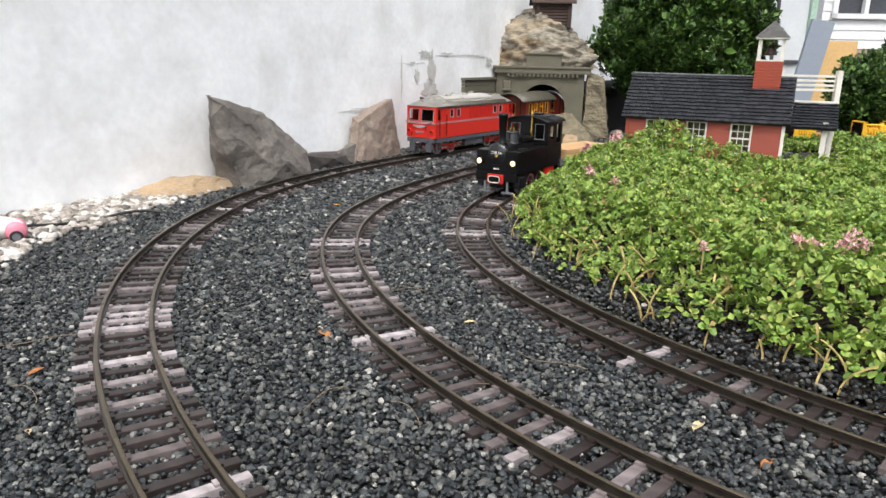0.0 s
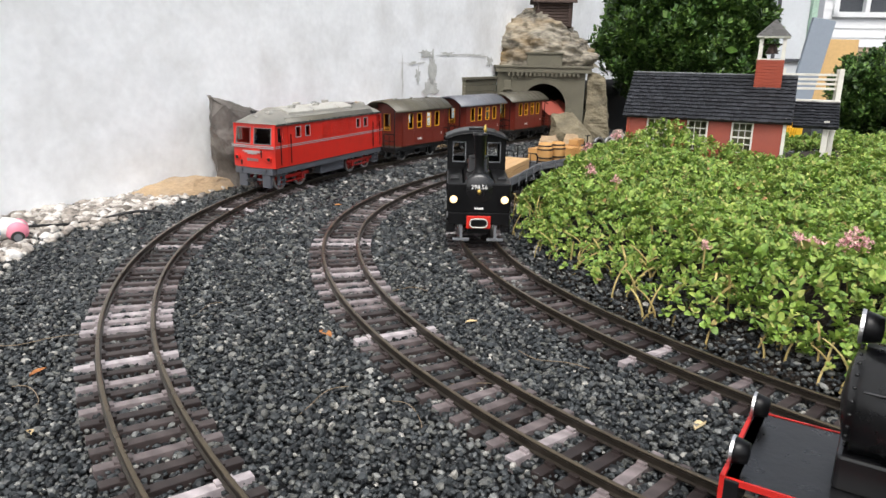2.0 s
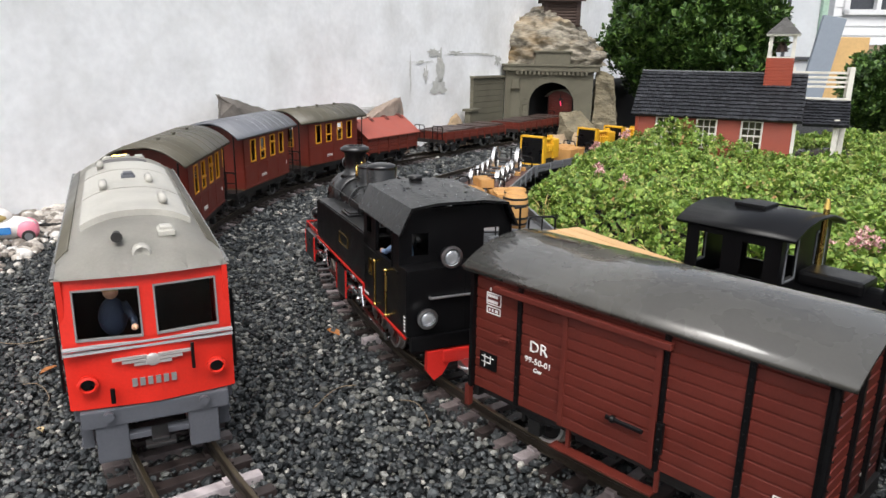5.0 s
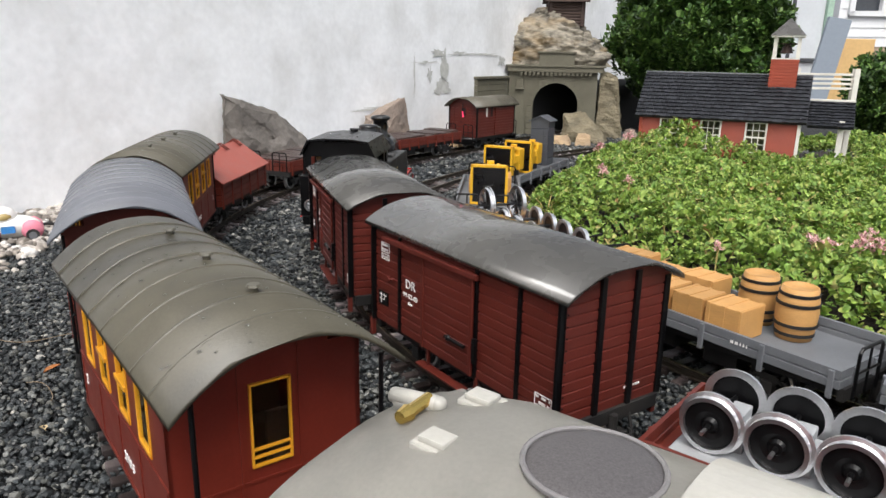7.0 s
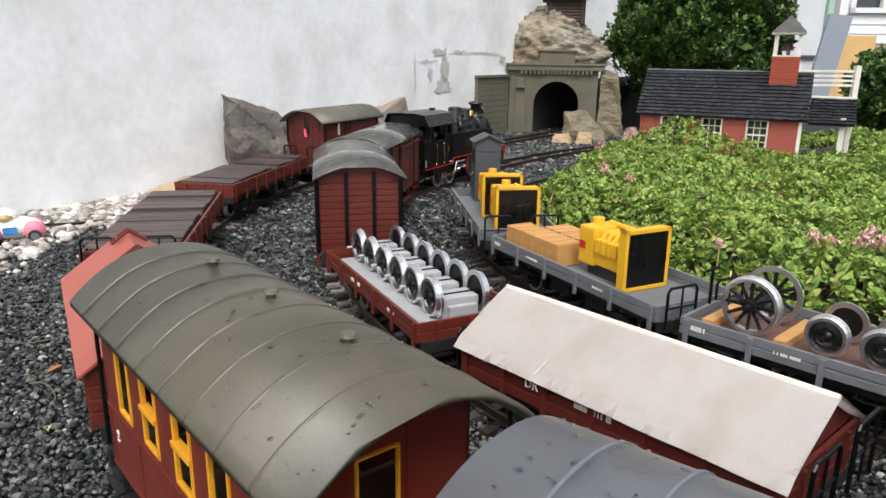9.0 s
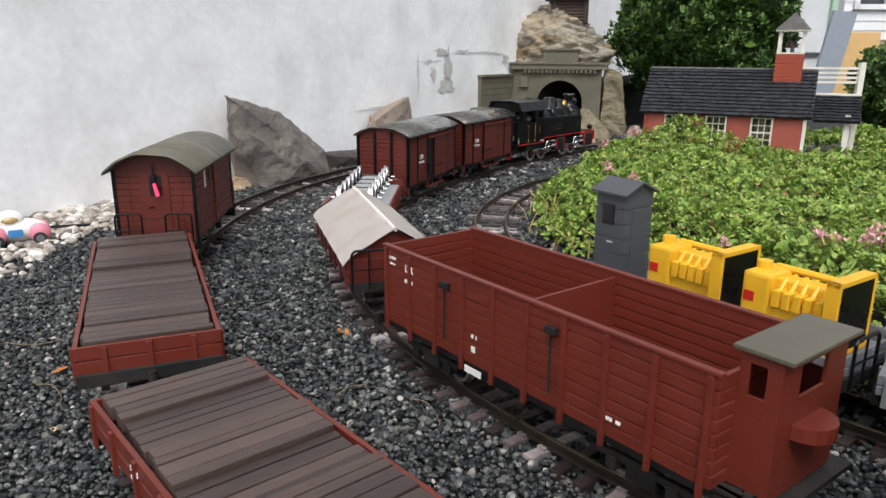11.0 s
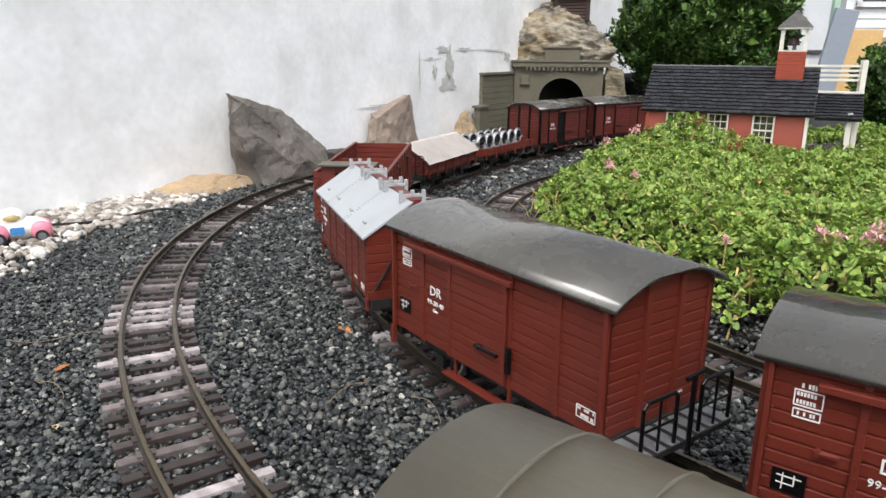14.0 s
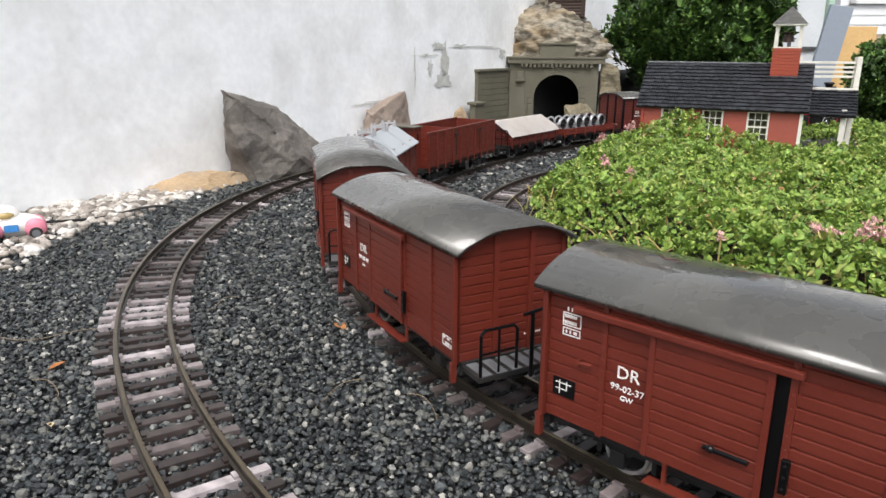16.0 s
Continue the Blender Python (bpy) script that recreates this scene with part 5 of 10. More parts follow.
    for sx in (-1, 1):
        for y in (-0.018, 0.018):
            bm = bmesh.new()
            box(bm, sx * L / 2 - 0.001, sx * L / 2 + 0.0018, y - 0.002, y + 0.002, z0 - 0.008, z1 + 0.016, 0.0004)
            part("end_post", bm, OXIDE_BRIGHT, th)
        bm = bmesh.new()
        rod(bm, (sx * (L / 2 + 0.004), -0.042, z0 + 0.01), (sx * (L / 2 + 0.004), -0.022, z0 + 0.042), 0.0012, 6)
        part("grab_bar", bm, DARK, th)
    underframe(th, L, z0, (0.29, -0.29))
    text("lettering", "DR", 0.0118, on_side(-0.098, 0.0765, W), WHITE, th, "white painted letters DR")
    text("lettering", "99-17-49", 0.0062, on_side(-0.097, 0.067, W), WHITE, th, "white painted wagon number")
    text("lettering", "Kw", 0.005, on_side(-0.097, 0.061, W), WHITE, th, "white painted letters Kw")
    bars(th, [(-0.122, 0.086, 0.008, 0.004), (-0.121, 0.078, 0.009, 0.003), (-0.121, 0.071, 0.01, 0.003), (0.08, 0.043, 0.016, 0.003), (0.112, 0.042, 0.015, 0.008)], W)
    bm = bmesh.new()
    box(bm, -0.126, -0.112, -W / 2 - 0.0008, -W / 2, 0.046, 0.057)
    part("chalk_board", bm, BLACK, th, "black chalk board")
    bm = bmesh.new()
    for a, b, c, d in ((-0.1245, -0.1135, 0.0538, 0.0543), (-0.1245, -0.1135, 0.0495, 0.05), (-0.1205, -0.12, 0.047, 0.056)):
        box(bm, a, b, -W / 2 - 0.0011, -W / 2 - 0.0005, c, d)
    part("chalk_lines", bm, WHITE, th)
    return th


def grey_flat(label):
    """A grey low wagon for loads, with end railings."""
    th = empty("flat_wagon", label, "flat wagon", "grey flat wagons")
    L, W, z0, z1 = 0.272, 0.098, 0.04, 0.054
    plank_body(th, L, W, z0, z1, GREY_PLASTIC, 6)
    underframe(th, L, z0, (0.29, -0.29), mat=DARK)
    for y0, y1 in ((-0.045, -0.012), (0.012, 0.045)):
        railing(th, L / 2 + 0.008, y0, y1, z0 - 0.004, 0.036)
    bm = bmesh.new()
    rod(bm, (L / 2 + 0.012, 0, z0 - 0.01), (L / 2 + 0.012, 0, z0 + 0.046), 0.0014, 8)
    rod(bm, (L / 2 + 0.012, -0.007, z0 + 0.044), (L / 2 + 0.012, 0.007, z0 + 0.046), 0.0013, 8)
    part("brake_column", bm, BLACK, th)
    bars(th, [(-0.12, 0.047, 0.012, 0.005), (-0.05, 0.047, 0.02, 0.003), (0.06, 0.047, 0.016, 0.003)], W + 0.001)
    return th


def crate(th, x, y, z, l, w, h, turn=0.0, mat=None):
    bm = bmesh.new()
    box(bm, -l / 2, l / 2, -w / 2, w / 2, 0, h, 0.0009)
    for k in (-0.42, 0.0, 0.42):
        box(bm, k * l - 0.0016, k * l + 0.0016, -w / 2 - 0.0005, w / 2 + 0.0005, -0.0, h + 0.0005)
    ob = part("crate", bm, mat or CRATE, th, "light brown wooden crate")
    ob.matrix_basis = pose(x, y, z, 0, 0, turn)
    return ob


def barrel(th, x, y, z, r=0.0165, h=0.043):
    bm = bmesh.new()
    lathe(bm, [(0.0005, 0.001), (r * 0.8, 0.001), (r * 0.8, 0), (r * 0.84, 0), (r * 0.95, h * 0.25), (r, h * 0.5), (r * 0.95, h * 0.75), (r * 0.84, h), (r * 0.78, h), (r * 0.78, h - 0.002), (0.0005, h - 0.002)], None, 24)
    ob = part("barrel", bm, CRATE, th, "wooden barrel with dark hoops", True)
    ob.matrix_basis = pose(x, y, z)
    for u, k in ((0.12, 0.9), (0.3, 0.985), (0.7, 0.985), (0.88, 0.9)):
        bm = bmesh.new()
        rr = r * k
        lathe(bm, [(rr - 0.001, h * u - 0.0013), (rr + 0.0006, h * u - 0.0013), (rr + 0.0006, h * u + 0.0013), (rr - 0.001, h * u + 0.0013)], None, 24)
        part("hoop", bm, DARK, ob)
    return ob


def engine_load(th, x, z, flip=1):
    """A yellow engine block with a black radiator, as freight."""
    bm = bmesh.new()
    box(bm, -0.032, 0.028, -0.017, 0.017, 0.012, 0.034, 0.002)
    box(bm, -0.04, -0.016, -0.02, 0.02, 0.01, 0.05, 0.003)
    box(bm, -0.03, 0.024, -0.009, 0.009, 0.034, 0.047, 0.002)
    for k in range(5):
        box(bm, -0.014 + k * 0.0085, -0.008 + k * 0.0085, -0.0205, 0.0205, 0.026, 0.04, 0.001)
        rod(bm, (-0.011 + k * 0.0085, -0.014, 0.038), (-0.011 + k * 0.0085, -0.006, 0.047), 0.0022, 8)
        rod(bm, (-0.011 + k * 0.0085, 0.014, 0.038), (-0.011 + k * 0.0085, 0.006, 0.047), 0.0022, 8)
    rod(bm, (-0.034, 0, 0.045), (-0.034, 0, 0.056), 0.006, 12)
    rod(bm, (-0.03, 0.012, 0.05), (0.02, 0.012, 0.05), 0.003, 8)
    eng = part("engine_load", bm, YELLOW, th, "yellow painted engine block")
    eng.matrix_basis = Matrix.Translation((x, 0, z)) @ Matrix.Rotation(0 if flip > 0 else math.pi, 4, "Z")
    bm = bmesh.new()
    for a, b, c, d in ((-0.028, 0.028, 0.0, 0.004), (-0.028, 0.028, 0.056, 0.06), (-0.028, -0.024, 0, 0.06), (0.024, 0.028, 0, 0.06)):
        box(bm, 0.03, 0.04, a, b, c, d, 0.0006)
    part("radiator_frame", bm, YELLOW, eng)
    bm = bmesh.new()
    fins = []
    for k in range(26):
        y = -0.0245 + k * 0.0019
        fins += [(y, 0.0385), (y, 0.0397), (y + 0.0008, 0.0397), (y + 0.0008, 0.0385)]
    pts = [(-0.025, 0.031)] + [(-0.025, 0.0385)] + fins + [(0.025, 0.0385), (0.025, 0.031)]
    lower = [bm.verts.new((x2, y2, 0.003)) for y2, x2 in pts]
    upper = [bm.verts.new((x2, y2, 0.057)) for y2, x2 in pts]
    for q in range(len(pts)):
        w2 = (q + 1) % len(pts)
        bm.faces.new((lower[q], lower[w2], upper[w2], upper[q]))
    bm.faces.new(lower)
    bm.faces.new(upper)
    bmesh.ops.recalc_face_normals(bm, faces=bm.faces)
    part("radiator", bm, GLOSS_BLACK, eng, "black finned radiator")
    bm = bmesh.new()
    box(bm, -0.03, 0.028, -0.014, 0.014, 0, 0.013, 0.001)
    part("cradle", bm, DARK, eng)
    bm = bmesh.new()
    box(bm, -0.0375, -0.0285, -0.0206, -0.02, 0.026, 0.034)
    part("plate", bm, RED_TRIM, eng)
    return eng


def tower_hut(th, x, z):
    bm = bmesh.new()
    grooved(bm, 0.037, 0.038, 0, 0.09, 0.015)
    bmesh.ops.recalc_face_normals(bm, faces=bm.faces)
    h = part("watch_hut", bm, SLATE_PLASTIC, th, "dark grey plank hut")
    h.matrix_basis = Matrix.Translation((x, 0, z))
    bm = bmesh.new()
    for sy in (-1, 1):
        sweep(bm, [(0, 0.101), (sy * 0.0235, 0.09), (sy * 0.0235, 0.088), (0, 0.099)], [Matrix.Translation((-0.0225, 0, 0)), Matrix.Translation((0.0225, 0, 0))])
    for sx in (-1, 1):
        sweep(bm, [(-0.019, 0.09), (0.019, 0.09), (0, 0.0995)], [Matrix.Translation((sx * 0.0178, 0, 0)), Matrix.Translation((sx * 0.0184, 0, 0))])
    bmesh.ops.recalc_face_normals(bm, faces=bm.faces)
    part("hut_roof", bm, SLATE_PLASTIC, h)
    for y in (-0.0005,):
        # Black plate on the closed wall gives the window its shaded look.
        bm = bmesh.new()
        box(bm, -0.009, 0.005, -0.0198, -0.0186, 0.058, 0.078)
        part("hut_window", bm, GLOSS_BLACK, h, "black plate painted in as a shaded window")
        bm = bmesh.new()
        box(bm, 0.0183, 0.0195, -0.009, 0.009, 0.002, 0.074, 0.0004)
        part("hut_door", bm, SLATE_PLASTIC, h)
        bm = bmesh.new()
        rod(bm, (-0.001, -0.0205, 0.041), (0.006, -0.021, 0.0415), 0.0009, 6)
        part("latch", bm, LOAD_GREY, h)
    return h

ground = make_ground()
wall = make_wall()
make_track(TRACK_A, -2.6, 2.0, "outer railway track with weathered brown sleepers on gravel")
make_track(TRACK_B, -2.4, 1.9, "middle railway track with brown sleepers on gravel")
make_track(TRACK_C, -2.4, 2.2, "inner railway track beside the planted bed")


# ---- rocks, wall foot, clutter ----
def hull_rock(name, label, mat, points, m, seed, rough=0.012, cuts=5, category="rock"):
    """A broken stone: the hull of a few corners, cut up and roughened."""
    bm = bmesh.new()
    for p in points:
        bm.verts.new(p)
    bmesh.ops.convex_hull(bm, input=bm.verts[:])
    loose = [v for v in bm.verts if not v.link_faces]
    bmesh.ops.delete(bm, geom=loose, context="VERTS")
    bmesh.ops.triangulate(bm, faces=bm.faces[:])
    for _ in range(cuts):
        bmesh.ops.subdivide_edges(bm, edges=[e for e in bm.edges if e.calc_length() > 0.008], cuts=1, use_grid_fill=True)
        bmesh.ops.triangulate(bm, faces=bm.faces[:])
        if len(bm.verts) > 9000:
            break
    off = Vector((seed * 5.1, seed * 2.3, seed))
    bm.normal_update()
    moves = []
    for v in bm.verts:
        c = v.co
        n1 = noise.noise(c * 9 + off) * 0.9 - abs(noise.noise(Vector((c.x * 22 + c.z * 12, c.y * 22, c.z * 16)) + off)) * 1.1 + noise.noise(c * 60 + off) * 0.16 + noise.noise(c * 150 + off) * 0.08
        moves.append(v.normal * (n1 * rough))
    for v, d in zip(bm.verts, moves):
        v.co += d
    bmesh.ops.transform(bm, matrix=m, verts=bm.verts)
    ob = part(name, bm, mat, None, "")
    return tagged(ob, label, category)


WALL_M = Matrix.Translation(WALL_P) @ Matrix.Rotation(math.atan2(WALL_D.y, WALL_D.x), 4, "Z")  # x along the wall, -y out of it
hull_rock("boulder", "jagged grey brown boulder leaning on the white wall", ROCK_GREY,
          [(0.392, -0.06, 0.178), (0.42, -0.02, 0.175), (0.405, -0.095, 0.16), (0.432, -0.075, 0.168), (0.376, -0.08, 0.13), (0.45, -0.1, -0.04), (0.435, -0.02, -0.04), (0.63, -0.12, -0.04), (0.69, -0.03, -0.04), (0.625, -0.11, 0.045), (0.64, -0.02, 0.05), (0.545, -0.09, 0.12), (0.55, -0.02, 0.128), (0.48, -0.115, 0.1), (0.53, -0.13, 0.03)], WALL_M, 2, 0.011)
hull_rock("boulder", "pinkish grey rock slab standing against the wall", ROCK_PINK,
          [(0.88, -0.05, 0.09), (1.03, -0.05, 0.148), (1.06, -0.03, 0.13), (1.07, -0.06, -0.04), (0.84, -0.07, -0.04), (0.85, -0.01, -0.04), (1.08, -0.01, -0.04), (1.05, -0.01, 0.13), (0.9, -0.01, 0.1)], WALL_M, 5, 0.009)
hull_rock("flat_stone", "flat tan sandstone lying at the wall foot", ROCK_TAN,
          [(0.225, -0.075, -0.02), (0.23, -0.02, 0.0), (0.34, -0.07, 0.018), (0.33, -0.02, 0.02), (0.45, -0.07, 0.005), (0.47, -0.05, -0.025), (0.3, -0.1, -0.025), (0.44, -0.09, -0.025), (0.46, -0.01, -0.02), (0.24, -0.01, -0.02)], WALL_M, 7, 0.006)
hull_rock("weathered_log", "dark weathered wood lying between the rocks", material("grey_dead_wood", (0.07, 0.06, 0.055), 0.8, vary=0.4, scale=60, stretch=(0.2, 2, 2), bump=0.6),
          [(0.64, -0.06, 0.03), (0.64, -0.06, -0.03), (0.87, -0.05, 0.012), (0.86, -0.06, -0.03), (0.64, -0.03, 0.028), (0.87, -0.02, 0.015), (0.76, -0.07, 0.01), (0.64, -0.02, -0.03), (0.86, -0.02, -0.03)], WALL_M, 9, 0.006, category="log")
hull_rock("boulder", "small grey rock at the wall beside the track", ROCK_GREY,
          [(0.8, -0.05, 0.02), (0.92, -0.05, 0.045), (0.92, -0.01, 0.045), (0.79, -0.02, -0.03), (0.93, -0.07, -0.03), (0.93, -0.01, -0.03), (0.8, -0.06, -0.03)], WALL_M, 12, 0.008)
bm = bmesh.new()
box(bm, 0.605, 0.668, -0.012, -0.006, 0.02, 0.075, 0.001)
bmesh.ops.transform(bm, matrix=WALL_M, verts=bm.verts)
fr = tagged(part("picture_board", bm, WHITE_PAINT), "small pale panel with grey picture leaning on the wall", "panel")
bm = bmesh.new()
box(bm, 0.61, 0.663, -0.0135, -0.0122, 0.026, 0.07)
bmesh.ops.transform(bm, matrix=WALL_M, verts=bm.verts)
part("picture_surface", bm, material("grey_print", (0.25, 0.28, 0.27), 0.6, vary=0.5, scale=60), fr)


def make_pebbles():
    rng = np.random.default_rng(21)
    count = 4600
    a = rng.uniform(-0.6, 0.62, count)
    d = np.where(a < 0.02, rng.uniform(0.0, 0.36, count), np.abs(rng.normal(0, 0.09, count))) + 0.004
    keep = d < 0.2 - 0.13 * np.clip((a - 0.05) / 0.4, 0, 1) + 0.17 * np.clip(-a / 0.25, 0, 1) - 0.05 * rng.random(count)
    a, d = a[keep], d[keep]
    x, y = WALL_P.x + WALL_D.x * a + WALL_N.x * d, WALL_P.y + WALL_D.y * a + WALL_N.y * d
    size = rng.uniform(0.0035, 0.0095, len(x)) * rng.choice([0.8, 1.0, 1.25], len(x))
    z = GROUND_Z + bank(x, y) + 0.006 + rng.uniform(0, 0.004, len(x))
    v, f = scatter(stone_shapes(8, 31, 1, 0.1), np.stack([x, y, z], 1), size, 0.7, 9)
    return tagged(joined("pale_pebbles", v, f, PEBBLE, True), "pale cream and grey pebbles along the wall foot", "pebbles", kind="stuff")


make_pebbles()
bm = bmesh.new()
prev = None
for i in range(41):
    u = i / 40
    p = Vector((-0.475 - 0.2 * u, 1.165 - 0.14 * u + 0.02 * math.sin(u * 5), -0.006 + 0.004 * math.sin(u * 9)))
    if prev is not None:
        rod(bm, prev, p, 0.0022, 8)
    prev = p
tagged(part("cable", bm, DARK), "thin black cable lying on the pebbles", "cable")


def toy_car():
    th = empty("toy_car", "small pink and white toy car among the pebbles", "toy car")
    pink = material("pink_toy_paint", (0.75, 0.25, 0.33), 0.4, vary=0.06)
    white = material("white_toy_paint", (0.78, 0.76, 0.72), 0.4, vary=0.06)
    bm = bmesh.new()
    ball(bm, (0, 0, 0.02), 0.02, 2.0, 0.95, 0.85, 20, 12)
    part("body", bm, white, th, "", True)
    bm = bmesh.new()
    ball(bm, (-0.008, 0, 0.034), 0.017, 1.15, 0.95, 0.95, 18, 10)
    part("cabin", bm, white, th, "", True)
    bm = bmesh.new()
    ball(bm, (-0.008, 0, 0.036), 0.0165, 1.0, 1.06, 0.6, 18, 10)
    part("window", bm, material("tan_window", (0.4, 0.3, 0.12), 0.2), th, "", True)
    for sx in (-1, 1):
        for sy in (-1, 1):
            bm = bmesh.new()
            ball(bm, (sx * 0.027, sy * 0.014, 0.016), 0.014, 1.1, 0.55, 1, 16, 10)
            part("fender", bm, pink, th, "pink mudguard", True)
            bm = bmesh.new()
            rod(bm, (sx * 0.027, sy * 0.017, 0.009), (sx * 0.027, sy * 0.0235, 0.009), 0.009, 18)
            w = part("wheel", bm, DARK, th)
            bm = bmesh.new()
            rod(bm, (sx * 0.027, sy * 0.0232, 0.009), (sx * 0.027, sy * 0.0242, 0.009), 0.0055, 14)
            part("rim", bm, GREY_PLASTIC, w)
    bm = bmesh.new()
    box(bm, -0.012, 0.006, -0.0195, -0.018, 0.014, 0.024, 0.002)
    part("blue_spot", bm, material("blue_paint", (0.05, 0.25, 0.6), 0.5), th)
    th.matrix_basis = pose(-0.648, 0.985, -0.014, 0, 0, 32)
    return th


toy_car()


def litter():
    rng = random.Random(3)
    leaf = island_colours("fallen_leaves", [(0.0, (0.35, 0.13, 0.04)), (0.6, (0.5, 0.26, 0.08)), (1.0, (0.6, 0.48, 0.28))], 0.6, objects=True)
    for x, y, s in ((-0.117, 0.66, 0.011), (0.03, 0.7, 0.007), (-0.165, 0.9, 0.007), (-0.2, 1.28, 0.01), (0.2, 0.49, 0.01), (0.29, 0.47, 0.008), (-0.35, 0.56, 0.008), (0.23, 0.44, 0.007), (-0.3, 0.46, 0.006), (-0.37, 1.3, 0.006)):
        bm = bmesh.new()
        n = 7
        for sgn in (-1, 1):
            prev = None
            for i in range(n):
                u = i / (n - 1)
                a = (u * 2 - 1) * s
                w = sgn * s * 0.42 * math.sin(math.pi * u) ** 0.8
                row = (bm.verts.new((a, 0, 0.0015 + 0.15 * s * math.sin(u * 3))), bm.verts.new((a, w, 0.003 + 0.35 * abs(w))))
                if prev:
                    bm.faces.new((prev[0], row[0], row[1], prev[1]) if sgn > 0 else (prev[1], row[1], row[0], prev[0]))
                prev = row
        bmesh.ops.remove_doubles(bm, verts=bm.verts, dist=1e-5)
        ob = part("fallen_leaf", bm, leaf)
        ob.matrix_basis = pose(x, y, -0.0145, rng.uniform(-12, 12), rng.uniform(-12, 12), rng.uniform(0, 360))
        tagged(ob, "dry tan leaf lying on the gravel", "leaf", "fallen leaves")
    twig_mat = material("grey_brown_twig", (0.2, 0.15, 0.1), 0.7, vary=0.2)
    for x, y, l, a, c in ((-0.39, 0.62, 0.09, 20, 3), (-0.1, 0.52, 0.06, 60, -3), (-0.02, 0.5, 0.05, 120, 4), (0.1, 0.6, 0.07, -30, 2), (0.33, 0.43, 0.06, -40, 3), (-0.05, 0.8, 0.06, 10, -4), (-0.33, 0.52, 0.05, 140, 4), (0.02, 0.55, 0.08, -10, 2), (-0.26, 0.72, 0.05, 70, -3)):
        bm = bmesh.new()
        prev = None
        for i in range(12):
            u = i / 11 - 0.5
            p = Vector((u * l, 0.16 * c * u * u * l, 0.0035 + 0.002 * math.sin(u * 7)))
            if prev is not None:
                rod(bm, prev, p, 0.0004, 5)
            prev = p
        ob = part("twig", bm, twig_mat)
        ob.matrix_basis = pose(x, y, -0.014, 0, 0, a)
        tagged(ob, "thin dry grass stalk on the gravel", "twig", "dry stalks")


litter()


# ---- planted bed ----
def bed_height(x, y):
    d = lateral(TRACK_C, x, y, -1.7, 1.6)
    h = 0.06 * np.clip((d - 0.055) / 0.11, 0, 1) ** 0.7
    return d, h


def rosette_shapes(count, seed):
    """Whorls of fleshy spoon-shaped leaves on a short stem, tip upwards."""
    rng = random.Random(seed)
    shapes = []
    for _ in range(count):
        vs, fs = [], []
        leaves = rng.randint(6, 8)
        for k in range(leaves):
            a = k * 2.4 + rng.uniform(-0.3, 0.3)
            tier = k / leaves
            l = rng.uniform(0.75, 1.1) * (1.0 - 0.45 * tier)
            lift = 0.25 + 1.0 * tier + rng.uniform(-0.2, 0.2)
            tilt = rng.uniform(-0.3, 0.3)
            ca, sa = math.cos(a), math.sin(a)
            base = len(vs)
            for u, w in ((0.05, 0.1), (0.6, 0.4), (1.0, 0.16)):
                r = l * u * math.cos(lift)
                z = l * (u * math.sin(lift) - 0.25 * u * u) + 0.5 * tier
                for side in (-1, 0, 1):
                    ww = w * l * side
                    zz = z + 0.12 * l * abs(side) * w / 0.4 + tilt * ww
                    vs.append((r * ca - ww * sa, r * sa + ww * ca, zz))
            for i in range(2):
                for j in range(2):
                    p = base + i * 3 + j
                    fs.append((p, p + 3, p + 4, p + 1))
        shapes.append((np.array(vs), np.array(fs)))
    return shapes


def place_upright(shapes, pts, sizes, tilt, seed):
    rng = np.random.default_rng(seed)
    allv, allf, base = [], [], 0
    pick = rng.integers(0, len(shapes), len(pts))
    for k, (sv, sf) in enumerate(shapes):
        idx = np.nonzero(pick == k)[0]
        a = rng.uniform(0, 6.283, len(idx))
        bx, by = rng.normal(0, tilt, len(idx)), rng.normal(0, tilt, len(idx))
        c, s = np.cos(a), np.sin(a)
        x = sv[None, :, 0] * c[:, None] - sv[None, :, 1] * s[:, None]
        y = sv[None, :, 0] * s[:, None] + sv[None, :, 1] * c[:, None]
        z = np.repeat(sv[None, :, 2], len(idx), 0)
        z2 = z - bx[:, None] * x - by[:, None] * y
        x, y = x + bx[:, None] * z, y + by[:, None] * z
        v = np.stack([x, y, z2], 2) * sizes[idx][:, None, None] + pts[idx][:, None, :]
        allv.append(v.reshape(-1, 3))
        allf.append((sf[None] + (base + np.arange(len(idx)) * len(sv))[:, None, None]).reshape(-1, 4))
        base += len(idx) * len(sv)
    return np.concatenate(allv), np.concatenate(allf)


HOUSE_M = pose(0.371, 1.467, 0.0, 0, 0, -25)
HOUSE_L, HOUSE_D = 0.293, 0.152


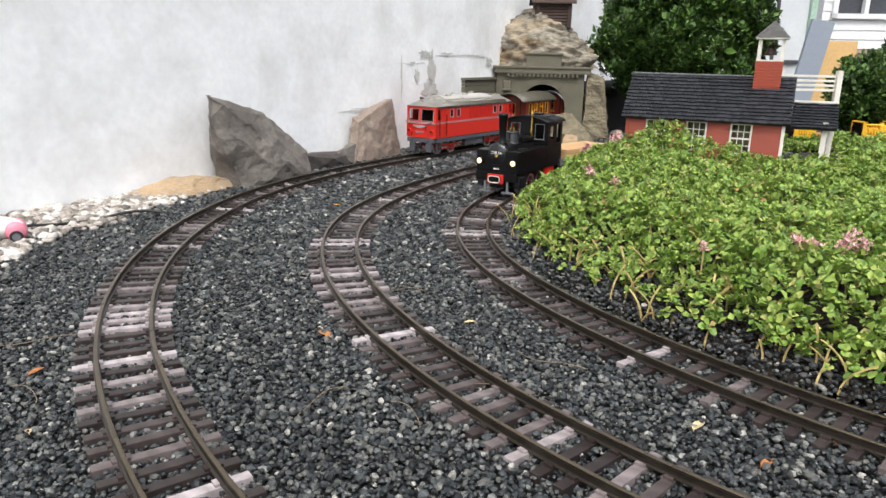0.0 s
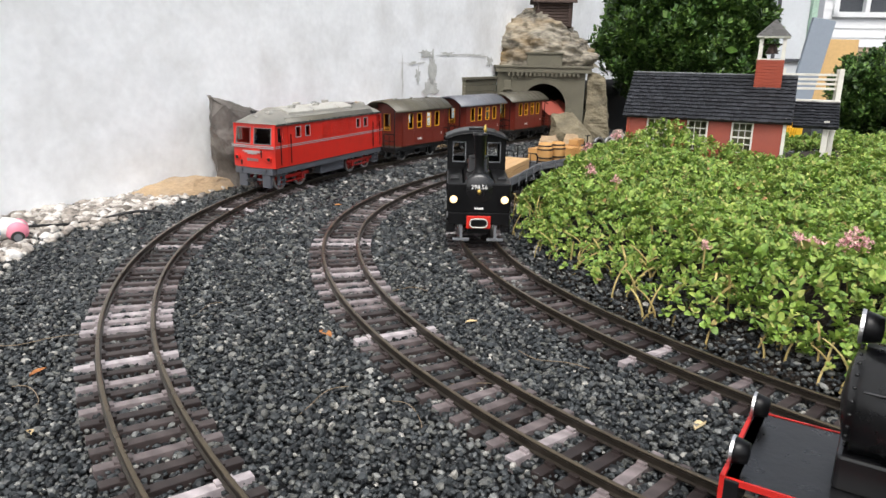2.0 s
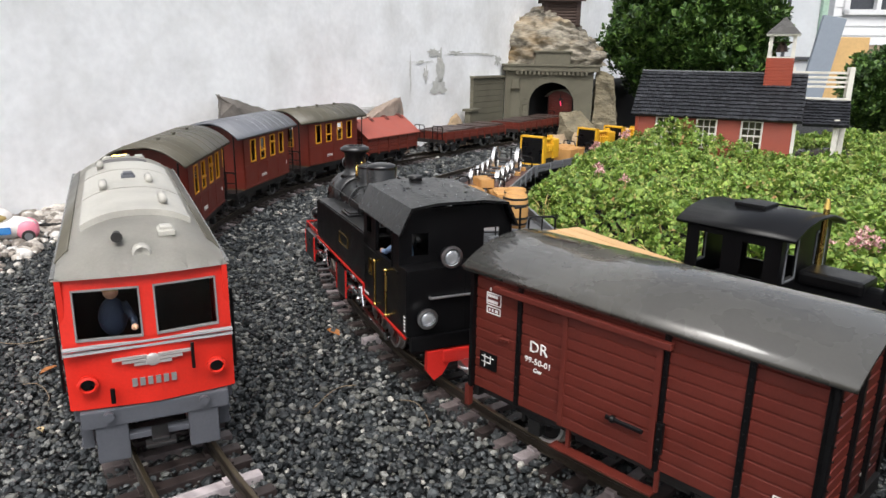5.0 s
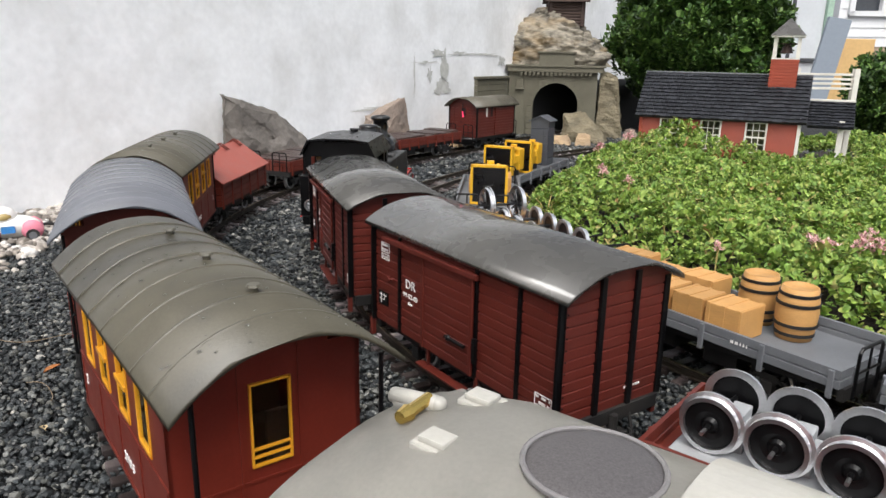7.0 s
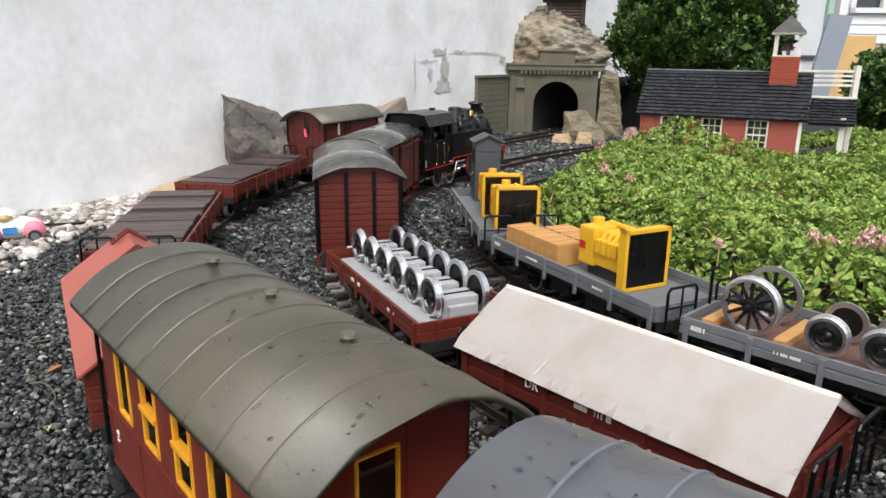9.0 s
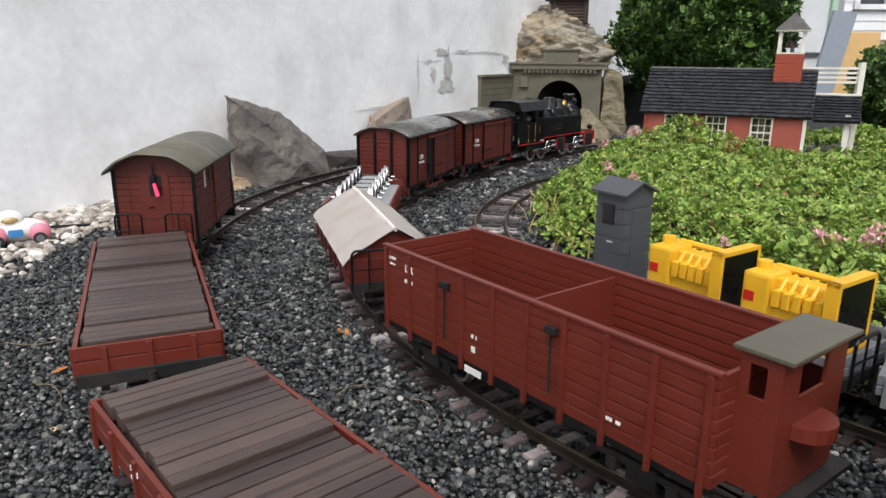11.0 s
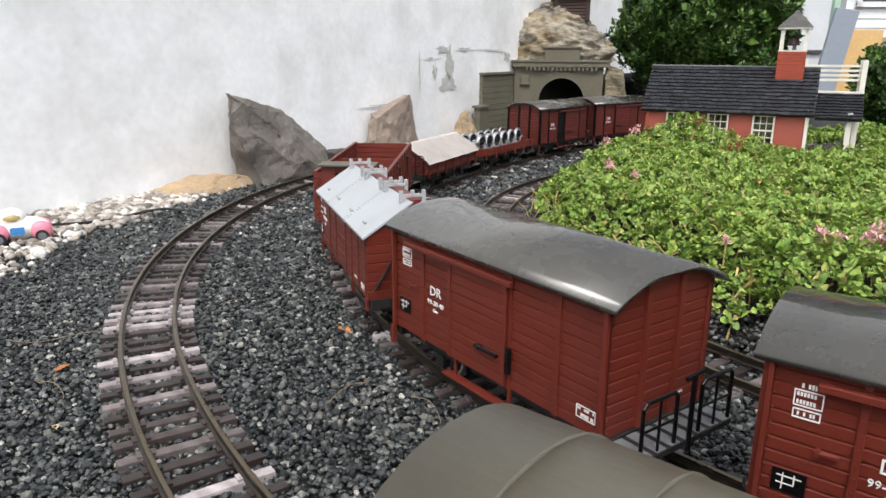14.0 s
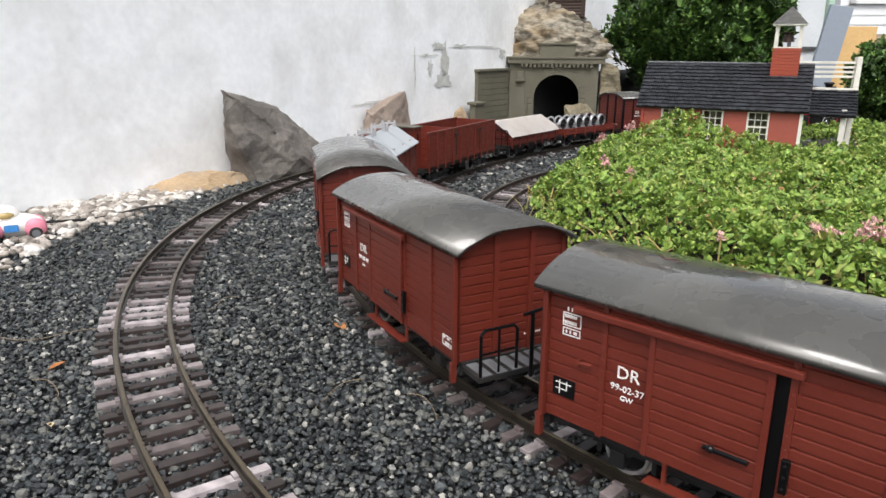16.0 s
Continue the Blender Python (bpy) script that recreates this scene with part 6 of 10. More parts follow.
def make_bed():
    g = 0.016
    xs = np.arange(0.05, 1.9, g)
    ys = np.arange(0.3, 2.0, g)
    X, Y = np.meshgrid(xs, ys)
    d, h = bed_height(X.ravel(), Y.ravel())
    rng = np.random.default_rng(2)
    z = GROUND_Z + h - 0.004 + rng.uniform(-0.003, 0.003, len(h))
    idx = -np.ones(len(h), int)
    ok = d > 0.05
    idx[ok] = np.arange(ok.sum())
    v = np.stack([X.ravel(), Y.ravel(), z], 1)[ok]
    nx = len(xs)
    faces = []
    for j in range(len(ys) - 1):
        for i in range(nx - 1):
            q = [idx[j * nx + i], idx[j * nx + i + 1], idx[(j + 1) * nx + i + 1], idx[(j + 1) * nx + i]]
            if min(q) >= 0:
                faces.append(q)
    bed = joined("soil_bed", v, faces, SOIL, True)
    tagged(bed, "raised bed of dark soil inside the track loop", "soil", kind="structure")
    n = 43000
    x, y = rng.uniform(0.06, 1.35, n), rng.uniform(0.4, 1.72, n)
    d, h = bed_height(x, y)
    inv = HOUSE_M.inverted()
    hx = inv[0][0] * x + inv[0][1] * y + inv[0][3]
    hy = inv[1][0] * x + inv[1][1] * y + inv[1][3]
    ok = (d > 0.062 + 0.018 * rng.random(n)) & ~((hx > -0.03) & (hx < HOUSE_L + 0.11) & (hy > -0.02) & (hy < 0.24)) & (x < 0.64 * y + 0.22) & ~((d < 0.13) & (y > 1.25))
    x, y, d, h = x[ok], y[ok], d[ok], h[ok]
    clump = np.array([noise.noise(Vector((a * 9, b * 9, 4))) for a, b in zip(x, y)])
    lift = 0.012 + 0.022 * np.clip((d - 0.06) / 0.08, 0, 1) * rng.random(len(x)) ** 0.5 + 0.012 * clump
    lift = np.maximum(lift, 0.005) + 0.014 * np.clip((y - 1.0) / 0.3, 0, 1) * (1 + 0.6 * clump) + 0.01 * rng.random(len(x)) ** 3
    hx, hy = inv[0][0] * x + inv[0][1] * y + inv[0][3], inv[1][0] * x + inv[1][1] * y + inv[1][3]
    lift += (0.034 + 0.03 * clump) * np.exp(-((hx - 0.1) / 0.11) ** 2 - ((hy + 0.055) / 0.05) ** 2) * rng.random(len(x)) ** 0.4
    size = rng.uniform(0.0048, 0.0092, len(x)) * (1 + 0.25 * clump) * (1 + 0.12 * np.clip((0.95 - y) / 0.3, 0, 1))
    v, f = place_upright(rosette_shapes(8, 4), np.stack([x, y, GROUND_Z + h + lift], 1), size, 0.5, 5)
    tagged(joined("sedum", v, f, LEAF_SEDUM, True), "dense bright green sedum with fleshy leaves filling the bed", "sedum", kind="stuff")
    # stems
    ns = 2600
    x, y = rng.uniform(0.1, 1.1, ns), rng.uniform(0.45, 1.5, ns)
    d, h = bed_height(x, y)
    ok = (d > 0.058) & (x < 0.64 * y + 0.2) & ~((d > 0.11) & (rng.random(ns) < 0.75)) & (y < 1.25)
    sv, sf = [], []
    for a, b, hh in zip(x[ok], y[ok], h[ok]):
        l = rng.uniform(0.02, 0.05)
        t = rng.uniform(0, 6.28)
        lean = rng.uniform(0.3, 1.2)
        r = 0.0008 + 0.0004 * (b < 0.9)
        base = len(sv)
        steps = 5
        for i in range(steps + 1):
            u = i / steps
            cx = a + math.cos(t) * lean * l * u * u * 0.6
            cy = b + math.sin(t) * lean * l * u * u * 0.6
            cz = GROUND_Z + hh + l * u * (1 - 0.2 * u * lean)
            for k in range(4):
                q = k * math.pi / 2
                sv.append((cx + r * math.cos(q), cy + r * math.sin(q), cz + 0.3 * r * math.sin(q)))
        for i in range(steps):
            for k in range(4):
                p, p2 = base + i * 4 + k, base + i * 4 + (k + 1) % 4
                sf.append((p, p2, p2 + 4, p + 4))
    tagged(joined("sedum_stems", sv, sf, STEM), "straw coloured bare stems at the bed edge", "stems", kind="stuff")


def flower(x, y, z, r, name_label):
    bm = bmesh.new()
    rng = random.Random(int(x * 1000))
    for k in range(22):
        a, e = rng.uniform(0, 6.28), rng.uniform(0.0, 1.5)
        c = Vector((math.cos(a) * math.cos(e), math.sin(a) * math.cos(e), math.sin(e) * 0.9)) * r * rng.uniform(0.4, 0.95)
        c.z += rng.uniform(-0.35, 0.35) * r
        for j in range(5):
            b = j * 1.2566 + rng.uniform(-0.3, 0.3)
            t = c + Vector((math.cos(b) * rng.uniform(0.3, 0.6), math.sin(b) * rng.uniform(0.3, 0.6), rng.uniform(0.1, 0.7))) * r * 0.6
            w = Vector((-math.sin(b), math.cos(b), 0)) * r * 0.1
            bm.faces.new([bm.verts.new(c), bm.verts.new((c + t) / 2 + w), bm.verts.new(t), bm.verts.new((c + t) / 2 - w)])
    st = part("flower", bm, PINK)
    st.matrix_basis = pose(x, y, z)
    tagged(st, name_label, "flower", "pink sedum flowers")
    bm = bmesh.new()
    rod(bm, (0, 0, -0.05), (0, 0, 0.004), 0.001, 6)
    part("stalk", bm, STEM, st)


make_bed()
for x, y, z, r in ((0.265, 1.33, 0.068, 0.013), (0.34, 1.42, 0.08, 0.014), (0.375, 1.4, 0.074, 0.012), (0.362, 0.7, 0.058, 0.009), (0.378, 0.695, 0.055, 0.008), (0.405, 0.69, 0.056, 0.01), (0.422, 0.688, 0.055, 0.01), (0.425, 0.71, 0.06, 0.01), (0.275, 0.72, 0.045, 0.007), (0.225, 1.09, 0.064, 0.012), (0.25, 1.02, 0.062, 0.008)):
    flower(x, y, z + 0.022, r * 1.2, "small pink star flower cluster above the sedum")


# ---- schoolhouse ----
def shingles(parent, m, length, slope, rows, width, name="shingles"):
    """Rows of overlapping shingles on a slope: x along the eave, y up the slope."""
    rng = random.Random(6)
    vs, fs = [], []
    pitch = slope / rows
    n = int(length / width)
    for r in range(rows):
        shift = (r % 2) * width / 2
        for i in range(n + 1):
            x0, x1 = max(0, i * width - shift), min(length, (i + 1) * width - shift)
            if x1 - x0 < 0.001:
                continue
            y0 = r * pitch - rng.uniform(0, 0.002)
            y1 = y0 + pitch * 1.3
            t = 0.0024 + rng.uniform(0, 0.0008)
            g = 0.0004
            b = len(vs)
            vs += [m @ Vector(p) for p in ((x0 + g, y0, 0.0015), (x1 - g, y0, 0.0015), (x1 - g, y1, 0.0), (x0 + g, y1, 0.0), (x0 + g, y0, 0.0015 + t), (x1 - g, y0, 0.0015 + t), (x1 - g, y1, 0.001), (x0 + g, y1, 0.001))]
            fs += [(b + 4, b + 5, b + 6, b + 7), (b, b + 1, b + 5, b + 4), (b + 1, b + 2, b + 6, b + 5), (b, b + 4, b + 7, b + 3)]
    ob = joined(name, vs, fs, SHINGLE, False, parent)
    return tagged(ob, "dark slate coloured wooden shingles", kind="stuff")


def clapboards(bm, x0, x1, z0, z1, y, holes, pitch=0.0058):
    z = z0
    while z < z1 - 0.001:
        zt = min(z + pitch, z1)
        spans = [(x0, x1)]
        for a, b, c, d in holes:
            if z < d and zt > c:
                spans = [s for p, q in spans for s in (((p, min(q, a)), (max(p, b), q)) if a < q and b > p else ((p, q),)) if s[1] - s[0] > 0.001]
        for p, q in spans:
            v = [bm.verts.new(c) for c in ((p, y - 0.0018, z), (q, y - 0.0018, z), (q, y - 0.0004, zt), (p, y - 0.0004, zt), (p, y, z), (q, y, z))]
            bm.faces.new((v[0], v[1], v[2], v[3]))
            bm.faces.new((v[4], v[5], v[1], v[0]))
        z += pitch


def schoolhouse():
    th = empty("model_schoolhouse", "brick red model schoolhouse with dark shingles and bell tower", "model house")
    L, D, zb, ze, zr = HOUSE_L, HOUSE_D, 0.0, 0.157, 0.231
    wins = [(0.2 * L, 0.09, 0.143), (0.465 * L, 0.09, 0.143), (0.745 * L, 0.09, 0.143)]
    holes = [(x - 0.0165, x + 0.0165, a, b) for x, a, b in wins]
    bm = bmesh.new()
    holed(bm, 0, L, zb, ze, 0.0025, 0.005, holes)
    clapboards(bm, 0, L, zb, ze, 0.0, holes)
    front = part("front_wall", bm, BARN, th, "brick red clapboard wall")
    bm = bmesh.new()
    box(bm, 0, L, D - 0.005, D, zb, ze)
    part("back_wall", bm, BARN, th)
    for x in (0, L - 0.005):
        bm = bmesh.new()
        v = [bm.verts.new((x + dx, y, z)) for dx in (0, 0.005) for y, z in ((0.005, zb), (D - 0.005, zb), (D - 0.005, ze), (D / 2, zr - 0.004), (0.005, ze))]
        bm.faces.new(v[:5])
        bm.faces.new(v[5:][::-1])
        for i in range(5):
            j = (i + 1) % 5
            bm.faces.new((v[i], v[j], v[5 + j], v[5 + i]))
        bmesh.ops.recalc_face_normals(bm, faces=bm.faces)
        part("gable_wall", bm, BARN, th)
    for x, a, b in wins:
        bm = bmesh.new()
        w, t = 0.0165, 0.0032
        for e, f, g, h in ((x - w - t, x - w, a - t, b + t), (x + w, x + w + t, a - t, b + t), (x - w, x + w, b, b + t), (x - w - t, x + w + t, a - t, a)):
            box(bm, e, f, -0.004, 0.003, g, h, 0.0005)
        fr = part("window", bm, WHITE_PAINT, front, "white framed window")
        bm = bmesh.new()
        for k in (-0.0055, 0.0055):
            box(bm, x + k - 0.0007, x + k + 0.0007, -0.001, 0.0015, a, b)
        for k in (0.25, 0.5, 0.75):
            hh = 0.0014 if k == 0.5 else 0.0007
            box(bm, x - w, x + w, -0.0016 if k == 0.5 else -0.001, 0.0015, a + (b - a) * k - hh, a + (b - a) * k + hh)
        part("glazing_bar", bm, WHITE_PAINT, fr)
        bm = bmesh.new()
        box(bm, x - w, x + w, 0.0018, 0.0026, a, b)
        p = part("pane", bm, GLASS, fr)
        p.visible_shadow = False
        bm = bmesh.new()
        box(bm, x - w, x + w, 0.012, 0.013, a, b)
        part("curtain", bm, material("olive_curtain", (0.14, 0.13, 0.07), 0.8, vary=0.3), fr)
    for x in (-0.0015, L - 0.0045):
        bm = bmesh.new()
        box(bm, x, x + 0.006, -0.0035, 0.004, zb, ze, 0.0004)
        part("corner_board", bm, BARN if x < 0 else WHITE_PAINT, th)
    over = 0.01
    half = D / 2 + over
    rise = (zr - ze) * half / (D / 2)
    slope = math.hypot(half, rise)
    ang = math.atan2(rise, half)
    for sgn in (1, -1):
        base = Matrix.Translation((-0.01, -over, zr - rise)) @ Matrix.Rotation(ang, 4, "X") if sgn > 0 else Matrix.Translation((L + 0.01, D + over, zr - rise)) @ Matrix.Rotation(math.pi, 4, "Z") @ Matrix.Rotation(ang, 4, "X")
        bm = bmesh.new()
        box(bm, 0, L + 0.02, 0, slope, -0.003, 0.001)
        bmesh.ops.transform(bm, matrix=base, verts=bm.verts)
        r = part("roof", bm, SHINGLE, th, "dark shingled roof slope")
        shingles(r, base, L + 0.02, slope, 13, 0.0085)
    bm = bmesh.new()
    box(bm, -0.01, L + 0.01, D / 2 - 0.004, D / 2 + 0.004, zr + 0.0005, zr + 0.0035, 0.0008)
    part("ridge_cap", bm, GREY_PLASTIC, th)
    # bell tower
    cx, cy, w = 0.855 * L, D / 2, 0.0245
    bm = bmesh.new()
    grooved(bm, 2 * w, 2 * w, zr - 0.03, 0.262, 0.0062, 0.0008, cx, cy)
    bmesh.ops.recalc_face_normals(bm, faces=bm.faces)
    tw = part("bell_tower", bm, BARN, th, "red clapboard bell tower base")
    for sx in (-1, 1):
        for sy in (-1, 1):
            bm = bmesh.new()
            box(bm, cx + sx * (w - 0.004) - 0.0032, cx + sx * (w - 0.004) + 0.0032, cy + sy * (w - 0.004) - 0.0032, cy + sy * (w - 0.004) + 0.0032, 0.262, 0.304, 0.0004)
            part("tower_post", bm, WHITE_PAINT, tw, "white post")
    bm = bmesh.new()
    box(bm, cx - w, cx + w, cy - w, cy + w, 0.262, 0.2645)
    box(bm, cx - w - 0.005, cx + w + 0.005, cy - w - 0.005, cy + w + 0.005, 0.303, 0.306, 0.0005)
    part("tower_trim", bm, WHITE_PAINT, tw)
    bm = bmesh.new()
    v = bmesh.ops.create_cone(bm, cap_ends=True, segments=4, radius1=(w + 0.006) * 1.414, radius2=0.001, depth=0.032)["verts"]
    bmesh.ops.transform(bm, matrix=Matrix.Translation((cx, cy, 0.322)) @ Matrix.Rotation(math.pi / 4, 4, "Z"), verts=v)
    part("tower_roof", bm, ROOF_DARK, tw, "slate grey pyramid roof")
    bm = bmesh.new()
    lathe(bm, [(0.0125, 0), (0.0105, 0.0025), (0.0085, 0.011), (0.0055, 0.016), (0.0005, 0.018)], Matrix.Translation((cx, cy, 0.2735)), 18)
    rod(bm, (cx - 0.02, cy, 0.291), (cx + 0.02, cy, 0.291), 0.0012, 6)
    bmesh.ops.recalc_face_normals(bm, faces=bm.faces)
    part("bell", bm, material("dark_bronze", (0.05, 0.03, 0.025), 0.45, 0.5), tw, "dark bronze bell", True)
    # porch
    px0, px1, d0, d1 = L + 0.011, L + 0.088, 0.02, D - 0.02
    pe, pr = 0.142, 0.186
    half = (d1 - d0) / 2 + 0.01
    ang = math.atan2(pr - pe, half)
    sl = math.hypot(pr - pe, half)
    for sgn in (1, -1):
        base = Matrix.Translation((px0, d0 - 0.01, pe)) @ Matrix.Rotation(ang, 4, "X") if sgn > 0 else Matrix.Translation((px1, d1 + 0.01, pe)) @ Matrix.Rotation(math.pi, 4, "Z") @ Matrix.Rotation(ang, 4, "X")
        bm = bmesh.new()
        box(bm, 0, px1 - px0, 0, sl, -0.003, 0.001)
        bmesh.ops.transform(bm, matrix=base, verts=bm.verts)
        r = part("porch_roof", bm, SHINGLE, th)
        shingles(r, base, px1 - px0, sl, 9, 0.0085)
    bm = bmesh.new()
    box(bm, px0, px1, (d0 + d1) / 2 - 0.004, (d0 + d1) / 2 + 0.004, pr, pr + 0.004, 0.0006)
    part("ridge_cap", bm, WHITE_PAINT, th)
    for x, y in ((px1 - 0.02, d0 + 0.004), (px1 - 0.008, d0 + 0.03), (px1 - 0.012, d1 - 0.006)):
        bm = bmesh.new()
        box(bm, x - 0.0045, x + 0.0045, y - 0.0045, y + 0.0045, zb, pe + 0.012, 0.0005)
        part("porch_post", bm, WHITE_PAINT, th, "white porch post")
    bm = bmesh.new()
    box(bm, L, px1, d0, d1, zb, 0.034, 0.001)
    part("porch_floor", bm, GREY_PLASTIC, th)
    th.matrix_basis = HOUSE_M
    return th


schoolhouse()


# ---- tunnel portal and cast rock hill ----
PORTAL_M = pose(0.338, 2.535, 0, 0, 0, -8)


def tunnel():
    th = empty("tunnel_portal", "olive grey stone tunnel portal with arched mouth", "tunnel portal")
    zb = -0.03
    r, spring = 0.078, 0.092
    x0, x1, zt, t = -0.165, 0.14, 0.222, 0.05
    # face with arch hole, built as a strip fan
    bm = bmesh.new()
    arch = [(-r, zb)] + [(-r * math.cos(math.pi * i / 16), spring + r * math.sin(math.pi * i / 16)) for i in range(17)] + [(r, zb)]
    outer = [(x0, zb)] + [(x0 + (x1 - x0) * i / 16, zt) for i in range(17)] + [(x1, zb)]
    for y in (0, t):
        a = [bm.verts.new((x, y, z)) for x, z in arch]
        b = [bm.verts.new((x, y, z)) for x, z in outer]
        for i in range(len(arch) - 1):
            q = (a[i], a[i + 1], b[i + 1], b[i])
            bm.faces.new(q if y else q[::-1])
        if y == 0:
            fa, fb = a, b
    for i in range(len(arch) - 1):
        bm.faces.new((fa[i], a[i], a[i + 1], fa[i + 1]))
        bm.faces.new((fb[i], fb[i + 1], b[i + 1], b[i]))
    bmesh.ops.recalc_face_normals(bm, faces=bm.faces)
    part("portal_face", bm, PORTAL, th, "olive grey stone face")
    n = 15
    for i in range(n):  # voussoirs
        a0, a1 = math.pi * i / n + 0.012, math.pi * (i + 1) / n - 0.012
        bm = bmesh.new()
        vs = []
        for y in (-0.006, 0.004):
            for rr, aa in ((r + 0.0005, a0), (r + 0.022, a0), (r + 0.022, a1), (r + 0.0005, a1)):
                vs.append(bm.verts.new((-rr * math.cos(aa), y, spring + rr * math.sin(aa))))
        for f in ((0, 1, 2, 3), (4, 5, 6, 7), (0, 1, 5, 4), (1, 2, 6, 5), (2, 3, 7, 6), (3, 0, 4, 7)):
            bm.faces.new([vs[k] for k in f])
        bmesh.ops.recalc_face_normals(bm, faces=bm.faces)
        part("voussoir", bm, PORTAL, th)
    for sx in (-1, 1):
        for k in range(6):
            bm = bmesh.new()
            z = zb + k * 0.0203
            xa, xb = sorted((sx * (r + 0.0005), sx * (r + 0.021)))
            box(bm, xa, xb, -0.006, 0.003, z + 0.0006, z + 0.0197, 0.001)
            part("jamb_stone", bm, PORTAL, th)
    # pilaster, cornice, dentils, parapet
    bm = bmesh.new()
    v = [bm.verts.new(p) for p in ((-0.146, -0.012, zb), (-0.104, -0.012, zb), (-0.112, -0.004, 0.15), (-0.14, -0.004, 0.15), (-0.146, 0.004, zb), (-0.104, 0.004, zb), (-0.112, 0.004, 0.15), (-0.14, 0.004, 0.15))]
    for f in ((0, 1, 2, 3), (0, 4, 5, 1), (1, 5, 6, 2), (3, 2, 6, 7), (0, 3, 7, 4)):
        bm.faces.new([v[k] for k in f])
    part("pilaster", bm, PORTAL, th)
    bm = bmesh.new()
    box(bm, -0.138, -0.114, -0.014, 0.002, 0.15, 0.18, 0.002)
    box(bm, -0.142, -0.11, -0.016, 0.002, 0.146, 0.153, 0.002)
    part("pilaster_cap", bm, PORTAL, th)
    bm = bmesh.new()
    box(bm, x0 - 0.006, x1 + 0.02, -0.016, t, 0.207, 0.224, 0.0015)
    box(bm, x0 - 0.012, x1 + 0.026, -0.02, t, 0.224, 0.2305, 0.001)
    part("cornice", bm, PORTAL, th)
    for i in range(17):
        bm = bmesh.new()
        x = -0.122 + i * 0.0148
        box(bm, x - 0.0042, x + 0.0042, -0.016, 0.001, 0.195, 0.2065, 0.001)
        part("corbel", bm, PORTAL, th)
    bm = bmesh.new()
    box(bm, -0.062, 0.058, -0.012, 0.03, 0.23, 0.27, 0.001)
    box(bm, -0.068, 0.064, -0.017, 0.034, 0.27, 0.276, 0.0012)
    part("parapet", bm, PORTAL, th)
    # retaining wall, left end drawn along the camera's sight line to stay in view
    left = PORTAL_M.inverted() @ Vector((0.06, 2.376, 0))
    run = Vector((x0 - 0.002, -0.002, 0)) - left
    turn = Matrix.Translation(left) @ Matrix.Rotation(math.atan2(run.y, run.x), 4, "Z")
    for k in range(11):
        bm = bmesh.new()
        z = zb + k * 0.0193
        box(bm, 0, run.length, 0.0, 0.014, z + 0.0005, z + 0.0188, 0.0008)
        part("retaining_course", turned(bm, turn), PORTAL, th)
    bm = bmesh.new()
    box(bm, -0.004, run.length, -0.006, 0.016, 0.183, 0.191, 0.0012)
    part("coping", turned(bm, turn), PORTAL, th)
    bm = bmesh.new()
    box(bm, -0.066, -0.012, -0.03, -0.008, zb, 0.082, 0.002)
    box(bm, -0.072, -0.006, -0.036, -0.002, 0.082, 0.09, 0.0015)
    part("low_pier", turned(bm, turn), PORTAL, th)
    # dark bore, its lining near black all along
    bm = bmesh.new()
    sec = [(x, z) for x, z in arch]
    rings = []
    for y, k in ((t, 1.0), (0.9, 1.02)):
        rings.append([bm.verts.new((x * 1.06 + (y - t) * 0.5, y, z if z < spring else z + 0.004)) for x, z in sec])
    for i in range(len(sec) - 1):
        bm.faces.new((rings[0][i], rings[1][i], rings[1][i + 1], rings[0][i + 1]))
    part("tunnel_bore", bm, TUNNEL_DARK, th, "dark tunnel lining")
    th.matrix_basis = PORTAL_M
    return th


tunnel()


def hill():
    bm = bmesh.new()
    n, mrows = 70, 46
    rows = []
    for j in range(mrows + 1):
        v = j / mrows
        row = []
        for i in range(n + 1):
            u = i / n
            ang = (u - 0.5) * math.pi * 1.15
            prof = math.sin(min(1, v * 1.0) * math.pi / 2)
            rad = 1 - 0.85 * prof ** 3
            x = -0.016 + 0.2 * math.sin(ang) * rad * (1 + 0.1 * noise.noise(Vector((u * 5, v * 4, 1))))
            y = 0.16 - 0.165 * math.cos(ang) * rad
            z = 0.226 + (0.192 + 0.055 * noise.noise(Vector((u * 4, 2.5, 0.3))) - 0.06 * max(0, x / 0.17)) * prof
            p = Vector((x, y, z))
            c = abs(noise.noise(Vector((x * 16, y * 16, z * 30)))) * 0.04 + noise.noise(Vector((x * 45, y * 45, z * 80))) * 0.016 + noise.noise(Vector((x * 110, y * 110, z * 160))) * 0.004
            dirn = Vector((math.sin(ang), -math.cos(ang), 0.5 * v)).normalized()
            row.append(bm.verts.new(p + dirn * (c - 0.012)))
        rows.append(row)
    for a, b in zip(rows, rows[1:]):
        for i in range(n):
            bm.faces.new((a[i], a[i + 1], b[i + 1], b[i]))
    ob = part("cast_rock_hill", bm, ROCK_HILL, None, "", True)
    ob.matrix_basis = PORTAL_M
    tagged(ob, "mottled tan and grey cast rock above the tunnel", "rock")


